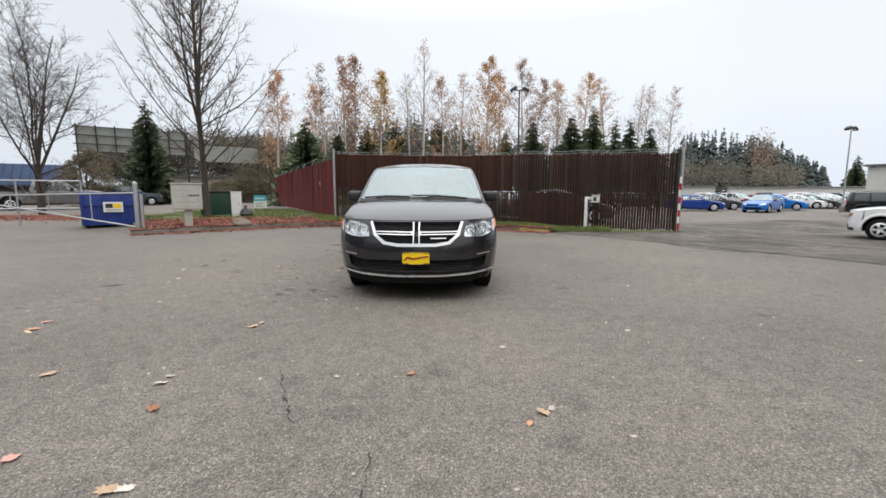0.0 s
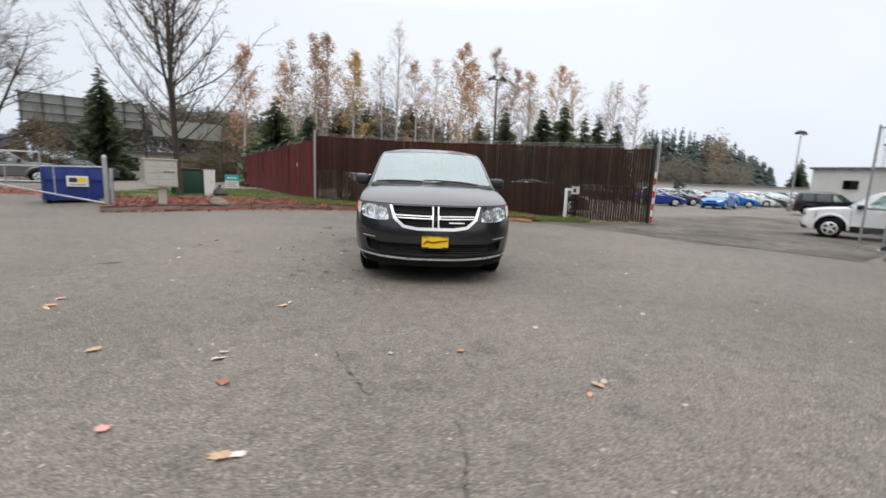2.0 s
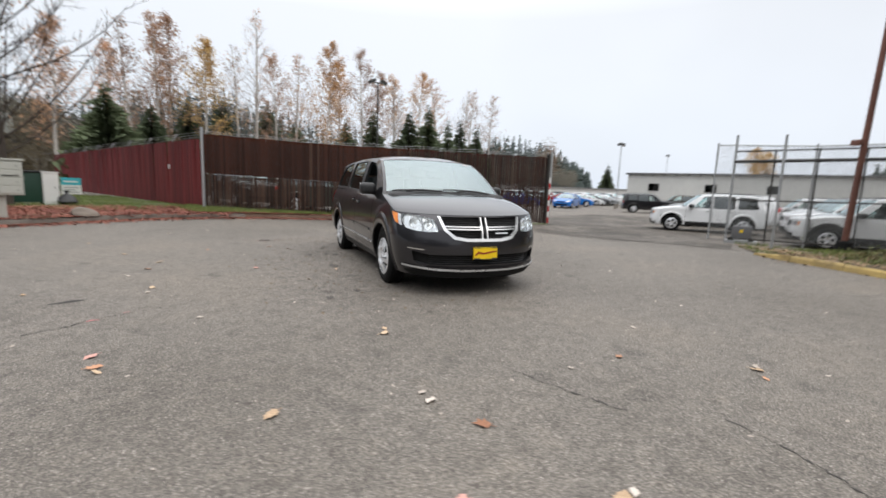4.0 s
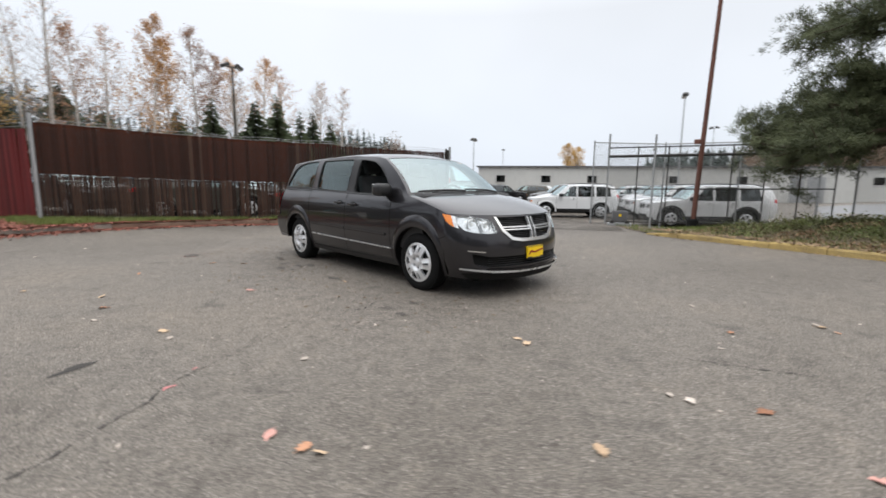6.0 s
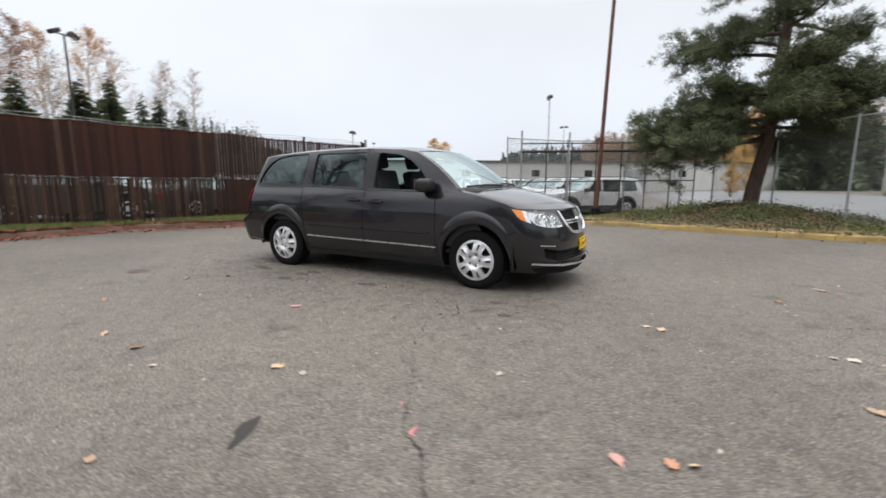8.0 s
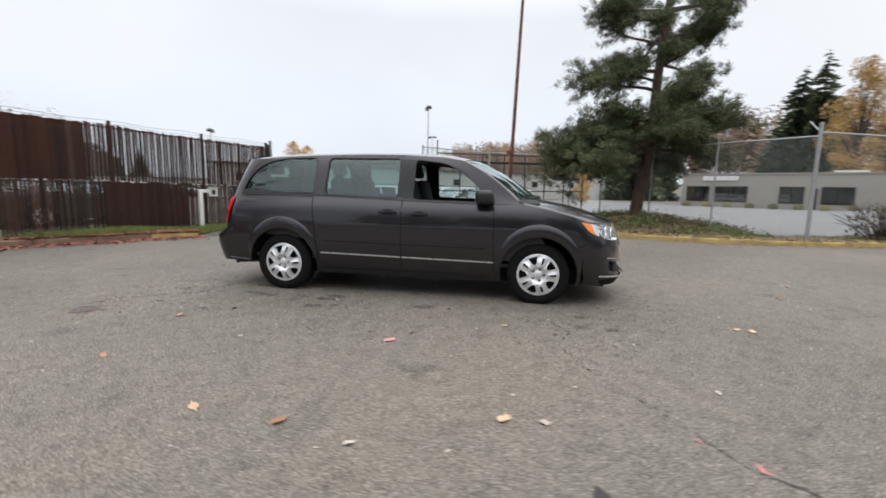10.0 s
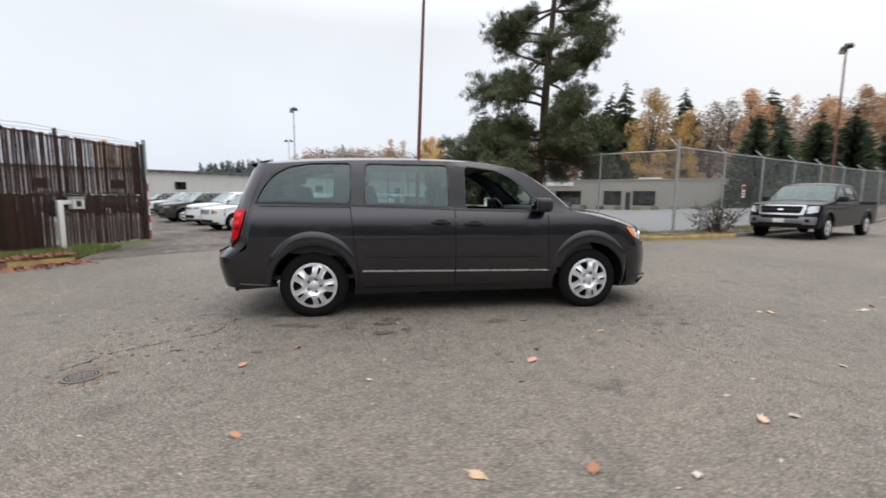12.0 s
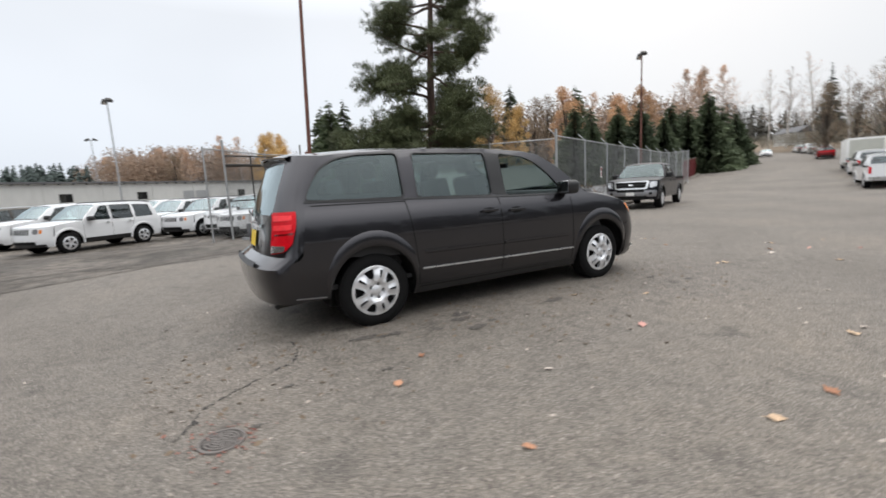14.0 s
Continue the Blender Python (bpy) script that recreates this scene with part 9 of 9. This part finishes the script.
def swing_gate():
    root = thing("swing_gate", "galvanised tube swing gate hanging from a steel post", "gate")
    p = Vector((-9.62, 14.3, ground_z(-9.62, 14.3)))
    q = Vector((-15.4, 15.2, 0.0))
    part("post", Buf().tube([p + Vector((0, 0, -0.1)), p + Vector((0, 0, 1.52))], 0.065, 12, True), M["galv"], root)
    part("cap", Buf().lathe([(0.07, 1.5), (0.05, 1.56), (0.0, 1.58)], 12, Matrix.Translation(p)), M["galv"], root)
    part("post", Buf().tube([p + Vector((0.12, 0.06, -0.1)), p + Vector((0.12, 0.06, 1.2))], 0.05, 12, True), M["galv"], root)
    for h0, h1 in ((1.22, 1.14), (0.16, 0.92)):
        part("rail", Buf().tube([p + Vector((0, 0, h0)), q + Vector((0, 0, h1))], 0.026, 8), M["galv"], root)
    for k in (0.28, 0.55, 0.8):
        r = p.lerp(q, k)
        part("upright", Buf().tube([Vector((r.x, r.y, 0.16 + 0.76 * k)), Vector((r.x, r.y, 1.22 - 0.08 * k))], 0.02, 8), M["galv"], root)
    far = thing("wire_gate", "low galvanised wire gate across the side drive", "gate")
    a, b = Vector((-13.2, 16.6, 0)), Vector((-22.0, 13.5, 0))
    for h in (0.68, 1.66):
        part("rail", Buf().tube([a + Vector((0, 0, h)), b + Vector((0, 0, h))], 0.025, 8), M["galv"], far)
    for k in range(6):
        r = a.lerp(b, k / 5)
        part("upright", Buf().tube([r, r + Vector((0, 0, 1.70))], 0.03, 8), M["galv"], far)


swing_gate()


def letter_boxes():
    x, y = -8.29, 14.75
    z = ground_z(x, y) + 0.1
    root = thing("letter_box", "cream metal cluster letter box on a square post", "letter box", Matrix.Translation((x, y, z)) @ pose(0, 0, 0, 0, 0, 28))
    part("post", rounded_box(-0.11, -0.09, -0.1, 0.11, 0.09, 0.62, 0.01), M["cream"], root)
    part("cabinet", rounded_box(-0.42, -0.22, 0.58, 0.42, 0.22, 1.38, 0.02), M["cream"], root)
    part("cap", rounded_box(-0.45, -0.25, 1.38, 0.45, 0.25, 1.42, 0.01), M["cream"], root)
    for i in range(2):
        for j in range(4):
            d = part("box_door", rounded_box(-0.39 + 0.39 * i, -0.232, 0.62 + 0.185 * j, -0.01 + 0.39 * i, -0.22, 0.79 + 0.185 * j, 0.006, 1), M["cream"], root)
            part("lock", Buf().tube([(-0.08 + 0.39 * i, -0.232, 0.70 + 0.185 * j), (-0.08 + 0.39 * i, -0.24, 0.70 + 0.185 * j)], 0.012, 8, True), M["darksteel"], d)
    part("mail_slot", Buf().box(0.05, -0.24, 1.02, 0.34, -0.233, 1.045), M["matte"], root)


letter_boxes()


def drum():
    x, y = -9.55, 19.1
    root = thing("rubbish_bin", "dark green steel rubbish container with a black lid", "bin", Matrix.Translation((x, y, ground_z(x, y) + 0.1)) @ pose(0, 0, 0, 0, 0, 20))
    part("body", rounded_box(-0.62, -0.42, 0.08, 0.62, 0.42, 1.0, 0.03), M["greenbox"], root)
    part("lid", rounded_box(-0.65, -0.46, 1.0, 0.65, 0.44, 1.06, 0.02), M["black"], root)
    for v in (-0.66, 0.60):
        part("side_pocket", Buf().box(v, -0.3, 0.55, v + 0.06, 0.3, 0.7), M["greenbox"], root)
    for v in (-0.5, 0.5):
        part("caster", Buf().tube([(v, -0.3, 0.04), (v, -0.24, 0.04)], 0.05, 10, True), M["tyre"], root)
    c = thing("utility_cabinet", "white metal utility cabinet beside the bin", "cabinet", Matrix.Translation((-8.72, 18.95, ground_z(-8.72, 18.95) + 0.1)) @ pose(0, 0, 0, 0, 0, 20))
    part("body", rounded_box(-0.19, -0.15, 0, 0.19, 0.15, 1.0, 0.015), M["white"], c)
    part("cap", rounded_box(-0.21, -0.17, 1.0, 0.21, 0.17, 1.04, 0.01), M["white"], c)
    part("door", Buf().box(-0.15, -0.158, 0.12, 0.15, -0.151, 0.9), M["white"], c)
    part("handle", Buf().box(0.09, -0.17, 0.5, 0.11, -0.158, 0.58), M["darksteel"], c)
    bag = thing("rubbish_bag", "black plastic rubbish bag slumped on grass", "bag", Matrix.Translation((-8.30, 18.85, ground_z(-8.3, 18.85) + 0.1)))
    bb = Buf()
    rng = random.Random(4)
    prof = [(0.0, 0.0), (0.22, 0.02), (0.27, 0.12), (0.2, 0.26), (0.06, 0.36), (0.04, 0.42), (0.08, 0.46)]
    bb.lathe(prof, 14)
    bb.v = [(x * rng.uniform(0.85, 1.15), y * rng.uniform(0.85, 1.15), z) for x, y, z in bb.v]
    part("sack", bb, M["black"], bag)


drum()


def yard_sign():
    x, y = -9.4, 22.9
    root = thing("yard_sign", "small white and teal sign on two stakes in grass", "sign", Matrix.Translation((x, y, ground_z(x, y) + 0.1)) @ pose(0, 0, 0, 0, 0, 22))
    part("board", Buf().box(-0.30, -0.01, 0.22, 0.30, 0.01, 0.86), M["white"], root)
    part("header", Buf().box(-0.30, -0.017, 0.58, 0.30, -0.011, 0.86), M["teal"], root)
    for k in range(3):
        part("text_bar", Buf().box(-0.22, -0.017, 0.28 + 0.09 * k, 0.22 - 0.1 * (k % 2), -0.011, 0.32 + 0.09 * k), M["galv"], root)
    part("text_bar", Buf().box(-0.22, -0.022, 0.68, 0.2, -0.018, 0.74), M["white"], root)
    for s in (-0.2, 0.2):
        part("stake", Buf().tube([(s, 0.015, -0.1), (s, 0.015, 0.5)], 0.012, 6), M["darksteel"], root)
    r = thing("boulder", "rough brown boulder beside the kerb", "rock", Matrix.Translation((-6.9, 15.35, ground_z(-6.9, 15.35) + 0.1)))
    bm = bmesh.new()
    bmesh.ops.create_icosphere(bm, subdivisions=3, radius=0.24)
    for v in bm.verts:
        v.co *= 1 + 0.5 * noise.noise(v.co * 3.5)
        v.co.z = max(-0.05, v.co.z * 0.75) + 0.08
        v.co.x *= 1.3
    part("stone", bm, M["stone"], r)
    t = thing("timber_stack", "low stack of grey timber boards by the tree", "timber", Matrix.Translation((-11.6, 19.4, ground_z(-11.6, 19.4) + 0.03)) @ pose(0, 0, 0, 0, 0, 24))
    for k in range(5):
        part("plank", Buf().box(-0.9 + 0.05 * k, -0.22 + 0.09 * (k % 3), 0.05 * (k // 3), 0.9 - 0.07 * k, -0.14 + 0.09 * (k % 3), 0.045 + 0.05 * (k // 3)), M["twig"], t)


yard_sign()


def access_post():
    x, y = 4.81, 15.75
    root = thing("keypad_post", "white bent gate keypad post with a box on top", "post", Matrix.Translation((x, y, ground_z(x, y) + 0.02)) @ pose(0, 0, 0, 0, 0, -34))
    part("upright", rounded_box(-0.05, -0.05, -0.1, 0.05, 0.05, 1.10, 0.012), M["white"], root)
    part("arm", rounded_box(-0.05, -0.045, 1.02, 0.34, 0.045, 1.11, 0.012), M["white"], root)
    part("keypad_box", rounded_box(0.20, -0.11, 0.92, 0.42, 0.09, 1.17, 0.015), M["white"], root)
    part("hood", rounded_box(0.18, -0.15, 1.17, 0.44, 0.10, 1.19, 0.006), M["cream"], root)
    part("keys", Buf().box(0.26, -0.117, 0.97, 0.36, -0.111, 1.10), M["darksteel"], root)


access_post()


def no_parking():
    x, y = 6.95, -3.95
    root = thing("road_sign", "small red and white sign on the chain-link fence", "sign", Matrix.Translation((x + 0.55, y, ground_z(x, y))) @ pose(0, 0, 0, 0, 0, -60))
    part("plate", Buf().box(-0.16, -0.01, 1.35, 0.16, 0.0, 1.8), M["white"], root)
    part("band", Buf().box(-0.13, -0.016, 1.62, 0.13, -0.011, 1.76), paint("stripe_red", (0.5, 0.02, 0.02)), root)
    part("text_bar", Buf().box(-0.12, -0.016, 1.50, 0.12, -0.011, 1.55), paint("stripe_red", (0.5, 0.02, 0.02)), root)
    part("text_bar", Buf().box(-0.12, -0.016, 1.41, 0.10, -0.011, 1.45), paint("stripe_red", (0.5, 0.02, 0.02)), root)


no_parking()


def bush(name, label, x, y, h, r, seed, material, n=900):
    rng = random.Random(seed)
    root = thing(name, label, "shrub", stand(x, y))
    wood, lv = Buf(), Buf()
    for _ in range(26):
        a = rng.uniform(0, 6.28)
        q, hd, _ = branch(wood, (rng.gauss(0, 0.15), rng.gauss(0, 0.15), 0), (math.cos(a) * 0.5, math.sin(a) * 0.5, 1), h * rng.uniform(0.7, 1.1), 0.02, rng, -0.02, 0.12, 5, 4, 0.3)
        for _ in range(6):
            j = rng.randrange(1, 5)
            branch(wood, q[j], any_side(hd[j], rng, 0.6), h * 0.35, 0.009, rng, 0, 0.15, 3, 3, 0.4)
    for _ in range(n):
        a = rng.uniform(0, 6.28)
        k = r * rng.random() ** 0.5
        leaf_quad(lv, Vector((math.cos(a) * k, math.sin(a) * k, h * rng.random() ** 0.7 * (1 - 0.4 * k / r))), 0.12, rng)
    part("twig_mass", wood, M["darktwig"], root, smooth=0)
    if n:
        part("foliage", lv, material, root, smooth=0)


bush("shrub", "bare twiggy shrub in front of the chain-link fence", 7.6, -3.0, 1.3, 0.7, 5, M["brush"], 260)
for i, (x, y, h, r) in enumerate(((-28.4, 35.6, 4.4, 2.0), (-23.0, 50.9, 2.6, 2.4), (-20.6, 52.6, 7.0, 3.8), (-16.0, 57.2, 7.3, 3.6), (-27.0, 54.5, 2.4, 2.2), (-13.0, 50.0, 4.5, 3.0))):
    t = thing("brown_thicket", "brown leafless thicket beyond the side road", "shrub", stand(x, y), "thickets")
    leafy_parts(t, 500 + i, h, r, M["thicket"], 20000, 0.03, 0.105, "twig_mass")


# ---- parked vehicles ----
def facing(x, y, hx, hy, u):
    """The pose of a vehicle whose point at u on the axis lies at x, y, heading to (hx, hy)."""
    a = math.degrees(math.atan2(-hy, -hx)) - 90
    return Matrix.Translation((x, y, ground_z(x, y))) @ pose(0, 0, 0, 0, 0, a) @ Matrix.Translation((0, -u, 0))


WHITE, SILVER, BLACK = paint("white_gloss", (0.78, 0.79, 0.80), 0.0, 0.3), paint("silver_gloss", (0.42, 0.43, 0.45), 0.7, 0.35), paint("black_gloss", (0.012, 0.012, 0.014), 0.1, 0.3)
BLUE, NAVY, RED, GREY, BROWN = paint("bright_blue_gloss", (0.012, 0.16, 0.55), 0.3, 0.3), paint("deep_blue_gloss", (0.01, 0.045, 0.26), 0.3, 0.3), paint("red_gloss", (0.20, 0.010, 0.012), 0.2, 0.3), paint("grey_gloss", (0.07, 0.07, 0.075), 0.5, 0.35), paint("olive_gloss", (0.06, 0.055, 0.045), 0.4, 0.35)

patriot = suv_spec("sport_utility", WHITE, True)
cherokee = suv_spec("sport_utility", WHITE, False)
dark_suv = suv_spec("sport_utility", BROWN, False)
black_suv = suv_spec("sport_utility", BLACK, True)
H = (-0.63, 0.777)
side = Vector((0.777, 0.63, 0))
jeep, _ = vehicle(patriot, facing(13.95 + 0.742 * 0.9, 14.75 + 0.67 * 0.9, -0.67, 0.742, 0.86), "white boxy sport utility parked in the lot", "car", "cars in the lot")
gc, _ = vehicle(cherokee, facing(17.55 + side.x * 0.93, 16.7 + side.y * 0.93, *H, 0.92), "white rounded sport utility parked in the lot", "car", "cars in the lot")
vehicle(dark_suv, facing(20.4 + side.x * 0.9, 19.2 + side.y * 0.9, *H, 0.92), "dark olive sport utility parked in the lot", "car", "cars in the lot")
vehicle(black_suv, facing(29, 29, 0.6, -0.5, 2), "black boxy sport utility parked in the lot", "car", "cars in the lot")
ren = suv_spec("sport_utility", WHITE, True)
ren["flare_mat"] = M["black"]
vehicle(ren, facing(13.3 + side.x * 0.9, 8.7 + side.y * 0.9, -0.6, 0.8, 0.86), "white boxy sport utility with black arches behind the wire gate", "car", "cars in the lot")


dl, _ = vehicle(suv_spec("sport_utility", BROWN, False), facing(34.2, 30.5, *H, 2.2), "dark olive sport utility parked in the lot", "car", "cars in the lot", fine=0.12, lite=True)
gl, _ = vehicle(suv_spec("sport_utility", WHITE, False), facing(36.3, 31.4, *H, 2.2), "white rounded sport utility parked in the lot", "car", "cars in the lot", fine=0.12, lite=True)
jl, _ = vehicle(suv_spec("sport_utility", WHITE, True), facing(27.0, 16.4, *H, 2.2), "white boxy sport utility parked in the lot", "car", "cars in the lot", fine=0.12, lite=True)
bl, _ = vehicle(suv_spec("sport_utility", BLACK, True), facing(30.3, 16.9, *H, 2.2), "black boxy sport utility parked in the lot", "car", "cars in the lot", fine=0.12, lite=True)


def again(ob, x, y, hx, hy, u=2.2):
    c = copy_thing(ob, facing(x, y, hx, hy, u))
    return c


for x, y in ((22.3, 20.6), (25.3, 22.9), (30.8, 27.0)):
    again(dl, x + 1.8, y - 1.6, *H)
for x, y in ((28.4, 24.6),):
    again(gl, x + 1.8, y - 1.6, *H)
for x, y in ((17.4, 11.2), (19.9, 12.6)):
    again(jeep, x + 0.6, y - 1.0, *H)
for x, y in ((15.6, 10.0), (22.2, 14.2)):
    again(gc, x + 1.2, y - 1.4, *H)
again(dl, 24.2 + 1.2, 15.6 - 1.4, *H)

sb, _ = vehicle(sedan_spec("sedan", BLUE), facing(26.2, 36.8, -0.80, -0.60, 2.3), "bright blue sedan parked in the lot", "car", "cars in the lot")
vehicle(sedan_spec("sedan", NAVY), facing(21.8, 39.0, 0.93, -0.36, 2.3), "deep blue sedan parked in the lot", "car", "cars in the lot")
sg, _ = vehicle(sedan_spec("sedan", GREY), facing(25.6, 42.2, 0.93, -0.36, 2.3), "dark grey sedan parked in the lot", "car", "cars in the lot", fine=0.12, lite=True)
sw, _ = vehicle(sedan_spec("sedan", WHITE), facing(36.6, 46.0, 0.8, -0.6, 2.3), "white sedan parked in the lot", "car", "cars in the lot", fine=0.12, lite=True)
sr, _ = vehicle(sedan_spec("sedan", RED), facing(34.0, 46.5, 0.8, -0.6, 2.3), "red sedan parked in the lot", "car", "cars in the lot", fine=0.12, lite=True)
ss, _ = vehicle(sedan_spec("sedan", SILVER), facing(40.5, 47.5, 0.8, -0.6, 2.3), "silver sedan parked in the lot", "car", "cars in the lot", fine=0.12, lite=True)
again(sb, 31.2, 41.6, 0.8, -0.6)
again(sg, 38.6, 46.6, 0.8, -0.6)
again(sw, 43.0, 49.0, 0.8, -0.6)
again(bl, 17.5, 41.2, 0.93, -0.36)
rng_c = random.Random(8)
for k in range(16):
    again(rng_c.choice((sg, sw, ss, sr, gl, dl, bl, jl)), 20 + 3.0 * k + rng_c.uniform(-0.2, 0.2), 52 + 0.9 * k, 0.3, -0.95)
for k in range(15):
    again(rng_c.choice((sg, sw, ss, gl, sw, bl, ss)), 26 + 3.1 * k, 66 + 0.6 * k, 0.3, -0.95)
# cars glimpsed through the slats
for k, ob in enumerate((dl, bl, dl, sg)):
    again(ob, -3.2 + 2.9 * k, 23.6 - 0.5 * k, 0.35, -0.93)
for x, y, ob in ((0.6, 21.2, dl), (5.2, 20.2, sg)):
    again(ob, x, y, 0.97, -0.22)

tundra = pickup_spec("pickup_truck", paint("dark_slate", (0.014, 0.014, 0.018), 0.5, 0.32, 1.4))
M["dark_slate"].node_tree.nodes["Principled BSDF"].inputs["Coat Weight"].default_value = 0.45
tundra["screen_glass"] = M["privacy"]
tundra["nose_bits"] = [("=grille", [(-0.54, 0.86), (0.54, 0.86), (0.60, 1.085), (-0.60, 1.085)], 0.05, 0.026, "matte"), ("=grille_surround", [(-0.62, 0.80), (0.62, 0.80), (0.68, 1.13), (-0.68, 1.13)], 0.06, 0.016, "bright_trim"), ("headlight", [(0.70, 0.84), (0.70, 1.08), (0.94, 1.10), (0.94, 0.90)], 0.04, 0.010, "reflector"),
                       ("=grille_bar", [(-0.57, 0.965), (0.57, 0.965), (0.57, 0.985), (-0.57, 0.985)], 0.004, 0.032, "black"), ("=grille_badge", [(-0.08, 0.945), (0.08, 0.945), (0.08, 1.005), (-0.08, 1.005)], 0.03, 0.036, "bright_trim"), ("=bumper", [(-0.93, 0.50), (0.93, 0.50), (0.95, 0.75), (-0.95, 0.75)], 0.05, 0.035, "trim_silver"),
                       ("=upper_intake", [(-0.52, 0.69), (0.52, 0.69), (0.54, 0.79), (-0.54, 0.79)], 0.02, 0.042, "matte"), ("=lower_intake", [(-0.6, 0.42), (0.6, 0.42), (0.62, 0.54), (-0.62, 0.54)], 0.03, 0.042, "matte"), ("fog_lamp", [(0.68, 0.58), (0.68, 0.68), (0.80, 0.68), (0.80, 0.58)], 0.05, 0.042, "matte"), ("=front_plate", [(-0.16, 0.55), (0.16, 0.55), (0.16, 0.68), (-0.16, 0.68)], 0.01, 0.05, "white")]
vehicle(tundra, facing(5.75 + 0.927 * 0.98, -5.5 + 0.374 * 0.98, -0.374, 0.927, 1.0), "dark grey pickup truck with chrome grille parked by the fence", "pickup truck")
vehicle(pickup_spec("pickup_truck", paint("dull_silver", (0.22, 0.225, 0.235), 0.7, 0.35)), facing(-25.6, 29.0, 0.74, 0.67, 2.9), "silver pickup truck parked behind the wire gate", "pickup truck")
wp, _ = vehicle(pickup_spec("pickup_truck", WHITE), facing(2.7, -20.3, 0.374, -0.927, 5.7), "white pickup truck parked beside the road", "pickup truck", "trucks beside the road")
again(wp, 5.2, -27.3, 0.374, -0.927, 5.7)
vehicle(suv_spec("sport_utility", paint("slate_gloss", (0.06, 0.08, 0.1), 0.4), True), facing(-27.2, 38.9, 0.85, 0.5, 2.2), "dark slate sport utility on the side road", "car")
again(sr, -28.8, 26.0, 0.74, 0.67)
again(sr, 19.2, -60.5, 0.374, -0.927)
for k, ob in enumerate((sw, ss, gl, sg, sw)):
    again(ob, 24.4 + 2.9 * k, -75.0 - 5.6 * k, 0.45, -0.89)
again(sw, 36.0, -84.0, -0.374, 0.927)


def box_truck():
    root = thing("box_truck", "white box truck parked beside the road", "truck", facing(7.6, -33.6, 0.374, -0.927, 6.4), "trucks beside the road")
    part("cargo_box", rounded_box(-1.1, 2.0, 0.75, 1.1, 6.4, 2.55, 0.04), M["white"], root)
    part("cab", rounded_box(-0.95, 0.2, 0.5, 0.95, 1.95, 2.1, 0.2, 3), M["white"], root)
    part("windshield", Buf().box(-0.85, 0.18, 1.3, 0.85, 0.2, 1.95), M["darkglass"], root)
    part("chassis", Buf().box(-0.5, 0.4, 0.4, 0.5, 6.3, 0.75), M["matte"], root)
    for u in (1.0, 5.0):
        for v in (-0.95, 0.95):
            wheel(root, u, v, 0.39, 0.39, 0.245, 0.24, "five")
    for v in (-0.95, 0.95):
        part("tail_light", Buf().box(v - 0.08, 6.4, 0.8, v + 0.08, 6.42, 1.05), M["redlens"], root)
    part("roller_door", Buf().box(-0.95, 6.4, 0.85, 0.95, 6.425, 2.42), M["cream"], root)


box_truck()
